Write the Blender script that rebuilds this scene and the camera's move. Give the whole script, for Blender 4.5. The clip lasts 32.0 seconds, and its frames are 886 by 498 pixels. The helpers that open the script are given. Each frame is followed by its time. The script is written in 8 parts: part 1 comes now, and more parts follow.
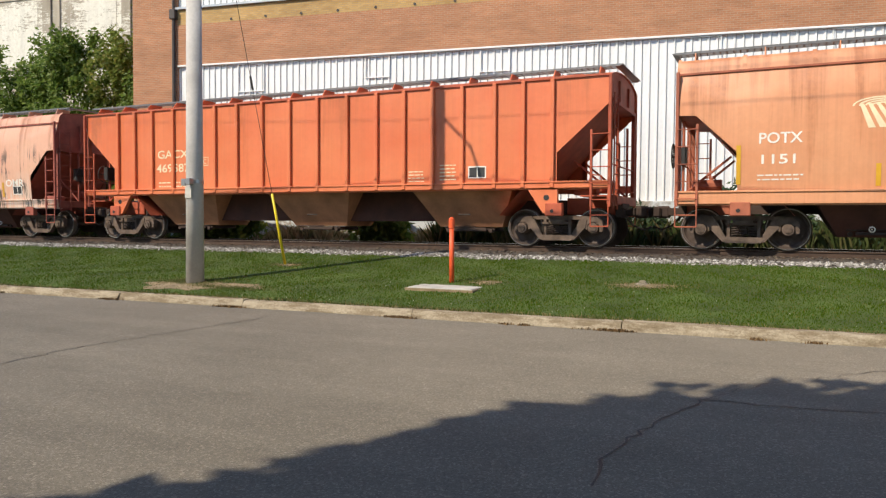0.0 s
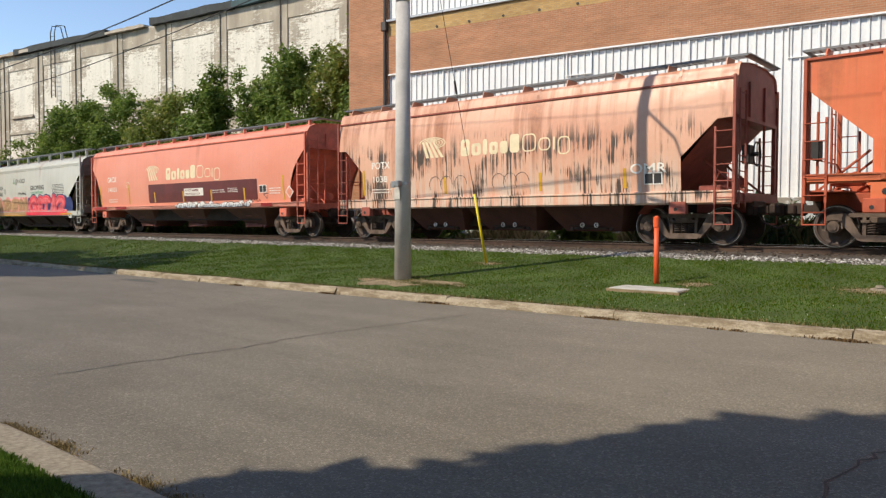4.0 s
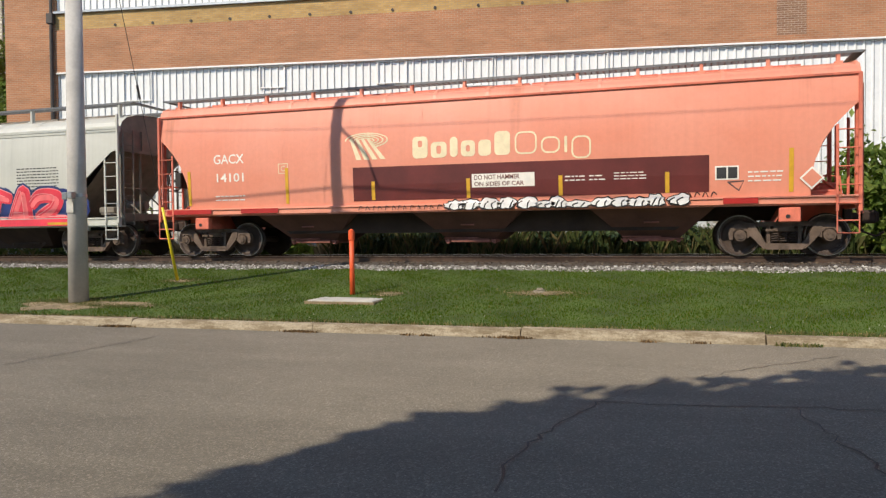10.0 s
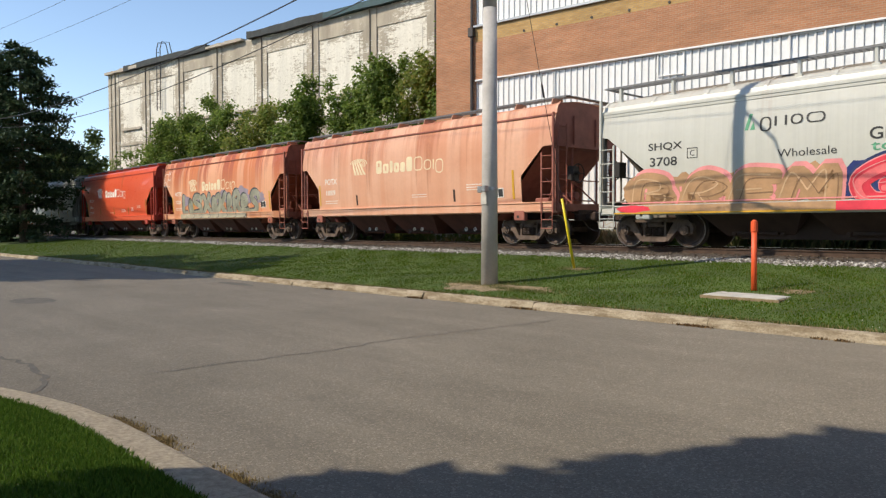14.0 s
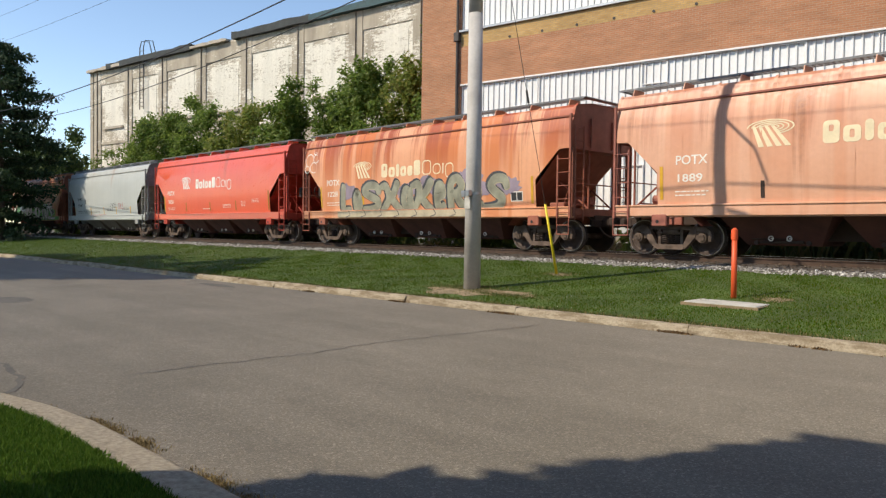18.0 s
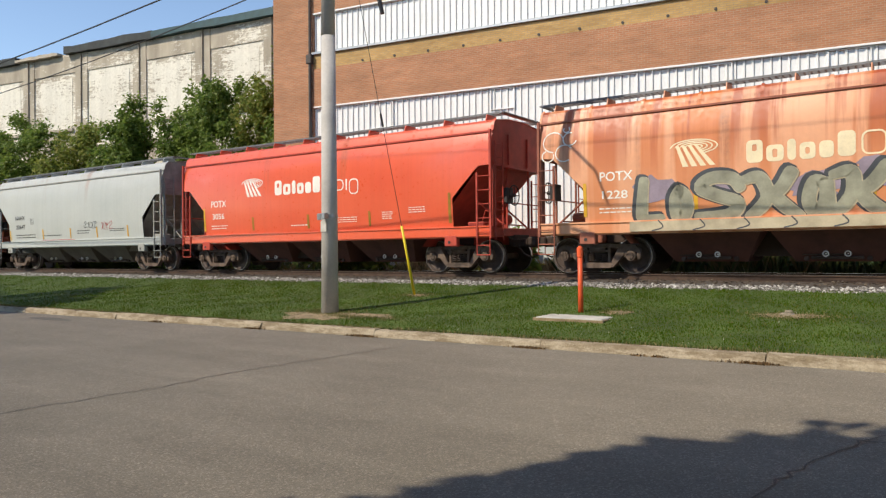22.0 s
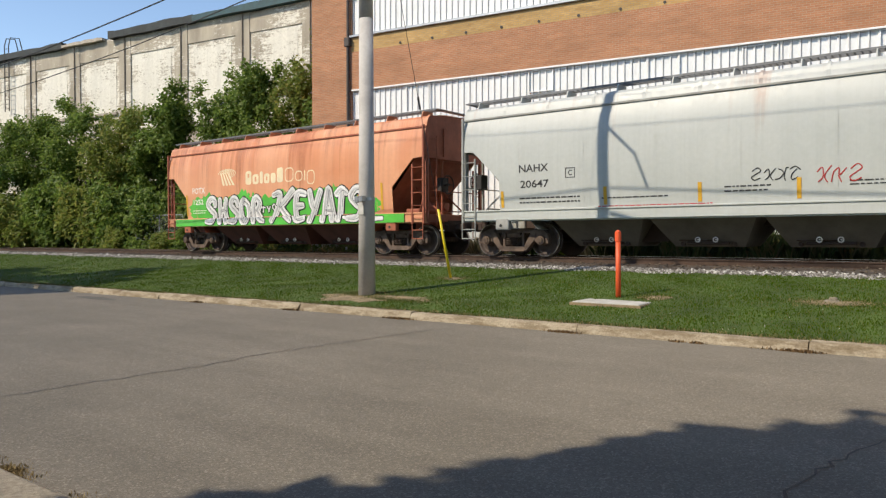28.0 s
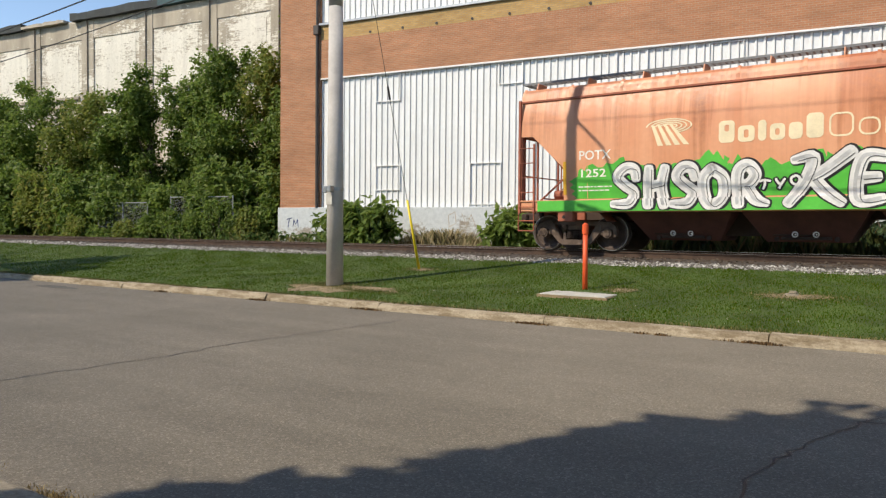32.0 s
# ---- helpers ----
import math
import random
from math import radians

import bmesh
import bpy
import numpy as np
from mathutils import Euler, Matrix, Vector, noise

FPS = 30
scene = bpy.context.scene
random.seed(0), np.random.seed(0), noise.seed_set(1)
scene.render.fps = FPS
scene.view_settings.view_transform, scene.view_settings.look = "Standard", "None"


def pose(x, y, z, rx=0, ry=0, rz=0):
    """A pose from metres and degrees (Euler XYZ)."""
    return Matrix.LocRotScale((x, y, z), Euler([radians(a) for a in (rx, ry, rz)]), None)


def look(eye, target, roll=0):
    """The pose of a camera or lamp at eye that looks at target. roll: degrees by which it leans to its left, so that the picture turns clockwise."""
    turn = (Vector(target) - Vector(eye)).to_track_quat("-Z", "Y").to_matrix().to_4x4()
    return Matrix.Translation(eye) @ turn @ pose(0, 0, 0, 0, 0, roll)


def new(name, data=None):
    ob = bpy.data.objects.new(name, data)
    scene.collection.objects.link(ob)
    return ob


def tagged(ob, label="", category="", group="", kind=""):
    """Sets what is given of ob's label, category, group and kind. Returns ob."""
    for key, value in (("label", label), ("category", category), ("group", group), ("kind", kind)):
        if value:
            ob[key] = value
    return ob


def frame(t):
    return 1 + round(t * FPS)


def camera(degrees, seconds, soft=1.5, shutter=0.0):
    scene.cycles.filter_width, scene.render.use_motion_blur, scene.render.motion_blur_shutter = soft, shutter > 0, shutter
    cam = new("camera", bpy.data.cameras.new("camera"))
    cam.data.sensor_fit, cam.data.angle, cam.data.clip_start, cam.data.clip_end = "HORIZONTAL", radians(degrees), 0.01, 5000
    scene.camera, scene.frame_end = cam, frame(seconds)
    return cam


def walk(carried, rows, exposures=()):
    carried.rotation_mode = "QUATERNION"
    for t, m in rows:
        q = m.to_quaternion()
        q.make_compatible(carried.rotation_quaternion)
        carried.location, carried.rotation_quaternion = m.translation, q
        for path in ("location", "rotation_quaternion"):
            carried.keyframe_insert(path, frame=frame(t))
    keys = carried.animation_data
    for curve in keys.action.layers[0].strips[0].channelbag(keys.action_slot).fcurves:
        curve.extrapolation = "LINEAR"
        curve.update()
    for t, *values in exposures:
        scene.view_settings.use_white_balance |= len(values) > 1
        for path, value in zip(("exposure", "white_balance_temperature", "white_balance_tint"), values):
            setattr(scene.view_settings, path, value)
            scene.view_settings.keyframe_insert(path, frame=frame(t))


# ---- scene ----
cam = camera(62.3, 32.0, 1.3)
PATH = [
    (0.0, pose(0, 0, 1.5, 87.82, -0.47, 24.98)),
    (0.5, pose(0, 0, 1.5, 87.35, 0.60, 28.75)),
    (1.0, pose(0, 0, 1.5, 87.22, -0.08, 36.05)),
    (1.5, pose(0, 0, 1.5, 87.47, -0.24, 38.29)),
    (2.0, pose(0, 0, 1.5, 87.42, 0.66, 40.58)),
    (2.5, pose(0, 0, 1.5, 87.51, -0.33, 40.29)),
    (4.5, pose(0, 0, 1.5, 87.78, 0.11, 40.82)),
    (5.0, pose(0, 0, 1.5, 87.78, 0.49, 41.66)),
    (5.5, pose(0, 0, 1.5, 88.01, 0.29, 42.27)),
    (6.0, pose(0, 0, 1.5, 88.20, 0.26, 42.81)),
    (6.5, pose(0, 0, 1.5, 88.42, 0.47, 42.63)),
    (7.0, pose(0, 0, 1.5, 88.72, 0.21, 31.69)),
    (7.5, pose(0, 0, 1.5, 88.70, 0.87, 23.64)),
    (8.0, pose(0, 0, 1.5, 88.44, 0.28, 23.33)),
    (8.5, pose(0, 0, 1.5, 88.18, 0.11, 24.31)),
    (9.0, pose(0, 0, 1.5, 88.28, 0.73, 20.95)),
    (9.5, pose(0, 0, 1.5, 88.46, 0.59, 18.47)),
    (10.0, pose(0, 0, 1.5, 88.70, 0.38, 17.18)),
    (10.5, pose(0, 0, 1.5, 88.37, 0.80, 27.55)),
    (11.0, pose(0, 0, 1.5, 88.10, 0.02, 41.72)),
    (11.5, pose(0, 0, 1.5, 88.23, -0.31, 45.21)),
    (12.0, pose(0, 0, 1.5, 88.28, -0.36, 45.43)),
    (12.5, pose(0, 0, 1.5, 88.24, -0.24, 45.59)),
    (13.0, pose(0, 0, 1.5, 88.18, -0.24, 46.58)),
    (13.5, pose(0, 0, 1.5, 88.05, -0.09, 47.14)),
    (14.0, pose(0, 0, 1.5, 88.06, 0.02, 47.30)),
    (14.5, pose(0, 0, 1.5, 88.11, 0.28, 47.81)),
    (15.0, pose(0, 0, 1.5, 88.15, 0.43, 48.27)),
    (15.5, pose(0, 0, 1.5, 88.26, 0.49, 48.71)),
    (17.5, pose(0, 0, 1.5, 88.21, -1.31, 47.33)),
    (18.0, pose(0, 0, 1.5, 88.38, -0.78, 46.00)),
    (18.5, pose(0, 0, 1.5, 88.36, -0.45, 45.69)),
    (19.0, pose(0, 0, 1.5, 88.50, 0.11, 44.35)),
    (19.5, pose(0, 0, 1.5, 88.77, 0.19, 43.66)),
    (20.0, pose(0, 0, 1.5, 88.78, 0.30, 43.55)),
    (20.5, pose(0, 0, 1.5, 89.15, 0.64, 43.14)),
    (21.0, pose(0, 0, 1.5, 89.43, 0.64, 42.12)),
    (21.5, pose(0, 0, 1.5, 89.75, 0.43, 38.36)),
    (22.0, pose(0, 0, 1.5, 90.15, 0.41, 34.88)),
    (22.5, pose(0, 0, 1.5, 90.47, 0.50, 32.07)),
    (23.0, pose(0, 0, 1.5, 90.53, 0.41, 32.96)),
    (23.5, pose(0, 0, 1.5, 90.25, 0.29, 36.84)),
    (24.0, pose(0, 0, 1.5, 89.87, 0.08, 39.08)),
    (24.5, pose(0, 0, 1.5, 89.54, -0.05, 40.51)),
    (25.0, pose(0, 0, 1.5, 89.25, -0.01, 40.85)),
    (25.5, pose(0, 0, 1.5, 89.02, 0.03, 41.33)),
    (27.5, pose(0, 0, 1.5, 88.95, -0.53, 38.49)),
    (28.0, pose(0, 0, 1.5, 88.86, 0.05, 37.73)),
    (28.5, pose(0, 0, 1.5, 88.60, 0.11, 37.20)),
    (29.0, pose(0, 0, 1.5, 88.52, 0.12, 36.88)),
    (29.5, pose(0, 0, 1.5, 88.48, 0.15, 36.51)),
    (30.0, pose(0, 0, 1.5, 88.37, 0.08, 36.24)),
    (30.5, pose(0, 0, 1.5, 88.28, 0.10, 35.92)),
    (31.0, pose(0, 0, 1.5, 88.11, 0.09, 35.53)),
    (31.5, pose(0, 0, 1.5, 88.11, -0.01, 35.28)),
    (32.0, pose(0, 0, 1.5, 88.18, -0.54, 35.29)),
]
walk(cam, PATH, [(0.0, 0.12), (1.0, 0.08), (2.0, 0.0), (22.3, 0.0), (23.0, -0.28), (24.0, -0.36), (25.5, -0.36), (27.5, 0.0), (32.0, 0.0)])

# ---- light ----
SUN_DIR = Vector((0.464, 0.886, -0.915)).normalized()
world = bpy.data.worlds.new("sky_world")
scene.world = world
world.use_nodes = True
wn = world.node_tree.nodes
sky = wn.new("ShaderNodeTexSky")
sky.sky_type = "NISHITA"
sky.sun_disc = False
sky.sun_elevation = radians(42.4)
sky.sun_rotation = math.atan2(-SUN_DIR.x, -SUN_DIR.y)
sky.air_density, sky.dust_density, sky.ozone_density = 1.0, 0.2, 0.4
sky.altitude = 1100.0
wn["Background"].inputs["Strength"].default_value = 0.195
world.node_tree.links.new(sky.outputs[0], wn["Background"].inputs["Color"])
sun = new("sun", bpy.data.lights.new("sun", "SUN"))
sun.data.energy, sun.data.angle, sun.data.color = 5.12, radians(0.55), (1.0, 0.88, 0.70)
sun.matrix_world = look((0, 0, 60), Vector((0, 0, 60)) + SUN_DIR)
scene.view_settings.exposure = 0.0

# ---- layout ----
GRADE = 0.0035
TRACK_Y, RAIL_Z = 18.5, 0.92
TURN = 8.4                      # the buildings stand turned to the track


def kerb_y(x):
    return 10.3 + 0.03 * x


def rail_z(x):
    return RAIL_Z + GRADE * x


def verge_z(x, y):
    k = kerb_y(x) + 0.15
    f = min(max((y - k) / (16.2 - k), 0.0), 1.0)
    return 0.12 + 0.54 * f + GRADE * x


# ---- materials ----
def mat(name, rough=0.6, metal=0.0, spec=0.5):
    m = bpy.data.materials.new(name)
    m.use_nodes = True
    b = m.node_tree.nodes["Principled BSDF"]
    b.inputs["Roughness"].default_value = rough
    b.inputs["Metallic"].default_value = metal
    b.inputs["Specular IOR Level"].default_value = spec
    return m, m.node_tree.nodes, m.node_tree.links, b


def coords(n, l, scale=(1, 1, 1), kind="Object"):
    tc, mp = n.new("ShaderNodeTexCoord"), n.new("ShaderNodeMapping")
    mp.inputs["Scale"].default_value = scale
    l.new(tc.outputs[kind], mp.inputs["Vector"])
    return mp.outputs["Vector"]


def noise_tex(n, l, vec, scale, detail=4, rough=0.6):
    t = n.new("ShaderNodeTexNoise")
    t.inputs["Scale"].default_value = scale
    t.inputs["Detail"].default_value = detail
    t.inputs["Roughness"].default_value = rough
    l.new(vec, t.inputs["Vector"])
    return t.outputs["Fac"]


def ramp(n, l, fac, stops):
    r = n.new("ShaderNodeValToRGB")
    e = r.color_ramp.elements
    while len(e) < len(stops):
        e.new(0.5)
    for k, (p, c) in enumerate(stops):
        e[k].position = p
        e[k].color = (c, c, c, 1) if isinstance(c, (int, float)) else (*c, 1)
    l.new(fac, r.inputs["Fac"])
    return r.outputs["Color"]


def mix(n, l, fac, a, b, mode="MIX"):
    m = n.new("ShaderNodeMix")
    m.data_type, m.blend_type = "RGBA", mode
    for sock, v in ((m.inputs[0], fac), (m.inputs[6], a), (m.inputs[7], b)):
        if isinstance(v, (int, float)):
            sock.default_value = v if sock == m.inputs[0] else (v, v, v, 1)
        elif isinstance(v, tuple):
            sock.default_value = (*v, 1)
        else:
            l.new(v, sock)
    return m.outputs[2]


def bump(n, l, b, height, strength=0.3, dist=0.01):
    k = n.new("ShaderNodeBump")
    k.inputs["Strength"].default_value = strength
    k.inputs["Distance"].default_value = dist
    l.new(height, k.inputs["Height"])
    l.new(k.outputs[0], b.inputs["Normal"])


def simple(name, col, rough=0.6, metal=0.0, vary=0.25, scale=3.0, bumpy=0.15, spec=0.5):
    """A plain stuff with two scales of variation and a little relief."""
    m, n, l, b = mat(name, rough, metal, spec)
    v = coords(n, l)
    f1 = noise_tex(n, l, v, scale, 5)
    f2 = noise_tex(n, l, v, scale * 14, 3)
    lo = tuple(c * (1 - vary) for c in col)
    hi = tuple(min(c * (1 + vary), 1) for c in col)
    c1 = ramp(n, l, f1, [(0.3, lo), (0.7, hi)])
    c2 = mix(n, l, 0.35, c1, ramp(n, l, f2, [(0.3, 0.75), (0.7, 1.0)]), "MULTIPLY")
    l.new(c2, b.inputs["Base Color"])
    if bumpy:
        bump(n, l, b, f2, bumpy, 0.01)
    return m


def island(name, stops, rough=0.7, spec=0.3, trans=0.0):
    """Colour varied piece by piece."""
    m, n, l, b = mat(name, rough, 0.0, spec)
    g = n.new("ShaderNodeNewGeometry")
    l.new(ramp(n, l, g.outputs["Random Per Island"], stops), b.inputs["Base Color"])
    if trans:
        t = n.new("ShaderNodeBsdfTranslucent")
        l.new(ramp(n, l, g.outputs["Random Per Island"], stops), t.inputs["Color"])
        s = n.new("ShaderNodeMixShader")
        s.inputs[0].default_value = trans
        l.new(b.outputs[0], s.inputs[1])
        l.new(t.outputs[0], s.inputs[2])
        l.new(s.outputs[0], n["Material Output"].inputs[0])
    return m


def asphalt_material():
    m, n, l, b = mat("asphalt", 0.85, 0, 0.3)
    v = coords(n, l)
    big = noise_tex(n, l, v, 0.35, 6)
    lanes = noise_tex(n, l, coords(n, l, (0.05, 0.9, 1)), 1.3, 3)
    fine = noise_tex(n, l, v, 85, 4, 0.8)
    vo = n.new("ShaderNodeTexVoronoi")
    vo.inputs["Scale"].default_value = 75
    l.new(v, vo.inputs["Vector"])
    c = ramp(n, l, big, [(0.3, (0.152, 0.134, 0.106)), (0.7, (0.196, 0.172, 0.137))])
    c = mix(n, l, 0.5, c, ramp(n, l, lanes, [(0.35, 0.8), (0.65, 1.05)]), "MULTIPLY")
    c = mix(n, l, 0.7, c, ramp(n, l, fine, [(0.32, 0.6), (0.5, 1.0), (0.68, 1.5)]), "MULTIPLY")
    blot = noise_tex(n, l, coords(n, l, (0.5, 1.0, 1)), 1.6, 7, 0.7)
    c = mix(n, l, 0.6, c, ramp(n, l, blot, [(0.32, 0.80), (0.55, 1.0), (0.75, 1.08)]), "MULTIPLY")
    c = mix(n, l, 0.4, c, ramp(n, l, vo.outputs["Color"], [(0.15, 0.55), (0.45, 0.95), (0.72, 1.1), (0.80, 2.1)]), "MULTIPLY")
    l.new(c, b.inputs["Base Color"])
    bump(n, l, b, fine, 0.3, 0.006)
    b.inputs["Diffuse Roughness"].default_value = 0.5
    return m


def brick_material(name, c1, c2, mortar, dark=0.35):
    m, n, l, b = mat(name, 0.85, 0, 0.25)
    v = coords(n, l)
    sep, com = n.new("ShaderNodeSeparateXYZ"), n.new("ShaderNodeCombineXYZ")
    l.new(v, sep.inputs[0])
    l.new(sep.outputs[0], com.inputs[0])
    l.new(sep.outputs[2], com.inputs[1])
    br = n.new("ShaderNodeTexBrick")
    br.inputs["Scale"].default_value = 1.0
    br.inputs["Brick Width"].default_value = 0.215
    br.inputs["Row Height"].default_value = 0.072
    br.inputs["Mortar Size"].default_value = 0.009
    br.inputs["Bias"].default_value = -0.2
    br.inputs["Color1"].default_value = (*c1, 1)
    br.inputs["Color2"].default_value = (*c2, 1)
    br.inputs["Mortar"].default_value = (*mortar, 1)
    l.new(com.outputs[0], br.inputs["Vector"])
    big = noise_tex(n, l, coords(n, l, (1, 1, 2.2)), 0.35, 6)
    mid = noise_tex(n, l, coords(n, l, (1.2, 1, 7)), 1.1, 4)
    c = mix(n, l, 0.6, br.outputs["Color"], ramp(n, l, big, [(0.3, 1 - dark), (0.65, 1.06)]), "MULTIPLY")
    c = mix(n, l, 0.6, c, ramp(n, l, mid, [(0.3, 0.75), (0.6, 1.08)]), "MULTIPLY")
    l.new(c, b.inputs["Base Color"])
    bump(n, l, b, br.outputs["Fac"], -0.5, 0.012)
    return m


def peeling_material(name, cover):
    """Brown-grey brick under white paint that has come off in flakes along the courses."""
    m, n, l, b = mat(name, 0.85, 0, 0.25)
    v = coords(n, l)
    a = noise_tex(n, l, coords(n, l, (1, 1, 1.3)), 0.42, 8, 0.68)
    f = noise_tex(n, l, v, 6, 5, 0.7)
    rows = noise_tex(n, l, coords(n, l, (1.6, 1.6, 11)), 1.3, 4, 0.7)
    conc = ramp(n, l, noise_tex(n, l, coords(n, l, (1, 1, .35)), 1.0, 6), [(0.3, (0.30, 0.262, 0.205)), (0.7, (0.49, 0.43, 0.34))])
    white = ramp(n, l, f, [(0.3, (0.66, 0.62, 0.53)), (0.7, (0.80, 0.765, 0.67))])
    mask = ramp(n, l, mix(n, l, 0.16, mix(n, l, 0.40, a, rows), f), [(0.465 - cover, 0.0), (0.515 - cover, 1.0)])
    c = mix(n, l, mask, conc, white)
    grime = noise_tex(n, l, coords(n, l, (2.2, 2.2, 0.12)), 1.0, 4, 0.6)
    l.new(mix(n, l, 0.45, c, ramp(n, l, grime, [(0.35, 0.78), (0.6, 1.02)]), "MULTIPLY"), b.inputs["Base Color"])
    bump(n, l, b, rows, 0.45, 0.03)
    return m


def kerb_material():
    """Buff concrete, grey-brown where dirt has settled, with pale scuffs and open pores."""
    m, n, l, b = mat("kerb_concrete", 0.92, 0, 0.2)
    v = coords(n, l)
    fine = noise_tex(n, l, v, 34, 5, 0.7)
    grain = ramp(n, l, fine, [(0.3, (0.27, 0.222, 0.155)), (0.55, (0.385, 0.325, 0.235)), (0.8, (0.47, 0.41, 0.31))])
    stain = ramp(n, l, noise_tex(n, l, coords(n, l, (1, 2.5, 4)), 1.9, 7, 0.7), [(0.42, (0.48, 0.43, 0.37)), (0.58, (1.0, 1.0, 1.0))])
    l.new(mix(n, l, 0.85, grain, stain, "MULTIPLY"), b.inputs["Base Color"])
    bump(n, l, b, fine, 0.8, 0.015)
    return m


def base_material():
    """Bluish-white paint over concrete, worn through in patches."""
    m, n, l, b = mat("painted_concrete", 0.9, 0, 0.25)
    v = coords(n, l)
    a = noise_tex(n, l, coords(n, l, (0.7, 1, 1.2)), 0.8, 7, 0.66)
    f = noise_tex(n, l, v, 7, 4, 0.7)
    bare = ramp(n, l, f, [(0.3, (0.25, 0.225, 0.19)), (0.7, (0.36, 0.325, 0.275))])
    paint = ramp(n, l, f, [(0.3, (0.45, 0.485, 0.50)), (0.7, (0.58, 0.61, 0.615))])
    mask = ramp(n, l, mix(n, l, 0.25, a, f), [(0.43, 0.0), (0.49, 1.0)])
    l.new(mix(n, l, mask, bare, paint), b.inputs["Base Color"])
    bump(n, l, b, f, 0.4, 0.01)
    return m


def paint_material(name, base, fade, rust=0.3, streak=0.3, grime=0.0, white=0.0, rough=0.42, bands=0.0, mottle=0.3, coat=0.0):
    """Old car paint: chalky fading, rust runs from the roof seams, black run marks, dust."""
    m, n, l, b = mat(name, rough, 0, 0.5)
    v = coords(n, l)
    big = noise_tex(n, l, coords(n, l, (0.35, 1, 0.6)), 1.0, 5)
    fine = noise_tex(n, l, v, 9, 5, 0.65)
    c = ramp(n, l, big, [(0.3, base), (0.72, fade)])
    c = mix(n, l, mottle, c, ramp(n, l, fine, [(0.3, 0.82), (0.7, 1.08)]), "MULTIPLY")
    # runs of rust, narrow in x and long in z
    run = noise_tex(n, l, coords(n, l, (1.15, 0.02, 0.05)), 1.0, 5, 0.7)
    run2 = noise_tex(n, l, coords(n, l, (1, 1, 0.3)), 1.4, 4)
    sep = n.new("ShaderNodeSeparateXYZ")
    l.new(v, sep.inputs[0])
    up = n.new("ShaderNodeMapRange")
    up.inputs[1].default_value, up.inputs[2].default_value = 1.6, 4.1
    up.inputs[3].default_value, up.inputs[4].default_value = 0.0, 0.17
    l.new(sep.outputs[2], up.inputs[0])
    add = n.new("ShaderNodeMath")
    add.operation = "ADD"
    l.new(run, add.inputs[0])
    l.new(up.outputs[0], add.inputs[1])
    k = 0.72 - 0.32 * rust
    mask = ramp(n, l, add.outputs[0], [(k, 0.0), (k + 0.10, 1.0)])
    mask = mix(n, l, 0.6, mask, ramp(n, l, run2, [(0.3, 0.25), (0.6, 1.0)]), "MULTIPLY")
    rustc = ramp(n, l, fine, [(0.3, (0.20, 0.055, 0.022)), (0.7, (0.42, 0.14, 0.04))])
    c = mix(n, l, mix(n, l, 1.0, mask, min(1.0, 0.35 + rust), "MULTIPLY"), c, rustc)
    if bands:
        # broad upright bands of rust washed down from the roof, darkest near the eave
        w = noise_tex(n, l, coords(n, l, (0.95, 0.02, 0.03)), 1.0, 3, 0.55)
        w2 = noise_tex(n, l, coords(n, l, (2.0, 0.02, 0.14)), 1.0, 4, 0.6)
        top = n.new("ShaderNodeMapRange")
        top.inputs[1].default_value, top.inputs[2].default_value = 2.3, 3.9
        l.new(sep.outputs[2], top.inputs[0])
        bm1 = mix(n, l, 1.0, ramp(n, l, w, [(0.47, 0.0), (0.52, 1.0)]), mix(n, l, top.outputs[0], (0.55, 0.55, 0.55), (1, 1, 1)), "MULTIPLY")
        c = mix(n, l, mix(n, l, 1.0, bm1, bands, "MULTIPLY"), c, (0.55, 0.150, 0.032))
        bm2 = mix(n, l, 1.0, ramp(n, l, w2, [(0.50, 0.0), (0.57, 1.0)]), top.outputs[0], "MULTIPLY")
        c = mix(n, l, mix(n, l, 1.0, bm2, bands, "MULTIPLY"), c, (0.36, 0.068, 0.018))
    if streak:
        s = noise_tex(n, l, coords(n, l, (5.5, 0.05, 0.12)), 1.0, 4, 0.75)
        c = mix(n, l, streak, c, ramp(n, l, s, [(0.35, 0.55), (0.55, 1.0)]), "MULTIPLY")
    if white:
        s = noise_tex(n, l, coords(n, l, (7.0, 0.05, 0.3)), 1.0, 5, 0.7)
        lo = n.new("ShaderNodeMapRange")
        lo.inputs[1].default_value, lo.inputs[2].default_value = 2.35, 1.45
        l.new(sep.outputs[2], lo.inputs[0])
        wm = mix(n, l, 1.0, ramp(n, l, s, [(0.44, 0.0), (0.54, 1.0)]), lo.outputs[0], "MULTIPLY")
        c = mix(n, l, mix(n, l, 1.0, wm, white, "MULTIPLY"), c, (0.62, 0.55, 0.47))
    if grime:
        s = noise_tex(n, l, coords(n, l, (16.0, 0.05, 0.55)), 1.0, 4, 0.7)
        h = noise_tex(n, l, coords(n, l, (0.9, 0.05, 0.75)), 1.3, 3, 0.5)
        a = n.new("ShaderNodeMath")
        a.operation = "MULTIPLY"
        l.new(s, a.inputs[0])
        l.new(h, a.inputs[1])
        low = n.new("ShaderNodeMapRange")
        low.inputs[1].default_value, low.inputs[2].default_value = 3.25, 2.7
        l.new(sep.outputs[2], low.inputs[0])
        gm = mix(n, l, 1.0, ramp(n, l, a.outputs[0], [(0.275, 0.0), (0.315, 1.0)]), low.outputs[0], "MULTIPLY")
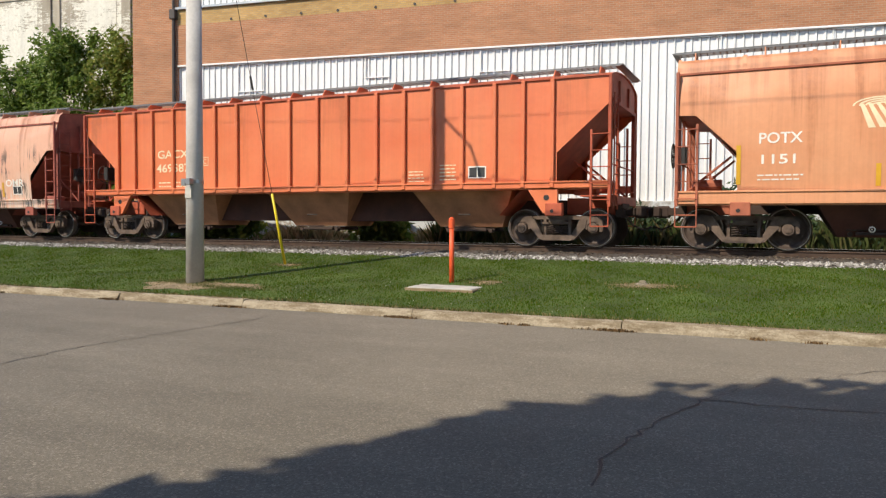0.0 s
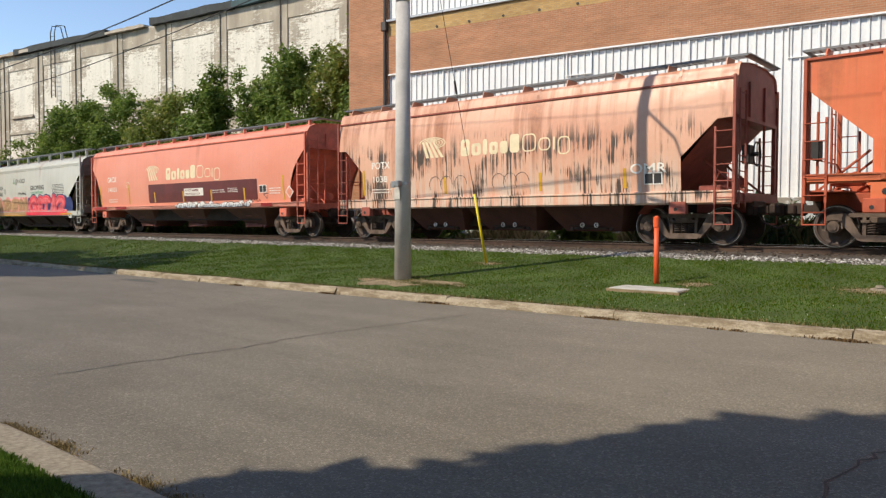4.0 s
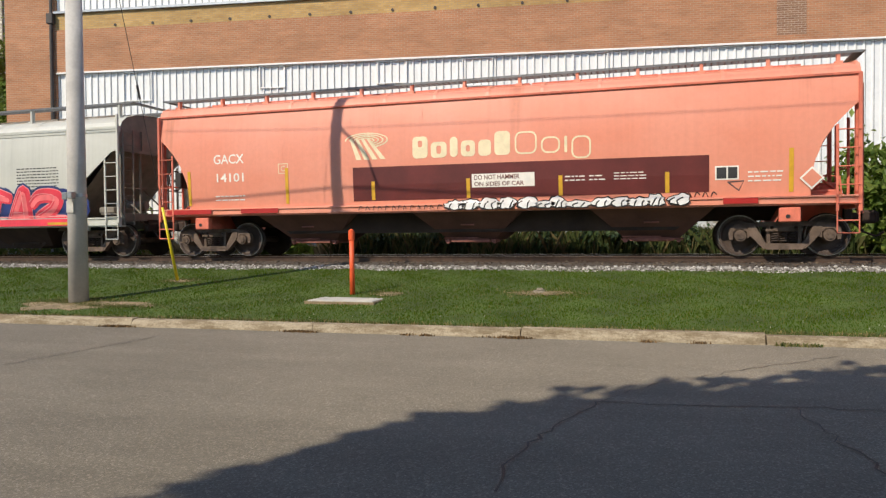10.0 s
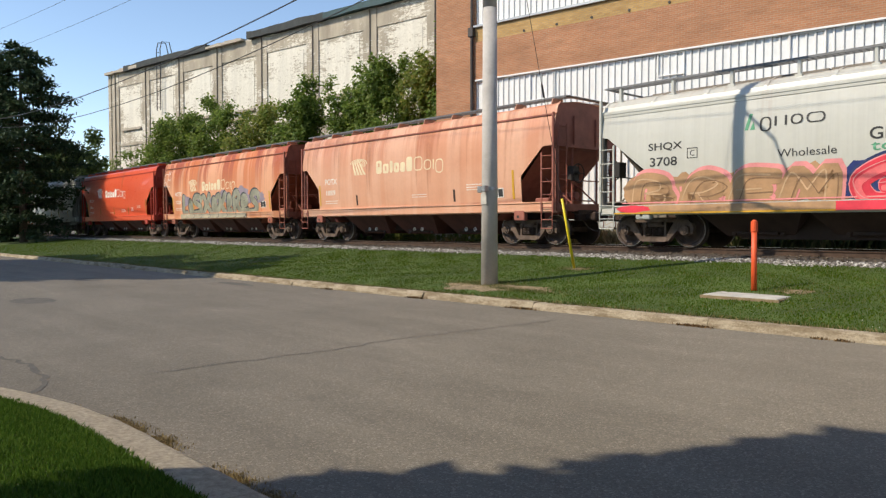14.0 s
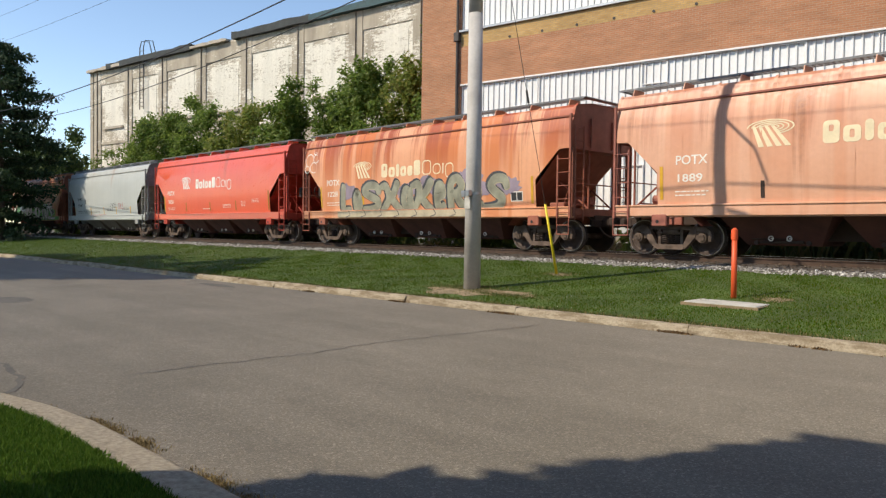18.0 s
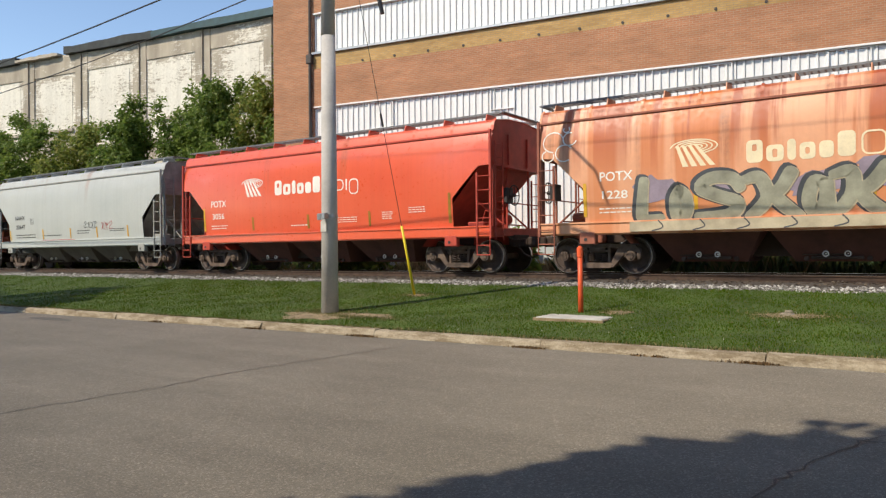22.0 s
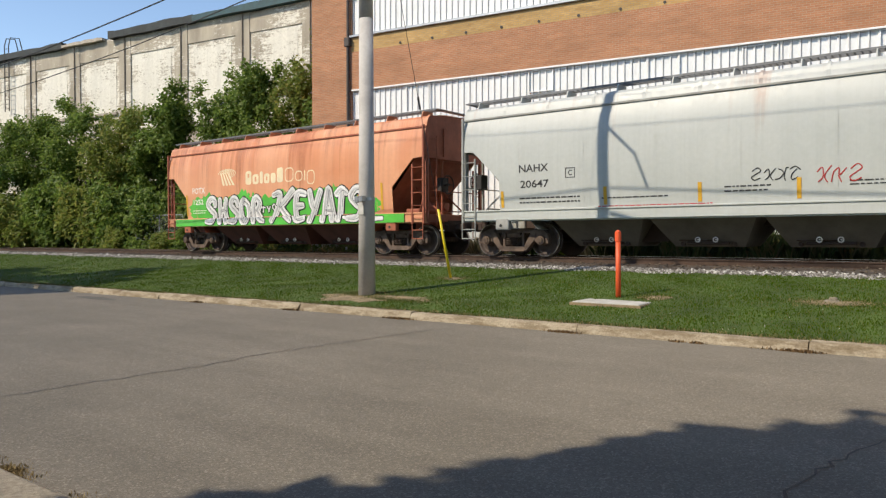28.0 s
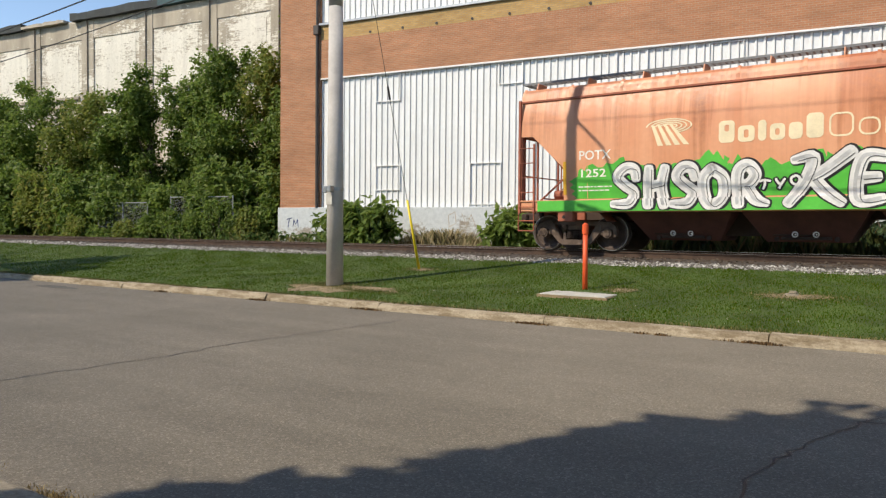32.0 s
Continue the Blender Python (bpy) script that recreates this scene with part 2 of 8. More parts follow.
        c = mix(n, l, mix(n, l, 1.0, gm, grime, "MULTIPLY"), c, (0.075, 0.055, 0.045))
    l.new(c, b.inputs["Base Color"])
    rg = ramp(n, l, fine, [(0.3, rough - 0.06), (0.7, rough + 0.16)])
    l.new(rg, b.inputs["Roughness"])
    bump(n, l, b, fine, 0.2 * mottle, 0.01)
    b.inputs["Coat Weight"].default_value, b.inputs["Coat Roughness"].default_value = coat, 0.17 - 0.08 * coat
    return m


M = {}
M["asphalt"] = asphalt_material()
M["tar"] = simple("tar_seal", (0.022, 0.021, 0.02), 0.6, 0, 0.3, 4, 0.3)
M["patch"] = simple("patched_asphalt", (0.095, 0.087, 0.075), 0.9, 0, 0.3, 6, 0.3)
M["kerb"] = kerb_material()
M["kerb_rough"] = simple("rough_kerb_concrete", (0.40, 0.34, 0.255), 0.95, 0, 0.3, 26, 1.0)
M["straw"] = island("dead_clippings", [(0.0, (0.16, 0.12, 0.06)), (0.6, (0.28, 0.21, 0.10)), (1.0, (0.40, 0.32, 0.17))], 0.9, 0.1)
M["lawn"] = island("lush_lawn_blade", [(0.0, (0.045, 0.098, 0.010)), (0.5, (0.072, 0.140, 0.015)), (1.0, (0.115, 0.185, 0.025))], 0.7, 0.2, 0.35)
M["soil"] = simple("verge_soil", (0.054, 0.088, 0.012), 0.95, 0, 0.4, 1.1, 0.3)
M["dry"] = simple("dry_earth", (0.24, 0.18, 0.105), 0.95, 0, 0.35, 4, 0.5)
M["dust"] = simple("trackside_earth", (0.085, 0.066, 0.045), 0.95, 0, 0.4, 2, 0.5)
M["bed"] = simple("ballast_bed", (0.07, 0.058, 0.048), 0.95, 0, 0.5, 9, 0.8)
M["stone"] = island("ballast_stone", [(0.0, (0.09, 0.08, 0.07)), (0.4, (0.20, 0.185, 0.165)), (0.8, (0.38, 0.36, 0.33)), (1.0, (0.58, 0.56, 0.52))], 0.85)
M["stone_dark"] = island("stained_stone", [(0.0, (0.04, 0.030, 0.024)), (0.6, (0.085, 0.064, 0.048)), (1.0, (0.15, 0.12, 0.09))], 0.9)
M["grass"] = island("grass_blade", [(0.0, (0.042, 0.088, 0.004)), (0.5, (0.062, 0.113, 0.006)), (0.88, (0.092, 0.130, 0.010)), (1.0, (0.18, 0.15, 0.05))], 0.9, 0.06, 0.3)
M["weed"] = island("weed_blade", [(0.0, (0.05, 0.085, 0.02)), (0.5, (0.12, 0.13, 0.04)), (1.0, (0.34, 0.27, 0.13))], 0.7, 0.2, 0.25)
# weed tones lowered to carry the train's shade in their colour
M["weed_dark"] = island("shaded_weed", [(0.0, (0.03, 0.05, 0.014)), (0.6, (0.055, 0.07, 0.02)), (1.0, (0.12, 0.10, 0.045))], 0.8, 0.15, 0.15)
M["weed_leaf"] = island("weed_leaf", [(0.0, (0.045, 0.085, 0.018)), (0.6, (0.08, 0.13, 0.03)), (1.0, (0.16, 0.17, 0.05))], 0.75, 0.2, 0.3)
M["dead"] = island("dead_leaf", [(0.0, (0.07, 0.045, 0.025)), (0.6, (0.15, 0.09, 0.045)), (1.0, (0.26, 0.17, 0.085))], 0.9, 0.1)
M["hay"] = island("dry_tall_grass", [(0.0, (0.10, 0.11, 0.035)), (0.4, (0.26, 0.21, 0.11)), (1.0, (0.46, 0.38, 0.22))], 0.8, 0.15, 0.25)
M["clover"] = simple("white_clover", (0.55, 0.55, 0.45), 0.8, 0, 0.1, 5, 0)
M["rail"] = simple("rail_rust", (0.075, 0.046, 0.032), 0.75, 0.3, 0.3, 5, 0.3)
M["rail_top"] = simple("rail_polish", (0.45, 0.42, 0.4), 0.3, 1.0, 0.15, 3, 0)
M["tie"] = simple("creosoted_wood", (0.07, 0.052, 0.038), 0.9, 0, 0.4, 5, 0.5)
M["brick"] = brick_material("red_brick", (0.45, 0.205, 0.105), (0.38, 0.165, 0.085), (0.40, 0.28, 0.19))
M["brick_y"] = brick_material("yellow_brick", (0.52, 0.335, 0.13), (0.43, 0.25, 0.085), (0.36, 0.27, 0.16), 0.45)
M["panel"] = simple("white_sheet_steel", (0.80, 0.80, 0.78), 0.45, 0, 0.05, 0.6, 0.02)
M["panel_flat"] = simple("dulled_sheet_steel", (0.77, 0.785, 0.785), 0.5, 0, 0.06, 0.8, 0.02)
M["panel_dark"] = simple("rib_shadow_grey", (0.27, 0.28, 0.285), 0.5, 0, 0.1, 1, 0)
M["fnd"] = base_material()
M["peel"] = peeling_material("whitewashed_brick", 0.04)
M["pil_peel"] = peeling_material("flaking_pilaster_paint", -0.065)
M["wall_peel"] = peeling_material("flaking_wall_paint", 0.0)
M["pil"] = simple("stained_concrete", (0.44, 0.385, 0.31), 0.9, 0, 0.35, 0.8, 0.4)
M["pipe"] = simple("dark_downpipe", (0.05, 0.04, 0.035), 0.6, 0, 0.3, 4, 0.1)
M["pipe_grey"] = simple("weathered_downpipe", (0.24, 0.205, 0.165), 0.8, 0.2, 0.3, 4, 0.1)
M["roofing"] = simple("bitumen_roofing", (0.035, 0.04, 0.04), 0.8, 0, 0.3, 2, 0.3)
M["roof_green"] = simple("green_flashing", (0.018, 0.06, 0.068), 0.6, 0, 0.3, 2, 0.1)
M["pole"] = simple("spun_concrete", (0.46, 0.435, 0.405), 0.75, 0, 0.2, 1.6, 0.25)
M["wood_pole"] = simple("weathered_pole_wood", (0.20, 0.165, 0.135), 0.9, 0, 0.3, 3, 0.4)
# steel grey lowered to carry the shade under the roof walk
M["grating"] = simple("shaded_grating", (0.17, 0.175, 0.18), 0.55, 0.5, 0.2, 5, 0.05)
M["galv"] = simple("galvanised_steel", (0.42, 0.43, 0.44), 0.4, 0.8, 0.15, 5, 0.05)
M["wire"] = simple("black_cable", (0.02, 0.02, 0.022), 0.6, 0, 0.1, 5, 0)
M["yellow"] = simple("yellow_plastic", (0.78, 0.60, 0.02), 0.45, 0, 0.12, 3, 0.03)
M["orange"] = simple("orange_plastic", (0.75, 0.10, 0.025), 0.5, 0, 0.15, 3, 0.03)
M["slab"] = simple("precast_slab", (0.46, 0.445, 0.40), 0.9, 0, 0.25, 3.5, 0.4)
M["bark"] = simple("bark", (0.10, 0.078, 0.055), 0.95, 0, 0.4, 6, 0.8)
M["leaf"] = island("broad_leaf", [(0.0, (0.095, 0.155, 0.026)), (0.5, (0.150, 0.225, 0.040)), (1.0, (0.235, 0.295, 0.066))], 0.55, 0.4, 0.5)
M["leaf_y"] = island("yellowing_leaf", [(0.0, (0.14, 0.20, 0.036)), (0.6, (0.22, 0.265, 0.055)), (1.0, (0.33, 0.31, 0.08))], 0.55, 0.4, 0.5)
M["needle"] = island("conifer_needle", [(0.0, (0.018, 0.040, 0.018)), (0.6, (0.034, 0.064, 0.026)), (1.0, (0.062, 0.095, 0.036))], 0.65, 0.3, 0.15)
# far trees' green darkened to put their shade into the colour
M["far_leaf"] = island("shaded_far_leaf", [(0.0, (0.045, 0.078, 0.022)), (0.6, (0.075, 0.115, 0.032)), (1.0, (0.12, 0.155, 0.05))], 0.6, 0.3, 0.3)
M["chain"] = simple("chain_link", (0.30, 0.31, 0.31), 0.55, 0.4, 0.2, 5, 0)
M["steel"] = simple("cast_steel", (0.125, 0.09, 0.07), 0.85, 0.0, 0.4, 5, 0.4, 0.3)
M["wheel"] = simple("wheel_steel", (0.075, 0.052, 0.042), 0.7, 0.2, 0.35, 4, 0.2)
M["tread"] = simple("wheel_tread", (0.36, 0.33, 0.30), 0.36, 1.0, 0.1, 4, 0)
# dark brown; also fills in the shade between and under the hoppers
M["under"] = simple("dark_underframe", (0.045, 0.027, 0.02), 0.85, 0, 0.35, 2, 0.3)
# red lowered to hold the shade beneath the car body
M["under_red"] = simple("shaded_red_underside", (0.085, 0.032, 0.023), 0.85, 0, 0.35, 1.5, 0.3)
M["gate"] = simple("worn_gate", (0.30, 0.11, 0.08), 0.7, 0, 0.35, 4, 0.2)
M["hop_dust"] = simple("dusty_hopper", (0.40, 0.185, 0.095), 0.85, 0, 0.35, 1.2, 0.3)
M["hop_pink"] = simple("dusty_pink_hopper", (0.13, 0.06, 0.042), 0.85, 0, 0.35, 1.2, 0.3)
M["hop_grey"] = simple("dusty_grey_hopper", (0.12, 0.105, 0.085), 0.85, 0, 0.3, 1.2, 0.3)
M["cap_stone"] = simple("weathered_cap", (0.26, 0.22, 0.16), 0.9, 0, 0.35, 9, 0.5)
M["black"] = simple("black_fittings", (0.022, 0.02, 0.02), 0.6, 0, 0.3, 5, 0.1)
M["cream"] = simple("cream_lettering", (0.78, 0.66, 0.44), 0.6, 0, 0.12, 3, 0)
M["white"] = simple("white_lettering", (0.80, 0.76, 0.70), 0.6, 0, 0.1, 3, 0)
M["ink"] = simple("black_lettering", (0.03, 0.03, 0.032), 0.6, 0, 0.2, 3, 0)
M["maroon"] = simple("maroon_panel", (0.115, 0.018, 0.016), 0.5, 0, 0.25, 1.2, 0)
M["ochre"] = simple("ochre_strip", (0.62, 0.34, 0.02), 0.6, 0, 0.15, 3, 0)
M["olive"] = simple("dulled_reflector", (0.30, 0.16, 0.015), 0.6, 0, 0.2, 3, 0)
M["red_stripe"] = simple("red_stripe", (0.40, 0.015, 0.012), 0.5, 0, 0.15, 3, 0)
M["g_green"] = simple("spray_green", (0.09, 0.46, 0.05), 0.45, 0, 0.2, 1.5, 0)
M["g_white"] = simple("spray_white", (0.74, 0.73, 0.72), 0.45, 0, 0.2, 2.2, 0)
M["g_black"] = simple("spray_black", (0.012, 0.012, 0.014), 0.45, 0, 0.2, 2, 0)
M["g_grey"] = simple("spray_grey_green", (0.29, 0.285, 0.215), 0.45, 0, 0.35, 2.0, 0)
M["g_violet"] = simple("spray_violet", (0.30, 0.24, 0.30), 0.5, 0, 0.25, 1.5, 0)
M["g_cream"] = simple("spray_cream", (0.46, 0.39, 0.27), 0.5, 0, 0.25, 2, 0)
M["g_red"] = simple("spray_red", (0.72, 0.045, 0.075), 0.45, 0, 0.2, 1.5, 0)
M["g_pink"] = simple("spray_pink", (0.80, 0.30, 0.30), 0.5, 0, 0.2, 1.5, 0)
M["g_tan"] = simple("spray_tan", (0.46, 0.27, 0.14), 0.5, 0, 0.3, 1.5, 0)
M["g_blue"] = simple("spray_blue", (0.02, 0.035, 0.16), 0.45, 0, 0.3, 2, 0)
M["g_mist"] = simple("spray_silver", (0.52, 0.52, 0.53), 0.4, 0.1, 0.3, 3, 0)
M["g_dark"] = simple("spray_charcoal", (0.055, 0.06, 0.07), 0.5, 0, 0.35, 2, 0)
M["g_sand"] = simple("spray_sand", (0.60, 0.40, 0.24), 0.5, 0, 0.2, 2, 0)
M["g_umber"] = simple("spray_umber", (0.26, 0.15, 0.08), 0.5, 0, 0.2, 2, 0)
M["g_navy"] = simple("spray_navy", (0.03, 0.045, 0.14), 0.45, 0, 0.4, 2, 0)
M["g_rose"] = simple("spray_rose", (0.82, 0.16, 0.17), 0.45, 0, 0.25, 2, 0)
M["g_teal"] = simple("green_lettering", (0.10, 0.33, 0.19), 0.5, 0, 0.15, 2, 0)
CAR_PAINT = {
    "A": paint_material("salmon_paint_a", (0.62, 0.245, 0.115), (0.70, 0.33, 0.175), 0.32, 0.18),
    "B": paint_material("orange_paint", (0.64, 0.140, 0.052), (0.72, 0.215, 0.088), 0.12, 0.12, bands=0.12),
    "C": paint_material("grimy_salmon_paint", (0.64, 0.315, 0.205), (0.72, 0.425, 0.30), 0.34, 0.12, 1.0, 0.65),
    "D": paint_material("pink_paint", (0.70, 0.238, 0.150), (0.74, 0.295, 0.205), 0.02, 0.08),
    "E": paint_material("light_grey_paint", (0.49, 0.49, 0.445), (0.57, 0.565, 0.515), 0.04, 0.14, 0, 0, 0.34, mottle=0.15, coat=0.15),
    "F": paint_material("dusty_salmon_paint", (0.63, 0.315, 0.195), (0.71, 0.405, 0.275), 0.30, 0.10, bands=0.3),
    "G": paint_material("rusty_salmon_paint", (0.66, 0.285, 0.145), (0.73, 0.37, 0.21), 0.30, 0.08, bands=1.0),
    "H": paint_material("fresh_red_paint", (0.69, 0.092, 0.036), (0.73, 0.118, 0.048), 0.08, 0.10, 0, 0, 0.30, mottle=0.1, coat=0.4),
    "I": paint_material("grey_paint", (0.415, 0.435, 0.42), (0.475, 0.49, 0.47), 0.02, 0.10),
    "J": paint_material("worn_salmon_paint", (0.63, 0.265, 0.13), (0.72, 0.36, 0.205), 0.30, 0.14, bands=0.25),
}
# darker than the sides; E and the end openings hold shade in this colour
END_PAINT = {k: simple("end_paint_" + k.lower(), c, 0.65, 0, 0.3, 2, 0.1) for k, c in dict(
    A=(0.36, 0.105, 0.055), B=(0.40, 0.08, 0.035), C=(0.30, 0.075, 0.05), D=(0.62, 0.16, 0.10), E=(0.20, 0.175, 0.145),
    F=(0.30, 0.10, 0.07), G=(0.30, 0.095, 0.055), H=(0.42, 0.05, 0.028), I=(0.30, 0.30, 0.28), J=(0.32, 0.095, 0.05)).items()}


# ---- building helpers ----
def mesh_of(bm, name, smooth=False):
    bmesh.ops.recalc_face_normals(bm, faces=bm.faces)
    me = bpy.data.meshes.new(name)
    bm.to_mesh(me)
    bm.free()
    if smooth:
        me.polygons.foreach_set("use_smooth", [True] * len(me.polygons))
    return me


def put_mesh(name, me, material, parent=None, label="", at=None):
    """An object on a mesh that others may share; the paint belongs to the object."""
    if not me.materials:
        me.materials.append(None)
    ob = new(name, me)
    ob.material_slots[0].link = "OBJECT"
    ob.material_slots[0].material = material
    if parent:
        ob.parent = parent
    if at is not None:
        ob.matrix_basis = at
    if label:
        tagged(ob, label)
    return ob


def part(name, bm, material, parent, label="", smooth=False, at=None):
    return put_mesh(name, mesh_of(bm, name, smooth), material, parent, label, at)


def thing(name, label, category, group="", at=None, kind=""):
    ob = new(name)
    ob.empty_display_size = 0.3
    if at is not None:
        ob.matrix_basis = at
    return tagged(ob, label, category, group, kind)


def box(bm, x0, x1, y0, y1, z0, z1, bev=0.0, m=None):
    mm = Matrix.LocRotScale(((x0 + x1) / 2, (y0 + y1) / 2, (z0 + z1) / 2), None, (abs(x1 - x0), abs(y1 - y0), abs(z1 - z0)))
    if m is not None:
        mm = m @ mm
    r = bmesh.ops.create_cube(bm, size=1, matrix=mm)
    if bev:
        es = {e for v in r["verts"] for e in v.link_edges}
        bmesh.ops.bevel(bm, geom=list(es), offset=bev, segments=1, affect="EDGES")


def rod(bm, p, q, r0, r1=None, seg=8, caps=True):
    p, q = Vector(p), Vector(q)
    d = q - p
    m = Matrix.Translation((p + q) / 2) @ d.to_track_quat("Z", "Y").to_matrix().to_4x4()
    bmesh.ops.create_cone(bm, cap_ends=caps, segments=seg, radius1=r0, radius2=r0 if r1 is None else r1, depth=d.length, matrix=m)


def pipe(bm, pts, r, seg=6):
    """One bent tube through the points."""
    pts = [Vector(p) for p in pts]
    prev = None
    for i, p in enumerate(pts):
        d = (pts[min(i + 1, len(pts) - 1)] - pts[max(i - 1, 0)]).normalized()
        q = d.to_track_quat("Z", "Y").to_matrix()
        if prev and (q @ Vector((1, 0, 0))).dot(last) < 0.5:
            e = last - d * last.dot(d)
            e.normalize()
            f = d.cross(e)
        else:
            e, f = q @ Vector((1, 0, 0)), q @ Vector((0, 1, 0))
        last = e
        row = [bm.verts.new(p + (e * math.cos(k / seg * math.tau) + f * math.sin(k / seg * math.tau)) * r) for k in range(seg)]
        if prev:
            for k in range(seg):
                bm.faces.new((prev[k], prev[(k + 1) % seg], row[(k + 1) % seg], row[k]))
        else:
            bm.faces.new(row[::-1])
        prev = row
    bm.faces.new(prev)


def prism(bm, pts, y0, y1):
    """A flat outline in x and z, drawn out from y0 to y1."""
    a = [bm.verts.new((x, y0, z)) for x, z in pts]
    b = [bm.verts.new((x, y1, z)) for x, z in pts]
    bm.faces.new(a)
    bm.faces.new(b[::-1])
    for i in range(len(pts)):
        j = (i + 1) % len(pts)
        bm.faces.new((a[i], b[i], b[j], a[j]))


def bar(bm, p, q, y0, y1, h):
    """A flat bar from p to q in x and z."""
    d = Vector((q[0] - p[0], q[1] - p[1])).normalized() * h / 2
    n = Vector((-d.y, d.x))
    prism(bm, [(p[0] + n.x, p[1] + n.y), (q[0] + n.x, q[1] + n.y), (q[0] - n.x, q[1] - n.y), (p[0] - n.x, p[1] - n.y)], y0, y1)


def sheet(name, xs, ys, zf, material, label, category, kind="structure"):
    """A grid over xs and ys at the height zf(x, y)."""
    vs = [(x, y, zf(x, y)) for x in xs for y in ys]
    k = len(ys)
    fs = [(i * k + j, (i + 1) * k + j, (i + 1) * k + j + 1, i * k + j + 1) for i in range(len(xs) - 1) for j in range(k - 1)]
    me = bpy.data.meshes.new(name)
    me.from_pydata(vs, [], fs)
    me.materials.append(material)
    return tagged(new(name, me), label, category, kind=kind)


def scatter(name, verts, faces, material, label, category, parent=None):
    me = bpy.data.meshes.new(name)
    me.from_pydata(verts, [], faces)
    me.materials.append(material)
    ob = new(name, me)
    if parent:
        ob.parent = parent
    return tagged(ob, label, category, kind="stuff")


# ---- ground, road, verge, track bed ----
RX = [-140, -100, -80, -60, -50, -40, -30, -25, -20, -15, -10, -5, 0, 5, 10, 20, 40, 70, 140, 320]
sheet("ground", [-2500, -140, 320, 2500], [-2500, -30, 45, 2500], lambda x, y: -0.75, M["dust"], "bare earth reaching to the horizon", "ground")


def near_kerb_y(x):
    if x > -5:
        return 1.92 + 0.01 * (x + 5)
    return 1.92 - 0.085 * (-5 - x) ** 1.9 if x > -9.4 else 1.92 - 0.085 * 4.4 ** 1.9 - (-9.4 - x) * 1.5


rd = bmesh.new()
for x0, x1 in zip(RX[:-1], RX[1:]):
    q = [rd.verts.new((x, y, GRADE * x)) for x, y in ((x0, -14), (x1, -14), (x1, kerb_y(x1) + 0.02), (x0, kerb_y(x0) + 0.02))]
    rd.faces.new(q)
bmesh.ops.remove_doubles(rd, verts=rd.verts, dist=0.001)
tagged(part("road", rd, M["asphalt"], None), "worn grey asphalt street with sealed cracks", "road", kind="structure")

VY = [0.0, 0.03, 0.12, 0.3, 0.5, 0.7, 0.85, 0.95, 1.0]
sheet("verge", RX, VY, lambda x, y: verge_z(x, kerb_y(x) + 0.15 + y * (16.25 - kerb_y(x) - 0.15)), M["soil"], "mown grass strip rising from the kerb to the railway", "verge")
vg = bpy.data.objects["verge"].data
for v in vg.vertices:
    v.co.y = kerb_y(v.co.x) + 0.15 + v.co.y * (16.25 - kerb_y(v.co.x) - 0.15)

BY = [16.0, 16.25, 17.1, 17.4, 19.6, 20.2, 21.0, 22.0]
BZ = [0.60, 0.66, 0.74, 0.765, 0.765, 0.70, 0.62, 0.60]
sheet("track_bed", RX, BY, lambda x, y: BZ[BY.index(y)] + GRADE * x, M["bed"], "stone ballast bed under the railway track", "track bed")
sheet("back_ground", RX, [21.9, 24, 30, 45], lambda x, y: 0.605 + GRADE * x, M["dust"], "weedy earth between track and buildings", "ground")


def near_side():
    """The grass on the near side behind its curved kerb."""
    xs = [-9.2 + 0.35 * k for k in range(100)]
    bm = bmesh.new()
    prev = None
    for x in xs:
        y = near_kerb_y(x) - 0.36
        row = [bm.verts.new((x, yy, 0.13 + GRADE * x + 0.02 * (y - yy))) for yy in (y, y - 0.5, y - 2, -13)]
        if prev:
            for k in range(3):
                bm.faces.new((prev[k], row[k], row[k + 1], prev[k + 1]))
        prev = row
    tagged(part("near_verge", bm, M["soil"], None), "shaded lawn behind the near kerb", "verge", kind="structure")


near_side()


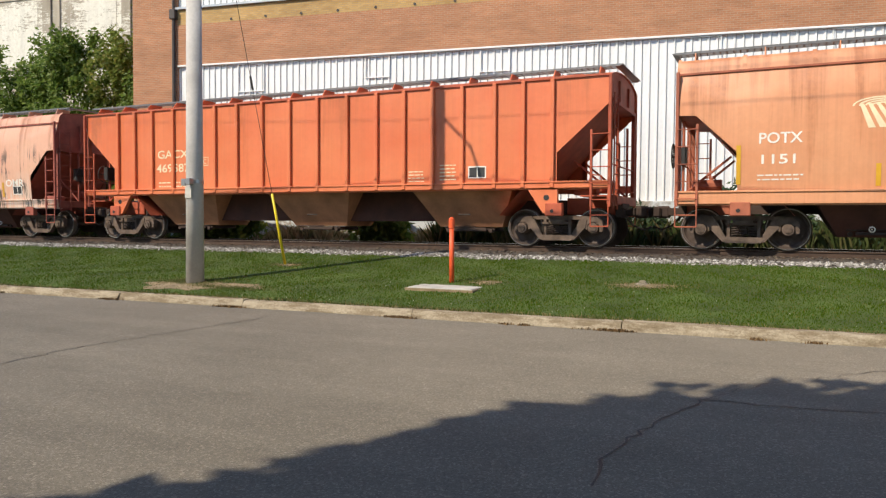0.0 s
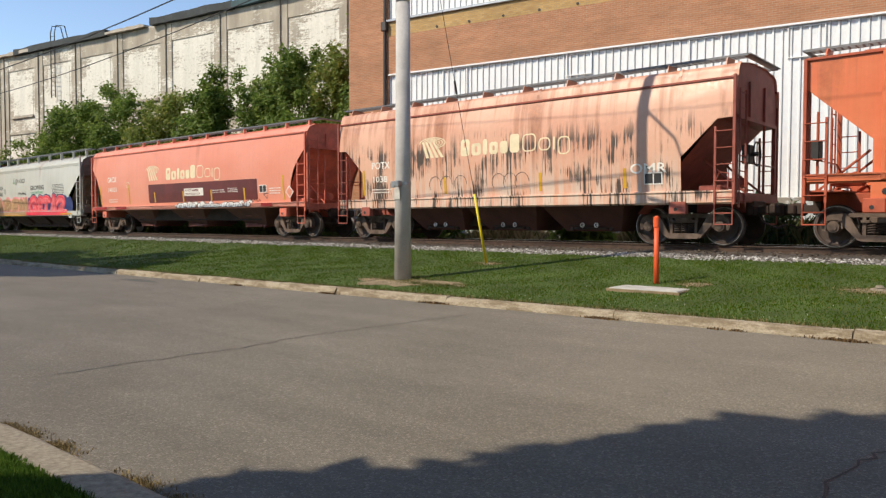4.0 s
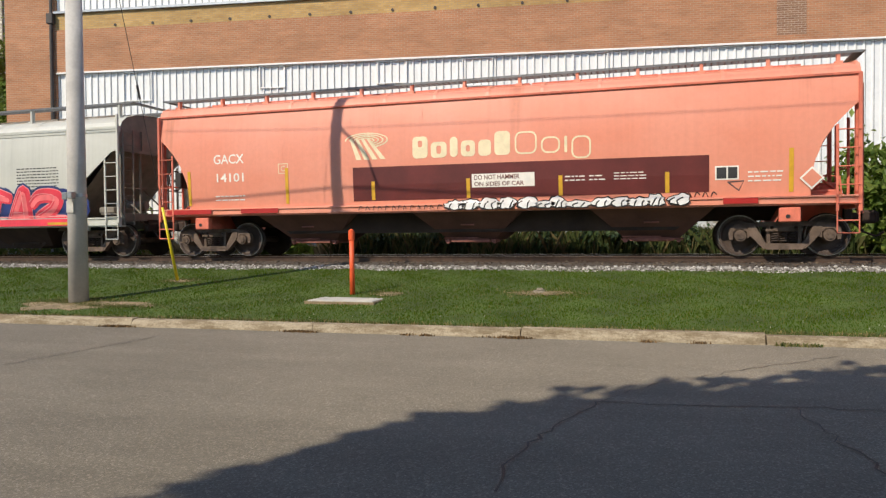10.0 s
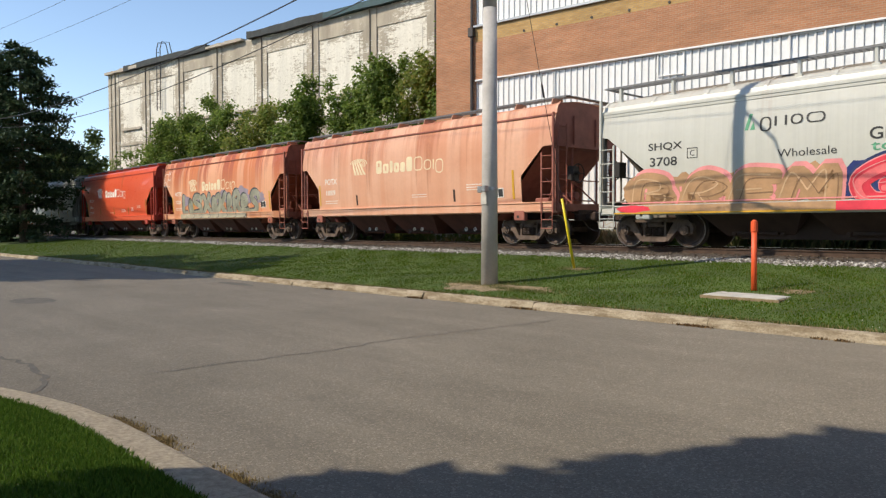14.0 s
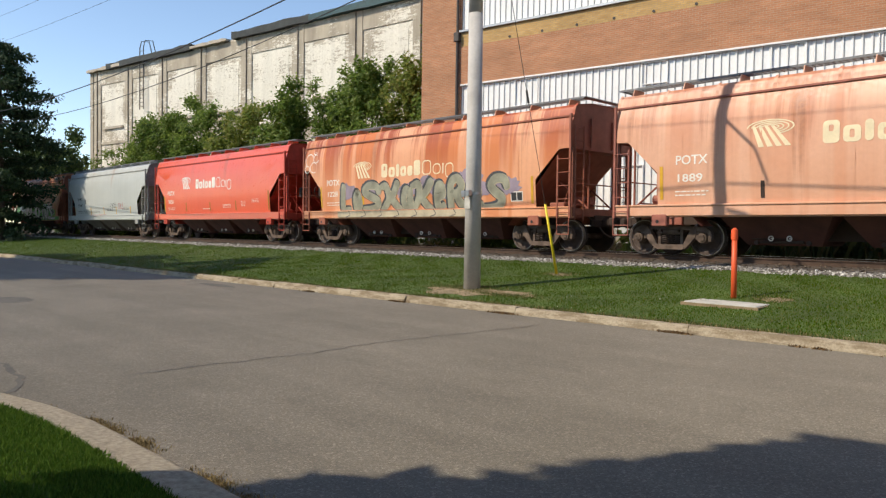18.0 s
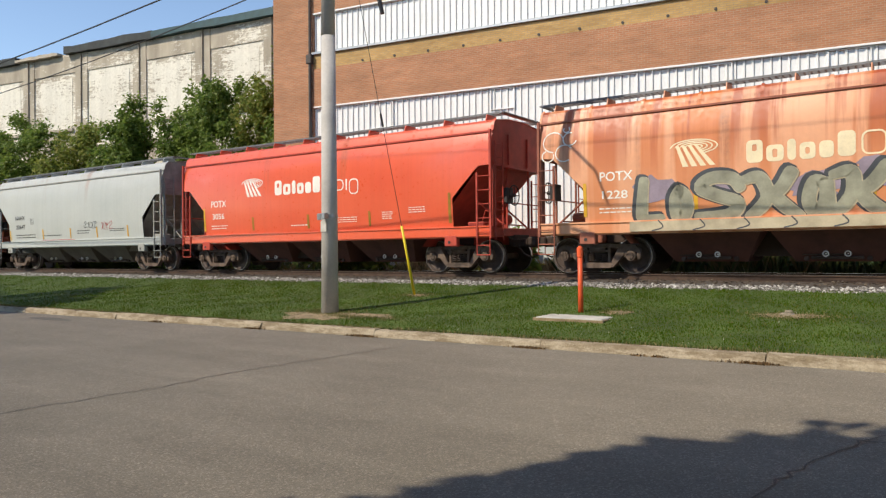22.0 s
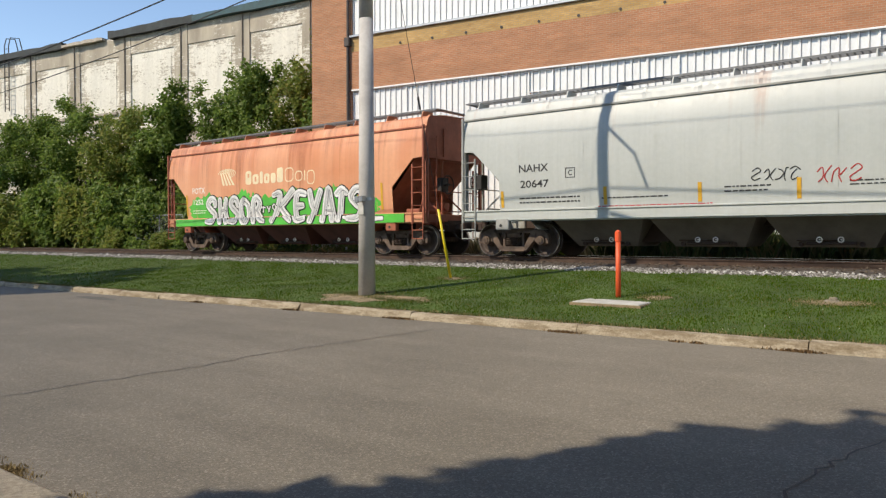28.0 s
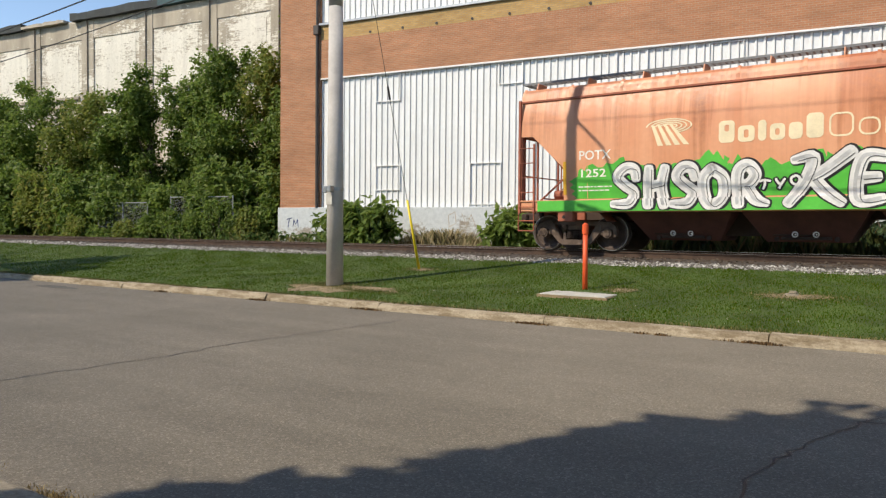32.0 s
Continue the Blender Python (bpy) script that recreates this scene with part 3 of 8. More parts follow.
def kerbs():
    """Concrete kerb stones with open joints; some chipped or sunk."""
    rnd = random.Random(4)
    far = tagged(new("kerb_far"), "weathered buff concrete kerb with cracked joints", "kerb", kind="structure")
    near = tagged(new("kerb_near"), "curved buff concrete kerb along the lawn", "kerb", kind="structure")
    joints = [-66, -61, -56, -51.5, -47, -43, -39.5, -36, -33, -30, -27.2, -24.5, -22.6, -20.4, -18.1, -16.3, -14.55, -13.2, -11.4, -8.52, -5.25, -2.02, 1.2, 4.4, 7.6, 11, 15, 20, 26]
    for x0, x1 in zip(joints[:-1], joints[1:]):
        bm = bmesh.new()
        n = max(3, int((x1 - x0) / 0.4))
        prev = None
        dz, dy = rnd.uniform(-0.02, 0.01), rnd.uniform(-0.015, 0.015)
        for k in range(n + 1):
            x = x0 + 0.009 + (x1 - x0 - 0.018) * k / n
            y, z = kerb_y(x) + dy, GRADE * x + dz
            w = rnd.uniform(-0.014, 0.012)
            prof = [(y - 0.04 + w, z - 0.1), (y - 0.015 + w, z + 0.03 + w), (y + 0.015 + 0.5 * w, z + 0.10 + 0.5 * w), (y + 0.04, z + 0.125 + 0.5 * w), (y + 0.18, z + 0.135), (y + 0.20 + w, z - 0.1)]
            row = [bm.verts.new((x, a, b)) for a, b in prof]
            if prev:
                for i in range(5):
                    bm.faces.new((prev[i], row[i], row[i + 1], prev[i + 1]))
            else:
                bm.faces.new(row)
            prev = row
        bm.faces.new(prev[::-1])
        part("kerb_stone", bm, M["kerb"], far, smooth=False)
    xs = [-9.0 + 0.25 * k for k in range(60)]
    chunk = []
    for i, x in enumerate(xs):
        chunk.append(x)
        if len(chunk) == 14 or i == len(xs) - 1:
            bm = bmesh.new()
            prev = None
            for x2 in chunk + ([xs[i + 1] - 0.008] if i + 1 < len(xs) else []):
                y, z, w = near_kerb_y(x2), GRADE * x2, rnd.uniform(-0.008, 0.008)
                prof = [(y + 0.03, z - 0.1), (y + 0.01 + w, z + 0.03), (y - 0.06, z + 0.1 + w), (y - 0.13, z + 0.138), (y - 0.36, z + 0.15 + w), (y - 0.40, z - 0.1)]
                row = [bm.verts.new((x2, a, b)) for a, b in prof]
                if prev:
                    for k in range(5):
                        bm.faces.new((prev[k], row[k], row[k + 1], prev[k + 1]))
                prev = row
            part("kerb_stone", bm, M["kerb_rough"], near)
            chunk = []


kerbs()


def ribbon(name, pts, w, material, label, category, dz=0.004):
    """A thin uneven band along the road: a sealed or open crack."""
    rnd = random.Random(len(pts) + int(abs(pts[0][0]) * 10))
    fine = []
    for (x0, y0), (x1, y1) in zip(pts[:-1], pts[1:]):
        k = max(2, int(math.hypot(x1 - x0, y1 - y0) / 0.12))
        fine += [(x0 + (x1 - x0) * i / k + rnd.uniform(-0.045, 0.045), y0 + (y1 - y0) * i / k + rnd.uniform(-0.045, 0.045)) for i in range(k)]
    fine.append(pts[-1])
    bm = bmesh.new()
    prev = None
    for i, (x, y) in enumerate(fine):
        a, b = fine[max(i - 1, 0)], fine[min(i + 1, len(fine) - 1)]
        d = Vector((b[0] - a[0], b[1] - a[1])).normalized() * w * rnd.uniform(0.3, 0.8)
        row = [bm.verts.new((x - d.y, y + d.x, GRADE * x + dz)), bm.verts.new((x + d.y, y - d.x, GRADE * x + dz))]
        if prev:
            bm.faces.new((prev[0], row[0], row[1], prev[1]))
        prev = row
    return tagged(part(name, bm, material, None), label, category, kind="structure")


ribbon("road_crack", [(-7.5, 2.9), (-7.45, 4.1), (-7.4, 5.2), (-7.55, 6.0), (-7.4, 7.7), (-7.3, 9.2)], 0.013, M["tar"], "dark crack running across the street", "crack")
ribbon("road_crack", [(-0.95, 4.1), (-1.0, 4.85), (-0.8, 5.75), (-0.6, 6.55), (0.2, 6.6), (1.0, 6.75), (2.6, 6.9)], 0.018, M["tar"], "dark sealed crack bending along the street", "crack")
ribbon("road_crack", [(-0.6, 6.55), (-0.2, 7.4), (0.9, 8.6), (1.9, 9.6)], 0.009, M["tar"], "fine crack towards the kerb", "crack")
ribbon("road_crack", [(1.0, 6.75), (1.25, 5.1), (1.6, 3.6)], 0.013, M["tar"], "dark crack branching across the street", "crack")
ribbon("road_crack", [(-10.3, 1.8), (-8.9, 2.1), (-7.8, 1.95), (-7.35, 1.7)], 0.05, M["patch"], "curved tar seam by the near kerb", "crack")
for cx, cy, rx, ry in ((-16.6, 3.95, 0.75, 0.42), (-22.2, 6.75, 0.62, 0.4), (-17.8, 9.0, 0.9, 0.22), (2.3, 6.6, 0.5, 0.35)):
    bm = bmesh.new()
    rnd = random.Random(int(cx * 10))
    bm.faces.new([bm.verts.new((cx + rx * math.cos(a / 12 * math.tau) * rnd.uniform(0.85, 1.1), cy + ry * math.sin(a / 12 * math.tau) * rnd.uniform(0.85, 1.1), GRADE * cx + 0.004)) for a in range(12)])
    tagged(part("road_patch", bm, M["patch"], None), "dark asphalt patch in the street", "patch", kind="structure")


# ---- track ----
def track():
    x0, x1 = -140, 320
    prof = [(-0.070, -0.16), (0.070, -0.16), (0.070, -0.148), (0.012, -0.135), (0.012, -0.045), (0.036, -0.035), (0.036, -0.004), (-0.036, -0.004), (-0.036, -0.035), (-0.012, -0.045), (-0.012, -0.135), (-0.070, -0.148)]
    for s in (-1, 1):
        rail = thing("rail", "rust-brown steel rail with polished running surface", "rail", "pair of rails", kind="structure")
        bm = bmesh.new()
        a = [bm.verts.new((x0, TRACK_Y + s * 0.7535 + y, rail_z(x0) + z)) for y, z in prof]
        b = [bm.verts.new((x1, TRACK_Y + s * 0.7535 + y, rail_z(x1) + z)) for y, z in prof]
        for i in range(12):
            j = (i + 1) % 12
            bm.faces.new((a[i], b[i], b[j], a[j]))
        part("rail_web", bm, M["rail"], rail)
        bm = bmesh.new()
        y = TRACK_Y + s * 0.7535
        q = [bm.verts.new(p) for p in ((x0, y - 0.034, rail_z(x0) - 0.003), (x1, y - 0.034, rail_z(x1) - 0.003), (x1, y + 0.034, rail_z(x1)), (x0, y + 0.034, rail_z(x0)))]
        bm.faces.new(q)
        part("running_surface", bm, M["rail_top"], rail)
    ties = tagged(new("sleepers"), "dark creosoted wooden sleepers half sunk in ballast", "sleepers", kind="structure")
    bm = bmesh.new()
    box(bm, -0.11, 0.11, -1.3, 1.3, -0.32, -0.155, 0.012)
    me = mesh_of(bm, "sleeper")
    for k in range(150):
        x = -70 + 0.53 * k
        put_mesh("sleeper", me, M["tie"], ties, at=pose(x, TRACK_Y + 0.03 * math.sin(k * 7.1), rail_z(x) + 0.004 * math.sin(k * 3.3), 0, 0, 1.2 * math.sin(k * 5.7)))


track()


# ---- buildings ----
def mill():
    """Brick mill with two bands of white ribbed sheeting, turned to the track."""
    wy, xl, xr, top = 26.0, -21.36, 40.0, 16.5
    m = pose(0, 0, 0, 0, 0, TURN)
    b = thing("mill_building", "red brick mill with white ribbed steel bands and concrete base", "building", at=m)
    z_f, z_p, z_y, z_u, z_u2 = 2.24, 7.80, 9.42, 10.09, 11.85
    px = -19.17                                   # sheeting begins here
    bm = bmesh.new()
    box(bm, xl, px, wy, wy + 0.6, z_f, top)       # corner pier
    box(bm, px, xr, wy, wy + 0.6, z_p, z_y)       # band between the sheetings
    box(bm, px, xr, wy, wy + 0.6, z_u2, top)
    box(bm, xl, xl + 0.6, wy + 0.6, wy + 24, z_f, top)
    box(bm, xr - 0.6, xr, wy + 0.6, wy + 24, z_f, top)
    box(bm, xl, xr, wy + 24, wy + 24.6, z_f, top)
    part("brick_wall", bm, M["brick"], b)
    bm = bmesh.new()
    box(bm, px, xr, wy - 0.003, wy + 0.6, z_y, z_u)
    part("yellow_brick_course", bm, M["brick_y"], b, "weathered yellow brick course")
    bm = bmesh.new()
    box(bm, xl - 0.05, xr + 0.05, wy - 0.12, wy + 24.7, -0.8, z_f, 0.02)
    part("foundation", bm, M["fnd"], b, "bluish-white painted concrete base with peeling patches")
    bm = bmesh.new()
    box(bm, xl - 0.1, xr + 0.1, wy - 0.1, wy + 24.7, top, top + 0.35, 0.02)
    part("roof", bm, M["roofing"], b)
    for z0, z1, nm in ((z_f, z_p, "lower"), (z_u, z_u2, "upper")):
        back = bmesh.new()
        box(back, px, xr, wy + 0.12, wy + 0.5, z0, z1)
        band = part("sheeting", back, M["panel"], b, "white ribbed steel sheeting")
        # ribs stand proud of the flat sheet
        k, x = 0, px
        rb = bmesh.new()
        prism_pts = []
        while x < 22:
            for a, c in ((x, 0.0), (x + 0.02, 0.04), (x + 0.065, 0.04), (x + 0.085, 0.0), (x + 0.27, 0.0)):
                prism_pts.append((a, wy + 0.116 - c))
            x += 0.27
        for (a, y), (a2, y2) in zip(prism_pts[:-1], prism_pts[1:]):
            if a2 - a > 0.001:
                f = rb.faces.new([rb.verts.new(p) for p in ((a, y, z0), (a2, y2, z0), (a2, y2, z1), (a, y, z1))])
                f.material_index = 1 if y == y2 and y > wy + 0.1 else 0
        bmesh.ops.remove_doubles(rb, verts=rb.verts[:], dist=0.0005)
        part("ribs", rb, M["panel"], band).data.materials.append(M["panel_flat"])
        # a dark strip beside each rib draws its shadow line
        rib_lines = bmesh.new()
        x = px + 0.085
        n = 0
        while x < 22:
            box(rib_lines, x + 0.002, x + 0.014, wy + 0.108, wy + 0.118, z0, z1)
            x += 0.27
        part("lap_joints", rib_lines, M["panel_dark"], band, "dark strips drawn as shadow lines of the ribs")
        tr = bmesh.new()
        box(tr, px, xr, wy - 0.03, wy + 0.12, z1 - 0.07, z1 - 0.002, 0.008)
        part("cap_trim", tr, M["panel"], band)
        if nm == "upper":
            tr = bmesh.new()
            box(tr, px - 0.05, xr, wy - 0.1, wy + 0.12, z0 - 0.05, z0 + 0.05, 0.01)
            part("sill_flashing", tr, M["galv"], band, "grey metal sill flashing")
    # filled-in hatches in the sheeting
    frames = [(-16.40, -15.22, 6.6, 7.72), (-16.40, -15.22, 2.94, 3.98), (-12.08, -10.75, 2.34, 3.96), (-10.9, -9.9, 6.9, 7.72), (-6.4, -5.3, 6.9, 7.72), (-3.3, -2.2, 6.7, 7.7), (0.6, 1.8, 6.7, 7.72), (5.1, 6.3, 6.6, 7.72)]
    for a, c, z0, z1 in frames:
        bm = bmesh.new()
        t = 0.035
        for q in ((a, c, z0, z0 + t), (a, c, z1 - t, z1), (a, a + t, z0 + t, z1 - t), (c - t, c, z0 + t, z1 - t)):
            box(bm, q[0], q[1], wy + 0.04, wy + 0.1, q[2], q[3])
        part("hatch_frame", bm, M["panel"], b, "white frame of a blanked hatch")
    bm = bmesh.new()
    rod(bm, (-19.29, wy - 0.1, z_f), (-19.29, wy - 0.1, 9.7), 0.07, seg=10)
    rod(bm, (-19.29, wy - 0.1, 9.9), (-19.29, wy - 0.1, top), 0.06, seg=10)
    box(bm, -19.43, -19.15, wy - 0.22, wy, 9.65, 10.05, 0.02)
    part("downpipe", bm, M["pipe"], b, "dark rusty downpipe with hopper head")
    for k in range(22):
        bm = bmesh.new()
        rod(bm, (-18.2 + 1.55 * k, wy - 0.03, 9.52), (-18.2 + 1.55 * k, wy + 0.02, 9.52), 0.055, seg=8)
        part("anchor_plate", bm, M["pipe"], b)
    bm = bmesh.new()
    box(bm, 4.05, 4.45, wy - 0.28, wy + 0.06, 6.05, 6.5, 0.05)
    box(bm, 4.18, 4.32, wy - 0.1, wy + 0.1, 6.5, 6.62)
    part("wall_lamp", bm, M["galv"], b, "grey wall-pack lamp")
    bm = bmesh.new()
    box(bm, 7.28, 8.22, wy - 0.004, wy + 0.1, 8.0, 9.4)
    part("brick_infill", bm, brick_material("dark_brick_infill", (0.28, 0.15, 0.09), (0.22, 0.11, 0.07), (0.42, 0.33, 0.25)), b, "darker brick infill")
    # spray tag on the base
    for pts in (((-20.9, 1.72), (-20.6, 1.78)), ((-20.75, 1.76), (-20.82, 1.36)), ((-20.55, 1.4), (-20.5, 1.7), (-20.4, 1.5), (-20.3, 1.72), (-20.26, 1.38))):
        bm = bmesh.new()
        for p, q in zip(pts[:-1], pts[1:]):
            bar(bm, p, q, wy - 0.126, wy - 0.121, 0.035)
        part("spray_tag", bm, M["g_blue"], b)
    for k, pts in enumerate((((-12.9, 1.9), (-12.6, 2.05), (-12.55, 1.6), (-12.85, 1.45), (-12.9, 1.9)), ((-12.3, 2.0), (-12.1, 1.5), (-11.9, 1.95), (-11.7, 1.45)), ((-13.2, 1.3), (-12.6, 1.35), (-12.2, 1.2)))):
        bm = bmesh.new()
        for p, q in zip(pts[:-1], pts[1:]):
            bar(bm, p, q, wy - 0.126, wy - 0.121, 0.025)
        part("spray_tag", bm, M["pil"], b)


mill()


def warehouse():
    """Long concrete-framed warehouse behind the trees, its white paint peeling."""
    wy, xl, xr, top = 34.0, -67.4, -24.0, 15.35
    b = thing("warehouse", "derelict concrete warehouse with peeling white paint", "building", at=pose(0, 0, 0, 0, 0, TURN))
    for q in ((xl, xr, wy, wy + 0.5), (xl, xl + 0.5, wy + 0.5, wy + 30), (xl, xr, wy + 30, wy + 30.5)):
        bm = bmesh.new()
        box(bm, *q, -0.8, top)
        part("wall", bm, M["wall_peel"], b)
    us = [-67.4, -66.1, -60.8, -55.5, -50.1, -44.5, -38.9, -33.4, -28.0]
    for x in us:
        bm = bmesh.new()
        w = 0.62 if x > xl else 0.5
        box(bm, x - w if x > xl else x - 0.02, x + w, wy - 0.09, wy + 0.002, -0.8, top - 0.05, 0.02)
        part("pilaster", bm, M["pil_peel"], b, "stained grey concrete pilaster")
        if x > xl:
            bm = bmesh.new()
            rod(bm, (x + 0.05, wy - 0.14, 0), (x + 0.05, wy - 0.14, top + 0.1), 0.04, seg=8)
            part("downpipe", bm, M["pipe_grey"], b)
    rnd = random.Random(3)
    for a, c in zip(us[1:-1], us[2:]):
        fr = bmesh.new()
        x0, x1 = a + 1.3, c - 1.0
        box(fr, x0, x1, wy - 0.02, wy + 0.002, 10.2, 13.6)
        part("bricked_window", fr, M["peel"], b, "whitewashed bricked-up window")
        fr = bmesh.new()
        box(fr, x0 - 0.15, x1 + 0.15, wy - 0.16, wy + 0.002, 9.95, 10.15, 0.02)
        part("window_sill", fr, M["pil"], b)
        fr = bmesh.new()
        box(fr, a + 0.63, c - 0.63, wy - 0.08, wy + 0.002, 8.6, 8.85, 0.01)
        part("beam", fr, M["pil_peel"], b)
        fr = bmesh.new()
        box(fr, a + 0.63, c - 0.63, wy - 0.06, wy + 0.002, 14.0, 15.2, 0.01)
        part("beam", fr, M["pil_peel"], b)
    # coping, roofing felt, parapet pieces
    for x0, x1, z0, z1, mt, lab in ((xl - 0.1, -61.5, top - 0.05, top + 0.12, "pil", ""), (-64.0, -51.2, top - 0.1, top + 0.28, "roofing", "sagging dark roofing felt"), (-51.2, -46.6, top - 0.05, top + 0.06, "pil", ""), (-45.8, -37.5, top - 0.08, top + 0.34, "roofing", "dark roofing felt at the eave"), (-37.5, xr, top - 0.05, top + 0.3, "roof_green", "dark blue-green metal flashing")):
        bm = bmesh.new()
        n = 10
        prev = None
        for i in range(n + 1):
            x, lift, out = x0 + (x1 - x0) * i / n, 0.1 * rnd.random(), 0.35 + 0.12 * rnd.random()
            row = [bm.verts.new(p) for p in ((x, wy - out, z0 - 0.5 * lift), (x, wy - out, z1 + lift), (x, wy + 1.0, z1 + lift), (x, wy + 1.0, z0))]
            if prev:
                for j in range(4):
                    bm.faces.new((prev[j], row[j], row[(j + 1) % 4], prev[(j + 1) % 4]))
            else:
                bm.faces.new(row)
            prev = row
        bm.faces.new(prev[::-1])
        part("coping", bm, M[mt], b, lab)
    bm = bmesh.new()
    box(bm, xl, xr, wy + 0.6, wy + 30, top - 0.3, top - 0.02)
    part("roof", bm, M["roofing"], b)
    # roof ladder with hoops
    bm = bmesh.new()
    lx = -58.2
    for dx in (-0.28, 0.28):
        pipe(bm, [(lx + dx, wy - 0.35, 11.2), (lx + dx, wy - 0.35, top + 1.0), (lx + dx, wy - 0.2, top + 1.6), (lx + dx, wy + 0.5, top + 1.7), (lx + dx, wy + 0.9, top + 0.2)], 0.04)
    for k in range(14):
        rod(bm, (lx - 0.28, wy - 0.35, 11.4 + 0.36 * k), (lx + 0.28, wy - 0.35, 11.4 + 0.36 * k), 0.02, seg=6)
    part("roof_ladder", bm, M["pipe"], b, "dark steel roof ladder with looped handrails")


warehouse()


# ---- rail cars ----
# For each build: half profile of the side (z, half width) from the sill up to the eave, the roof (half width, z), the outline of the
# opening at the ends (distance from the end, lower edge), the sill, the number of hoppers.
BUILDS = {
    "round": dict(side=[(1.28, 1.50), (1.7, 1.545), (2.3, 1.575), (2.9, 1.575), (3.3, 1.555), (3.6, 1.515), (3.86, 1.435)],
                  roof=[(1.41, 4.0), (1.36, 4.12), (1.25, 4.20), (0.7, 4.28), (0.0, 4.31)], cut=[(0.0, 2.95), (0.42, 2.93), (1.28, 2.10), (1.281, 1.28)],
                  sill=(1.0, 1.28), hops=3, walk=4.42, tabs=10, ladder=3.9),
    "long": dict(side=[(1.28, 1.50), (1.8, 1.55), (2.4, 1.575), (3.0, 1.57), (3.5, 1.52), (3.80, 1.47)],
                 roof=[(1.43, 3.90), (1.34, 4.01), (1.1, 4.10), (0.7, 4.18), (0.0, 4.22)], cut=[(0.0, 3.25), (0.22, 3.05), (0.5, 2.75), (0.72, 2.42), (0.88, 2.0), (0.95, 1.6), (0.951, 1.28)],
                 sill=(1.12, 1.28), hops=3, walk=4.34, tabs=13, ladder=3.8),
    "big": dict(side=[(1.10, 1.50), (1.5, 1.53), (2.2, 1.57), (2.9, 1.565), (3.4, 1.52), (3.62, 1.49)],
                roof=[(1.44, 3.68), (1.40, 3.80), (1.2, 3.95), (0.8, 4.07), (0.0, 4.14)], cut=[(0.0, 3.0), (0.25, 2.95), (1.5, 1.95), (1.6, 1.4), (1.601, 1.10)],
                sill=(0.88, 1.10), hops=3, walk=4.40, tabs=9, ladder=4.0),
    "ribbed": dict(side=[(1.40, 1.50), (2.5, 1.50), (3.0, 1.50), (4.0, 1.50)],
                   roof=[(1.40, 4.06), (1.0, 4.14), (0.5, 4.2), (0.0, 4.22)], cut=[(0.0, 3.42), (0.35, 3.1), (1.30, 2.25), (1.301, 1.40)],
                   sill=(1.40, 1.56), hops=3, walk=4.30, tabs=16, ladder=4.0),
}


def side_y(kind, z):
    s = BUILDS[kind]["side"]
    return float(np.interp(z, [a for a, _ in s], [b for _, b in s]))


def body_mesh(kind, length):
    d = BUILDS[kind]
    h = length / 2
    eave = d["side"][-1][0]
    cut = d["cut"]
    inner = cut[-1][0]
    n = 12
    xs = [-h + a for a, _ in cut] + [-h + inner + (length - 2 * inner) * k / n for k in range(1, n)] + [h - a for a, _ in cut[::-1]]
    lo = [b for _, b in cut] + [cut[-1][1]] * (n - 1) + [b for _, b in cut[::-1]]
    bm = bmesh.new()
    rows = 9
    for s in (-1, 1):
        prev = None
        for x, z0 in zip(xs, lo):
            col = []
            for k in range(rows + 1):
                z = z0 + (eave - z0) * k / rows
                col.append(bm.verts.new((x, s * side_y(kind, z), z)))
            if prev:
                for k in range(rows):
                    bm.faces.new((prev[k], col[k], col[k + 1], prev[k + 1]))
            prev = col
    # roof, a lip below it
    rp = [(-d["side"][-1][1], eave)] + [(-a, b) for a, b in d["roof"]] + [(a, b) for a, b in d["roof"][-2::-1]] + [(d["side"][-1][1], eave)]
    ra = [bm.verts.new((-h, y, z)) for y, z in rp]
    rb = [bm.verts.new((h, y, z)) for y, z in rp]
    for i in range(len(rp) - 1):
        bm.faces.new((ra[i], rb[i], rb[i + 1], ra[i + 1]))
    bmesh.ops.bisect_plane(bm, geom=bm.verts[:] + bm.edges[:] + bm.faces[:], plane_co=(0, 0, 0), plane_no=(1, 0, 0))
    # weld seams, or the posts of the ribbed car
    if kind == "ribbed":
        for x in [0.05 + t * q for t in (-1, 1) for q in (0.47, 1.43, 2.35, 3.18, 4.0, 4.83, 5.70, 6.44, 7.17)]:
            for s in (-1, 1):
                box(bm, x - 0.05, x + 0.05, s * 1.50, s * 1.585, 1.42, 3.99, 0.012)
    else:
        m = 9 if length > 15 else 7
        for k in range(1, m):
            x = -h + length * k / m
            for s in (-1, 1):
                prev = None
                for j in range(9):
                    z = cut[-1][1] + 0.02 + (eave - cut[-1][1] - 0.03) * j / 8
                    y = s * (side_y(kind, z) + 0.005)
                    row = [bm.verts.new((x - 0.008, y, z)), bm.verts.new((x + 0.008, y, z))]
                    if prev:
                        bm.faces.new((prev[0], prev[1], row[1], row[0]))
                    prev = row
        for k in range(0, d["tabs"] + 1):          # roof ribs
            x = -h + 0.04 + (length - 0.08) * k / d["tabs"]
            for i in range(len(rp) - 1):
                (y0, z0), (y1, z1) = rp[i], rp[i + 1]
                q = [bm.verts.new(p) for p in ((x - 0.04, y0, z0 + 0.004), (x + 0.04, y0, z0 + 0.004), (x + 0.04, y1, z1 + 0.03), (x - 0.04, y1, z1 + 0.03))]
                bm.faces.new(q)
    me = mesh_of(bm, "hopper_body", True)
    me.set_sharp_from_angle(angle=0.45)
    return me


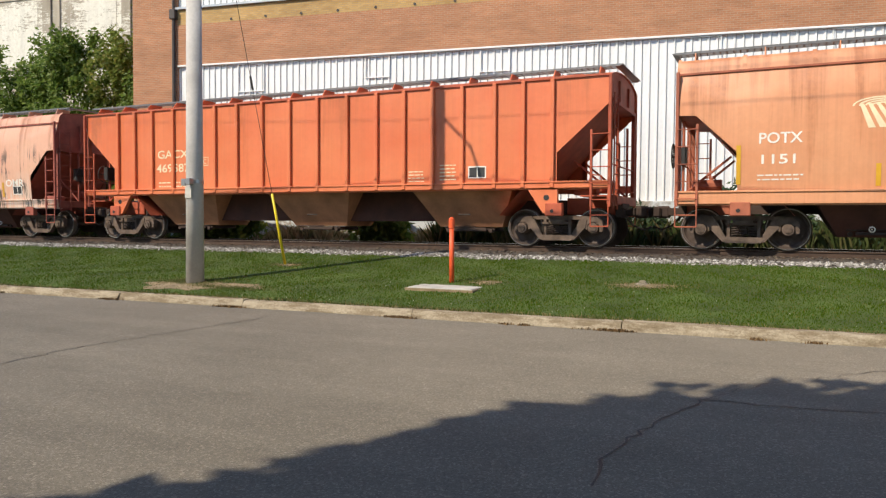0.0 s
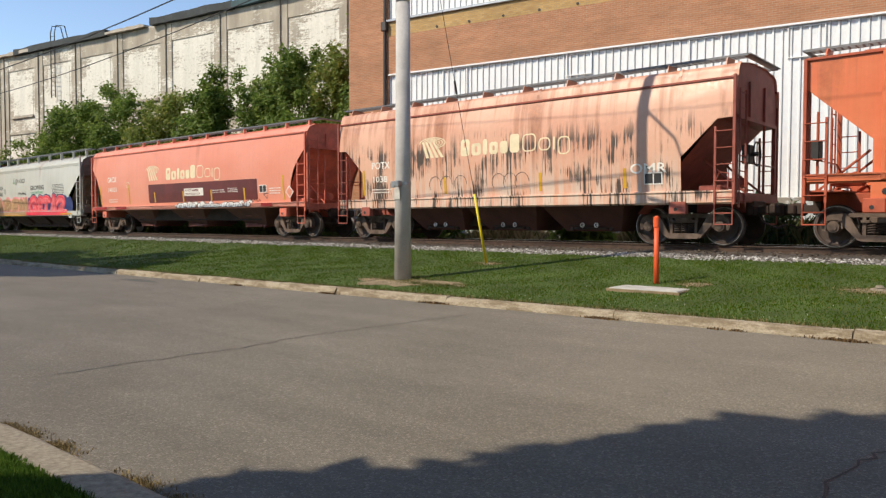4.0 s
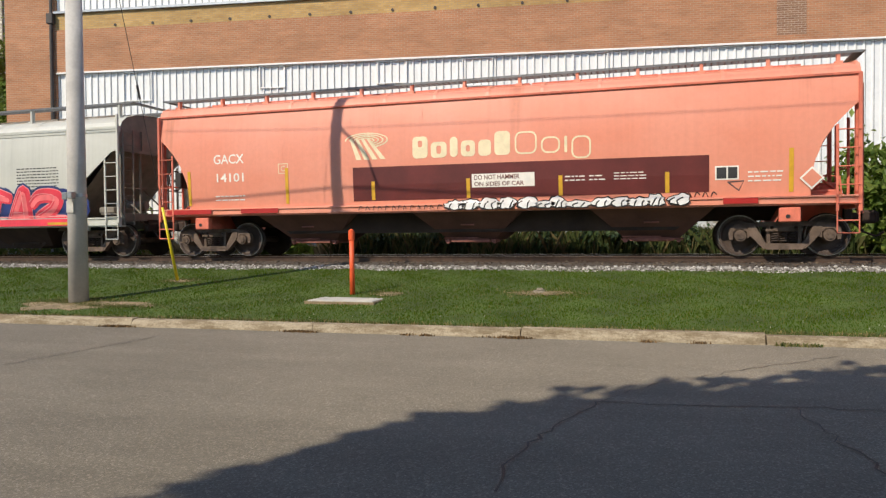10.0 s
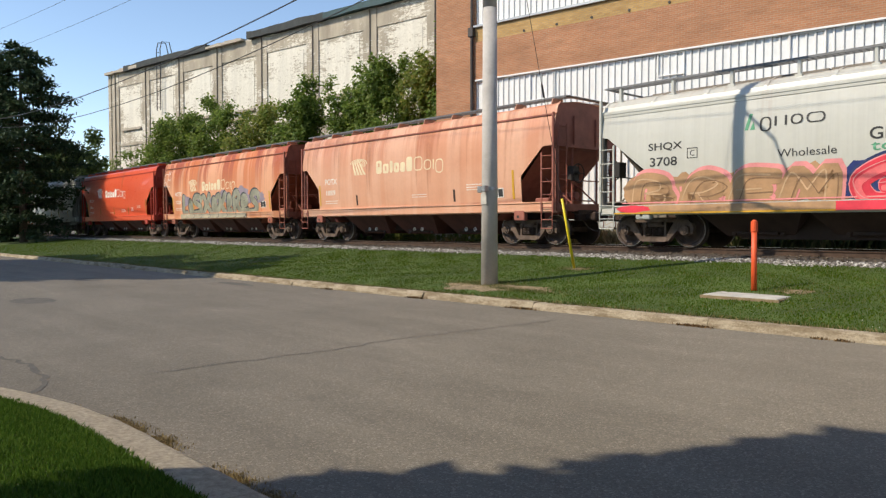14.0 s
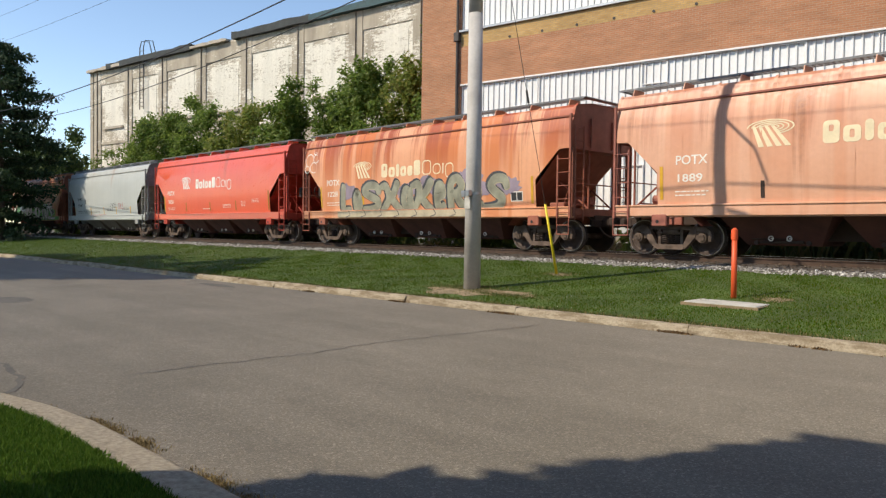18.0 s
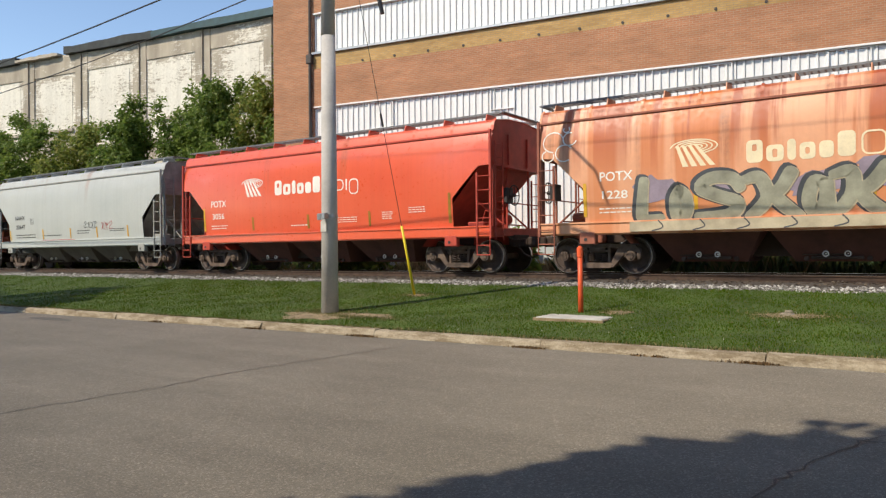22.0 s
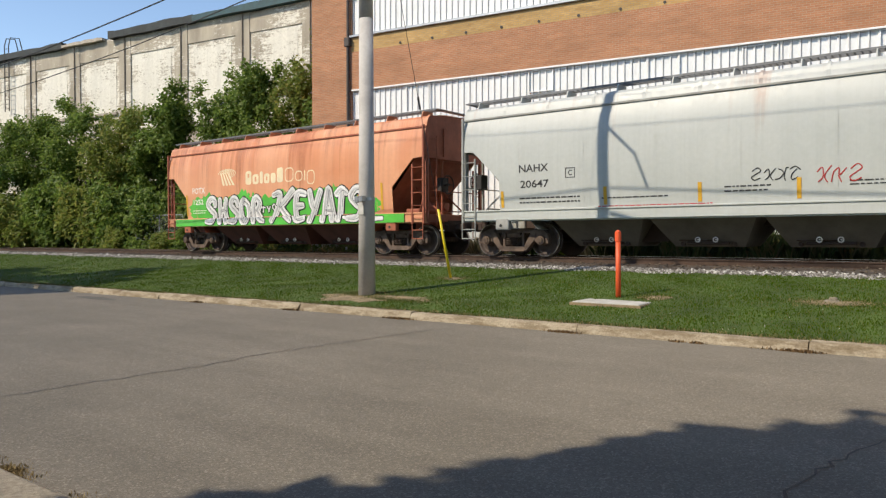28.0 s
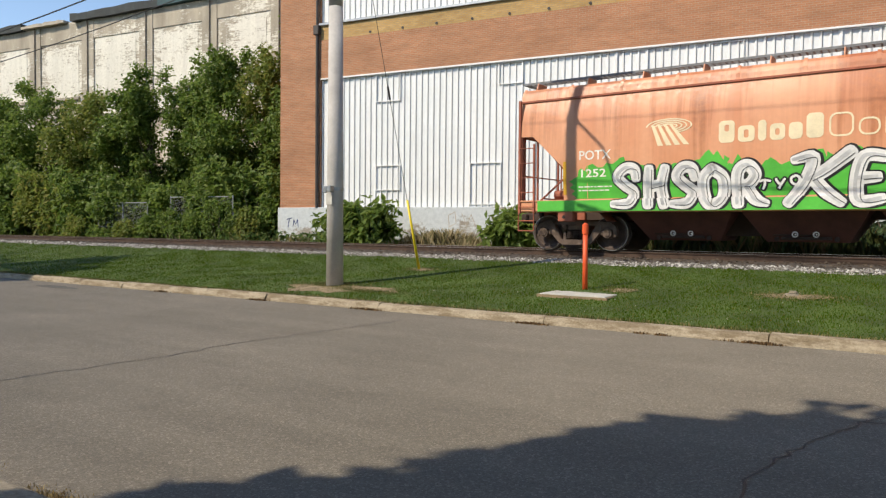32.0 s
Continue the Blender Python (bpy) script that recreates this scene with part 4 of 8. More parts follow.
def ends_mesh(kind, length):
    """An end sheet with its ribs, and the slope sheet under it."""
    d, h = BUILDS[kind], length / 2
    eave, cut = d["side"][-1][0], d["cut"]
    rp = [(-d["side"][-1][1], eave)] + [(-a, b) for a, b in d["roof"]] + [(a, b) for a, b in d["roof"][-2::-1]] + [(d["side"][-1][1], eave)]
    bm = bmesh.new()
    # end sheets and slope sheets
    zt, zc = cut[0][1], d["sill"][0]
    for s in (1,):
        e = s * (h - 0.05)
        prof = [(z, w) for z, w in d["side"] if z > zt + 0.05]
        pts = [(-side_y(kind, zt) + 0.02, zt)] + [(-w + 0.02, z) for z, w in prof] + rp[1:-1] + [(w - 0.02, z) for z, w in prof[::-1]] + [(side_y(kind, zt) - 0.02, zt)]
        bm.faces.new([bm.verts.new((e, y, z)) for y, z in pts])
        w = 1.47
        knee = s * (h - cut[1][0] - 0.02)
        run = (zt - 0.75) * (0.9 if kind != "long" else 0.55)
        q = [bm.verts.new(p) for p in ((e, -w, zt), (e, w, zt), (knee, w, zt - 0.02), (knee, -w, zt - 0.02))]
        bm.faces.new(q)
        q2 = [bm.verts.new(p) for p in ((knee, -w, zt - 0.02), (knee, w, zt - 0.02), (knee - s * run, w - 0.02, 0.75), (knee - s * run, -w + 0.02, 0.75))]
        bm.faces.new(q2)
        # corner posts and end ribs
        for sy in (-1, 1):
            box(bm, s * h - s * 0.10, s * h - s * 0.01, sy * 1.36, sy * 1.46, 1.2, zt)
            box(bm, e, e + s * 0.05, sy * 0.55 - 0.04, sy * 0.55 + 0.04, zt, eave)
        box(bm, e, e + s * 0.06, -1.42, 1.42, zt - 0.02, zt + 0.06)
    return mesh_of(bm, "end_sheet")


def lip_mesh(kind, length):
    d, h = BUILDS[kind], length / 2
    z, w = d["side"][-1]
    bm = bmesh.new()
    box(bm, -h, h, -(w - 0.02), -(w + 0.045), z - 0.02, z + 0.025)
    if kind == "big":
        box(bm, -h, h, -(w - 0.03), -(w + 0.03), z - 0.10, z - 0.02)
        box(bm, -h, h, -(w - 0.06), -(w + 0.015), z + 0.025, z + 0.06)
    return mesh_of(bm, "eave_rail")


def sill_mesh(kind, length):
    d, h = BUILDS[kind], length / 2
    z0, z1 = d["sill"]
    bm = bmesh.new()
    box(bm, -h + 0.02, h - 0.02, -1.56, -1.44, z0, z1, 0.012)
    box(bm, -h + 0.02, h - 0.02, -1.59, -1.44, z1 - 0.03, z1 + 0.012, 0.006)
    box(bm, -h + 0.02, h - 0.02, -1.52, -1.30, z0 - 0.025, z0 + 0.01)
    return mesh_of(bm, "side_sill")


def hopper_mesh(kind, w):
    z1 = BUILDS[kind]["sill"][0] + 0.12
    bm = bmesh.new()
    r = []
    wb = w * (0.20 if kind == "long" else 0.30 if kind == "ribbed" else 0.31)
    for a, b, z in ((w / 2, 1.40, z1), (w * 0.47, 1.36, z1 - 0.12), (wb, 0.66, 0.40 if kind == "long" else 0.46 if kind == "ribbed" else 0.30)):
        r.append([bm.verts.new((sx * a, sy * b, z)) for sx, sy in ((-1, -1), (1, -1), (1, 1), (-1, 1))])
    for a, b in zip(r[:-1], r[1:]):
        for i in range(4):
            j = (i + 1) % 4
            bm.faces.new((a[i], a[j], b[j], b[i]))
    bm.faces.new(r[-1])
    return mesh_of(bm, "hopper")


def gate_mesh():
    bm = bmesh.new()
    box(bm, -0.50, 0.50, -0.84, -0.70, 0.35, 0.42, 0.01)
    rod(bm, (-0.68, -0.82, 0.455), (0.2, -0.82, 0.455), 0.018, seg=6)
    box(bm, -0.17, 0.17, -1.13, -1.09, 0.76, 0.80, 0.01)
    box(bm, -0.42, 0.42, -0.7, 0.7, 0.34, 0.44, 0.01)
    rod(bm, (-0.7, -0.72, 0.40), (0.7, -0.72, 0.40), 0.022, seg=6)
    for x in (-0.6, 0.6):
        rod(bm, (x, -0.8, 0.37), (x, -0.64, 0.37), 0.055, seg=8)
    return mesh_of(bm, "outlet_gate")


def ladder_mesh(zt, end=1):
    """Ladder on the side by the corner; end: 1 or -1."""
    bm = bmesh.new()
    y = -1.60
    box(bm, -0.035, 0.035, y, y + 0.07, 0.95, zt, 0.008)
    box(bm, end * -0.455, end * -0.40, y, y + 0.04, 0.95, 2.75, 0.006)
    z = 1.12
    while z < 2.8:
        rod(bm, (0, y - 0.01, z), (end * -0.43, y - 0.01, z), 0.013, seg=6)
        z += 0.38
    for dx in (-0.02, end * -0.43):
        rod(bm, (dx, y + 0.02, 0.98), (dx, y + 0.02, 0.50), 0.016, seg=6)
    for z in (0.50, 0.76):
        rod(bm, (-0.02, y + 0.02, z), (end * -0.43, y + 0.02, z), 0.016, seg=6)
    return mesh_of(bm, "ladder")


def end_ladder_mesh():
    bm = bmesh.new()
    for y in (-1.42, -1.02):
        rod(bm, (0, y, 0.9), (0, y, 3.6), 0.022, seg=6)
    for k in range(8):
        rod(bm, (0, -1.42, 1.0 + 0.36 * k), (0, -1.02, 1.0 + 0.36 * k), 0.013, seg=6)
    return mesh_of(bm, "end_ladder")


def platform_mesh():
    """End of the underframe: crossover, centre sill, posts. x grows towards the coupler from 0."""
    bm = bmesh.new()
    box(bm, -1.35, 0.0, -0.36, 0.36, 0.78, 1.20, 0.02)
    box(bm, -0.12, 0.03, -1.45, 1.45, 1.02, 1.24, 0.015)
    box(bm, -0.75, -0.1, -1.43, 1.43, 1.20, 1.235)
    for y in (-1.38, -0.62, 0.62, 1.38):
        rod(bm, (-0.06, y, 1.2), (-0.06, y, 3.0), 0.032, seg=8)
    for y in (-0.62, 0.62):
        rod(bm, (-0.06, y, 1.24), (-1.1, y, 2.1), 0.028, seg=6)
    rod(bm, (-0.02, -1.38, 1.95), (-0.02, 1.38, 1.95), 0.018, seg=6)
    box(bm, -0.95, -0.4, -1.3, -0.9, 1.24, 1.42, 0.03)
    rod(bm, (-0.85, -0.2, 1.5), (-0.2, -0.2, 1.5), 0.13, seg=10)
    rod(bm, (-0.4, -0.9, 1.36), (-0.4, 0.9, 1.36), 0.02, seg=6)
    pipe(bm, [(-0.3, -1.2, 1.3), (-0.32, -1.1, 1.7), (-0.6, -0.9, 1.75), (-0.8, -0.8, 1.35)], 0.018)
    return mesh_of(bm, "end_platform")


def coupler_mesh():
    bm = bmesh.new()
    box(bm, -0.1, 0.34, -0.10, 0.10, 0.76, 0.95, 0.02)
    box(bm, 0.30, 0.62, -0.17, 0.10, 0.70, 1.0, 0.05)
    box(bm, 0.50, 0.70, 0.02, 0.18, 0.72, 0.98, 0.04)
    box(bm, -0.12, 0.06, -0.45, 0.45, 0.72, 1.06, 0.02)
    pipe(bm, [(0.1, -0.3, 0.75), (0.3, -0.32, 0.52), (0.55, -0.28, 0.42), (0.72, -0.2, 0.5)], 0.026)
    pipe(bm, [(0.05, -0.8, 1.0), (0.15, -0.6, 0.9), (0.25, -0.2, 0.95)], 0.016)
    return mesh_of(bm, "coupler")


def brake_wheel_mesh():
    bm = bmesh.new()
    pts = [(0.0, 0.28 * math.cos(a / 16 * math.tau), 0.28 * math.sin(a / 16 * math.tau)) for a in range(17)]
    pipe(bm, pts, 0.018)
    for k in range(4):
        rod(bm, (0, 0, 0), pts[k * 4], 0.013, seg=6)
    rod(bm, (-0.14, 0, 0), (0.03, 0, 0), 0.05, seg=8)
    box(bm, -0.3, -0.12, -0.17, 0.17, -0.22, 0.22, 0.02)
    return mesh_of(bm, "brake_wheel")


def walk_mesh(kind, length):
    d, h = BUILDS[kind], length / 2
    z = d["walk"]
    bm = bmesh.new()
    for s in (-1, 1):
        # grating: long bars and cross bars
        for k in range(5):
            y = s * (0.72 + 0.1 * k)
            box(bm, -h - 0.1, h + 0.1, y - 0.012, y + 0.012, z - 0.03, z)
        k = 0
        while k < length / 0.14:
            x = -h + 0.14 * k
            box(bm, x - 0.01, x + 0.01, s * 0.71, s * 1.13, z - 0.026, z - 0.004)
            k += 1
        box(bm, -h - 0.1, h + 0.1, s * 1.12, s * 1.14, z - 0.05, z + 0.004)
    for s in (-1, 1):
        box(bm, s * h - 0.05, s * (h + 0.16), -1.13, 1.13, z - 0.03, z, 0.005)
    return mesh_of(bm, "roof_walk")


def bracket_mesh(kind):
    d = BUILDS[kind]
    z = d["walk"]
    bm = bmesh.new()
    y = d["roof"][0][0]
    if kind in ("big", "long"):          # plain short posts
        zr = float(np.interp(1.06, [a for a, _ in d["roof"][::-1]], [b for _, b in d["roof"][::-1]]))
        box(bm, -0.035, 0.035, -1.12, -1.0, zr - 0.03, z - 0.02, 0.006)
        box(bm, -0.08, 0.08, -1.16, -0.96, zr - 0.04, zr + 0.03, 0.006)
        return mesh_of(bm, "walk_bracket")
    for s in (-1,):
        a = [bm.verts.new(p) for p in ((0.012, s * 0.7, z - 0.04), (0.012, s * 1.18, z - 0.04), (0.012, s * (y - 0.06), d["roof"][0][1] + 0.01), (0.012, s * 0.75, d["roof"][1][1] + 0.05))]
        bm.faces.new(a)
        b = [bm.verts.new((-0.012, v.co.y, v.co.z)) for v in a]
        bm.faces.new(b[::-1])
        for i in range(4):
            j = (i + 1) % 4
            bm.faces.new((a[i], b[i], b[j], a[j]))
    return mesh_of(bm, "walk_bracket")


def hatch_mesh(length, z):
    bm = bmesh.new()
    n = 5
    for k in range(n):
        a, b = -length / 2 + 0.9 + (length - 1.8) * k / n, -length / 2 + 0.9 + (length - 1.8) * (k + 1) / n - 0.06
        prism(bm, [(a, z - 0.06), (b, z - 0.06), (b, z + 0.07), (a, z + 0.07)], -0.36, 0.36)
    return mesh_of(bm, "hatch_cover")


def frame_mesh():
    """One cast side frame, centred on the bogie, at y = -1."""
    bm = bmesh.new()
    y0, y1 = -1.075, -0.93
    prism(bm, [(-0.70, 0.66), (0.70, 0.66), (0.62, 0.745), (0.2, 0.76), (-0.2, 0.76), (-0.62, 0.745)], y0 + 0.06, y1)
    prism(bm, [(-0.36, 0.15), (0.36, 0.15), (0.42, 0.23), (0.38, 0.285), (-0.38, 0.285), (-0.42, 0.23)], y0 - 0.03, y1 + 0.02)
    for s in (-1, 1):
        # jaw over the bearing, slanting strut down to the spring seat, column beside the springs
        prism(bm, [(s * 0.66, 0.745), (s * 0.98, 0.715), (s * 1.10, 0.62), (s * 1.13, 0.50), (s * 1.11, 0.37), (s * 1.04, 0.37), (s * 1.03, 0.53), (s * 0.97, 0.60), (s * 0.81, 0.60), (s * 0.75, 0.53), (s * 0.74, 0.40), (s * 0.68, 0.44), (s * 0.60, 0.66)][::s], y0, y1)
        prism(bm, [(s * 0.74, 0.67), (s * 0.58, 0.67), (s * 0.345, 0.25), (s * 0.34, 0.16), (s * 0.43, 0.175), (s * 0.50, 0.25), (s * 0.70, 0.47)][::s], y0 - 0.02, y1)
        prism(bm, [(s * 0.275, 0.28), (s * 0.345, 0.28), (s * 0.345, 0.67), (s * 0.275, 0.67)][::s], y0 + 0.02, y1)
        prism(bm, [(s * 0.20, 0.545), (s * 0.37, 0.545), (s * 0.37, 0.60), (s * 0.20, 0.60)][::s], y0 - 0.035, y1)
        rod(bm, (s * 0.89, -1.13, 0.457), (s * 0.89, -0.9, 0.457), 0.125, 0.145, 14)
        rod(bm, (s * 0.89, -1.155, 0.457), (s * 0.89, -1.13, 0.457), 0.085, seg=10)
        for k in range(3):
            a = k / 3 * math.tau + 0.5
            rod(bm, (s * 0.89 + 0.055 * math.cos(a), -1.17, 0.457 + 0.055 * math.sin(a)), (s * 0.89 + 0.055 * math.cos(a), -1.15, 0.457 + 0.055 * math.sin(a)), 0.016, seg=6)
        box(bm, s * 0.89 - 0.16, s * 0.89 + 0.16, -1.05, -0.92, 0.55, 0.62, 0.01)
    return mesh_of(bm, "side_frame")


def spring_mesh():
    bm = bmesh.new()
    turns, seg, r, t = 4.5, 10, 0.078, 0.017
    n = int(turns * seg)
    prev = None
    for k in range(n + 1):
        a = k / seg * math.tau
        z = 0.30 + 0.23 * k / n
        c, s = math.cos(a), math.sin(a)
        ring = [bm.verts.new(((r + t * math.cos(b)) * c, (r + t * math.cos(b)) * s, z + t * math.sin(b))) for b in (0.0, math.tau / 4, math.tau / 2, 3 * math.tau / 4)]
        if prev:
            for i in range(4):
                j = (i + 1) % 4
                bm.faces.new((prev[i], ring[i], ring[j], prev[j]))
        prev = ring
    return mesh_of(bm, "spring")


def bolster_mesh():
    bm = bmesh.new()
    box(bm, -0.22, 0.22, -1.06, 1.06, 0.53, 0.66, 0.02)
    box(bm, -0.18, 0.18, -0.8, 0.8, 0.40, 0.72, 0.03)
    rod(bm, (0, 0, 0.7), (0, 0, 0.82), 0.2, seg=12)
    for s in (-1, 1):
        box(bm, s * 0.36 - 0.04, s * 0.36 + 0.04, -0.75, 0.75, 0.30, 0.44, 0.01)
    return mesh_of(bm, "bolster")


def lathe(bm, prof, seg=28, axis_y=0.0):
    """Turns (radius, y) about the y axis."""
    rings = []
    for r, y in prof:
        rings.append([bm.verts.new((r * math.cos(a / seg * math.tau), y + axis_y, r * math.sin(a / seg * math.tau))) for a in range(seg)])
    for a, b in zip(rings[:-1], rings[1:]):
        for i in range(seg):
            j = (i + 1) % seg
            bm.faces.new((a[i], a[j], b[j], b[i]))


def wheel_mesh(s):
    bm = bmesh.new()
    lathe(bm, [(0.08, s * 0.86), (0.10, s * 0.86), (0.13, s * 0.84), (0.20, s * 0.80), (0.33, s * 0.79), (0.375, s * 0.815), (0.385, s * 0.845), (0.452, s * 0.845)])
    lathe(bm, [(0.46, s * 0.72), (0.488, s * 0.715), (0.488, s * 0.69), (0.40, s * 0.69), (0.15, s * 0.70), (0.08, s * 0.70)])
    return mesh_of(bm, "wheel", False)


def tread_mesh(s):
    bm = bmesh.new()
    lathe(bm, [(0.436, s * 0.8465), (0.451, s * 0.8465), (0.457, s * 0.838), (0.458, s * 0.72)])
    return mesh_of(bm, "tread")


def axle_mesh():
    bm = bmesh.new()
    lathe(bm, [(0.001, -0.98), (0.07, -0.98), (0.085, -0.86), (0.09, -0.6), (0.075, 0.0), (0.09, 0.6), (0.085, 0.86), (0.07, 0.98), (0.001, 0.98)], 12)
    return mesh_of(bm, "axle")


SHARED = dict(gate=gate_mesh(), plat=platform_mesh(), coup=coupler_mesh(), brake=brake_wheel_mesh(), frame=frame_mesh(), spring=spring_mesh(),
              bolster=bolster_mesh(), wheel_n=wheel_mesh(-1), wheel_f=wheel_mesh(1), tread_n=tread_mesh(-1), tread_f=tread_mesh(1), axle=axle_mesh(), end_ladder=end_ladder_mesh())
bm = bmesh.new()
box(bm, -0.21, 0.21, -1.57, -1.40, 0.74, 1.05, 0.02)
SHARED["pad"] = mesh_of(bm, "jacking_pad")
bm = bmesh.new()
rod(bm, (-0.04, -1.577, 0.86), (-0.04, -1.56, 0.86), 0.045, seg=12)
SHARED["slot"] = mesh_of(bm, "pad_slot")
bm = bmesh.new()
box(bm, -0.06, 0.06, -1.60, -1.54, 0.0, 0.8, 0.01)
SHARED["strip"] = mesh_of(bm, "steady_strip")
bm = bmesh.new()
pipe(bm, [(0.055 * math.cos(k / 12 * math.tau), -0.90, 0.47 + 0.055 * math.sin(k / 12 * math.tau)) for k in range(13)], 0.014, 5)
rod(bm, (0, -0.89, 0.47), (0, -0.6, 0.47), 0.016, seg=8)
SHARED["cap"] = mesh_of(bm, "outlet_cap")
KIND_MESH, WHEELSETS, CARS = {}, [], {}


def bogie(car, x, lead):
    g = put_mesh("bogie", SHARED["bolster"], M["steel"], car, "rusty cast-steel bogie", pose(x, 0, 0))
    for s in (0, 180):
        f = put_mesh("side_frame", SHARED["frame"], M["steel"], g, at=pose(0, 0, 0, 0, 0, s))
        for dx in (-0.18, 0.0, 0.18):
            put_mesh("spring", SHARED["spring"], M["wheel"], g, at=pose(dx, -1.0 if s == 0 else 1.0, 0))
    for dx in (-0.89, 0.89):
        w = put_mesh("wheelset", SHARED["axle"], M["steel"], car, "rolling steel wheelset", pose(x + dx, 0, 0.457))
        put_mesh("wheel", SHARED["wheel_n"], M["wheel"], w)
        put_mesh("wheel", SHARED["wheel_f"], M["wheel"], w)
        put_mesh("tread", SHARED["tread_n"], M["tread"], w, "bright polished tread")
        put_mesh("tread", SHARED["tread_f"], M["tread"], w, "bright polished tread")
        WHEELSETS.append((w, x + dx))


def hopper_car(key, kind, length, label, brake_end=1):
    d, h = BUILDS[kind], length / 2
    paint, endp = CAR_PAINT[key], END_PAINT[key]
    car = thing("hopper_car", label, "rail car", "cars of the freight train")
    CARS[key] = car
    ck = (kind, round(length, 1))
    if ck not in KIND_MESH:
        nh = d["hops"]
        span = 2.95 * 3 if kind in ("ribbed", "long") else length - 2 * 2.75
        KIND_MESH[ck] = dict(body=body_mesh(kind, length), ends=ends_mesh(kind, length), lip=lip_mesh(kind, length), sill=sill_mesh(kind, length), hop=hopper_mesh(kind, span / nh),
                             lad_r=ladder_mesh(d["ladder"], 1), lad_l=ladder_mesh(d["ladder"], -1), walk=walk_mesh(kind, length), brk=bracket_mesh(kind), hatch=hatch_mesh(length, d["roof"][-1][1]))
    k = KIND_MESH[ck]
    put_mesh("body", k["body"], paint, car)
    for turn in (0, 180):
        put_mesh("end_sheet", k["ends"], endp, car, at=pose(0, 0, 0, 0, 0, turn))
    # the darker end colour draws the shadow line along the eave
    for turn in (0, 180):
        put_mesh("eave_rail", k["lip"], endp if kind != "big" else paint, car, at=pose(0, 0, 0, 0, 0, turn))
    put_mesh("side_sill", k["sill"], paint, car)
    put_mesh("side_sill", k["sill"], paint, car, at=pose(0, 0, 0, 0, 0, 180))
    put_mesh("hatch_cover", k["hatch"], endp, car)
    put_mesh("roof_walk", k["walk"], M["grating"], car, "grey steel grating walkway")
    for i in range(d["tabs"]):
        x = -h + 0.35 + (length - 0.7) * i / (d["tabs"] - 1)
        for turn in (0, 180):
            put_mesh("walk_bracket", k["brk"], paint, car, at=pose(x, 0, 0, 0, 0, turn))
    nh = d["hops"]
    span = length - 2 * 2.75
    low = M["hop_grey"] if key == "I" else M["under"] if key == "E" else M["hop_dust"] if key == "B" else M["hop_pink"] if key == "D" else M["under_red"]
    # dark prism stands for shaded gaps between hoppers; recessed slope sheet on ribbed car
    bm_c = bmesh.new()
    half = 0.6 if kind == "ribbed" else 0.93 if kind == "long" else 0.72
    zb = 0.60 if kind == "long" else 0.60 if kind == "ribbed" else 0.24
    prism(bm_c, [(-span / 2 + 0.1, d["sill"][0] + 0.1), (-span / 2 + 0.9, zb), (span / 2 - 0.9, zb), (span / 2 - 0.1, d["sill"][0] + 0.1)], -half, half)
    if kind == "round":
        bm_c.free()
        bm_c = bmesh.new()
        prism(bm_c, [(-span / 2 + 0.2, 1.05), (-span / 2 + 1.0, 0.42), (0.55, 0.42), (1.1, 1.05)], -0.55, 0.55)
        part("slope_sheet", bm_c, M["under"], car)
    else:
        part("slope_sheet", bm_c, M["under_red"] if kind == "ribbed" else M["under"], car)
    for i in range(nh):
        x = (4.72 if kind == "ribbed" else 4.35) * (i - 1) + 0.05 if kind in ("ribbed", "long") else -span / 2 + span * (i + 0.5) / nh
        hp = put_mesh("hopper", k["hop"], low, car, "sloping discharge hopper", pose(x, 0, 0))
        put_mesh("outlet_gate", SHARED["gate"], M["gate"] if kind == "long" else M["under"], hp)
        if kind == "round":
            for dx in (-0.21, 0.21):
                put_mesh("outlet_cap", SHARED["cap"], M["white"], hp, "white-rimmed outlet cap", pose(dx, 0, 0))
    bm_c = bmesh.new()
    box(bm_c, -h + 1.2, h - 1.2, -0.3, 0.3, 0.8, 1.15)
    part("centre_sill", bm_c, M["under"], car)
    for s in (-1, 1):
        m = pose(s * h, 0, 0) if s == 1 else pose(s * h, 0, 0, 0, 0, 180)
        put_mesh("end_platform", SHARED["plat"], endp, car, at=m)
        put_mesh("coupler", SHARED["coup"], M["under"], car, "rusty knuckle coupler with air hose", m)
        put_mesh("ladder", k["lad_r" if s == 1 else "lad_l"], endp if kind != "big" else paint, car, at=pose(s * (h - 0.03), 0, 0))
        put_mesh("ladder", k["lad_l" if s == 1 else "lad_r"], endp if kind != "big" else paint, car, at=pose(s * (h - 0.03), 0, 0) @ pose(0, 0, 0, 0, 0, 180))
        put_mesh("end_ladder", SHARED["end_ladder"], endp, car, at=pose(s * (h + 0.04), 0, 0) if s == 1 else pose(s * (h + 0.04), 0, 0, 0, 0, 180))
        pad = put_mesh("jacking_pad", SHARED["pad"], endp if kind != "big" else paint, car, at=pose(s * (h - 1.35), 0, 0))
        put_mesh("pad_slot", SHARED["slot"], M["black"], pad)
        bogie(car, s * (h - 1.4), s)
    s = brake_end
    put_mesh("brake_wheel", SHARED["brake"], M["black"], car, "black brake wheel", pose(s * (h + 0.17), -0.62, 2.15) if s == 1 else pose(s * (h + 0.17), -0.62, 2.15, 0, 0, 180))
    return car


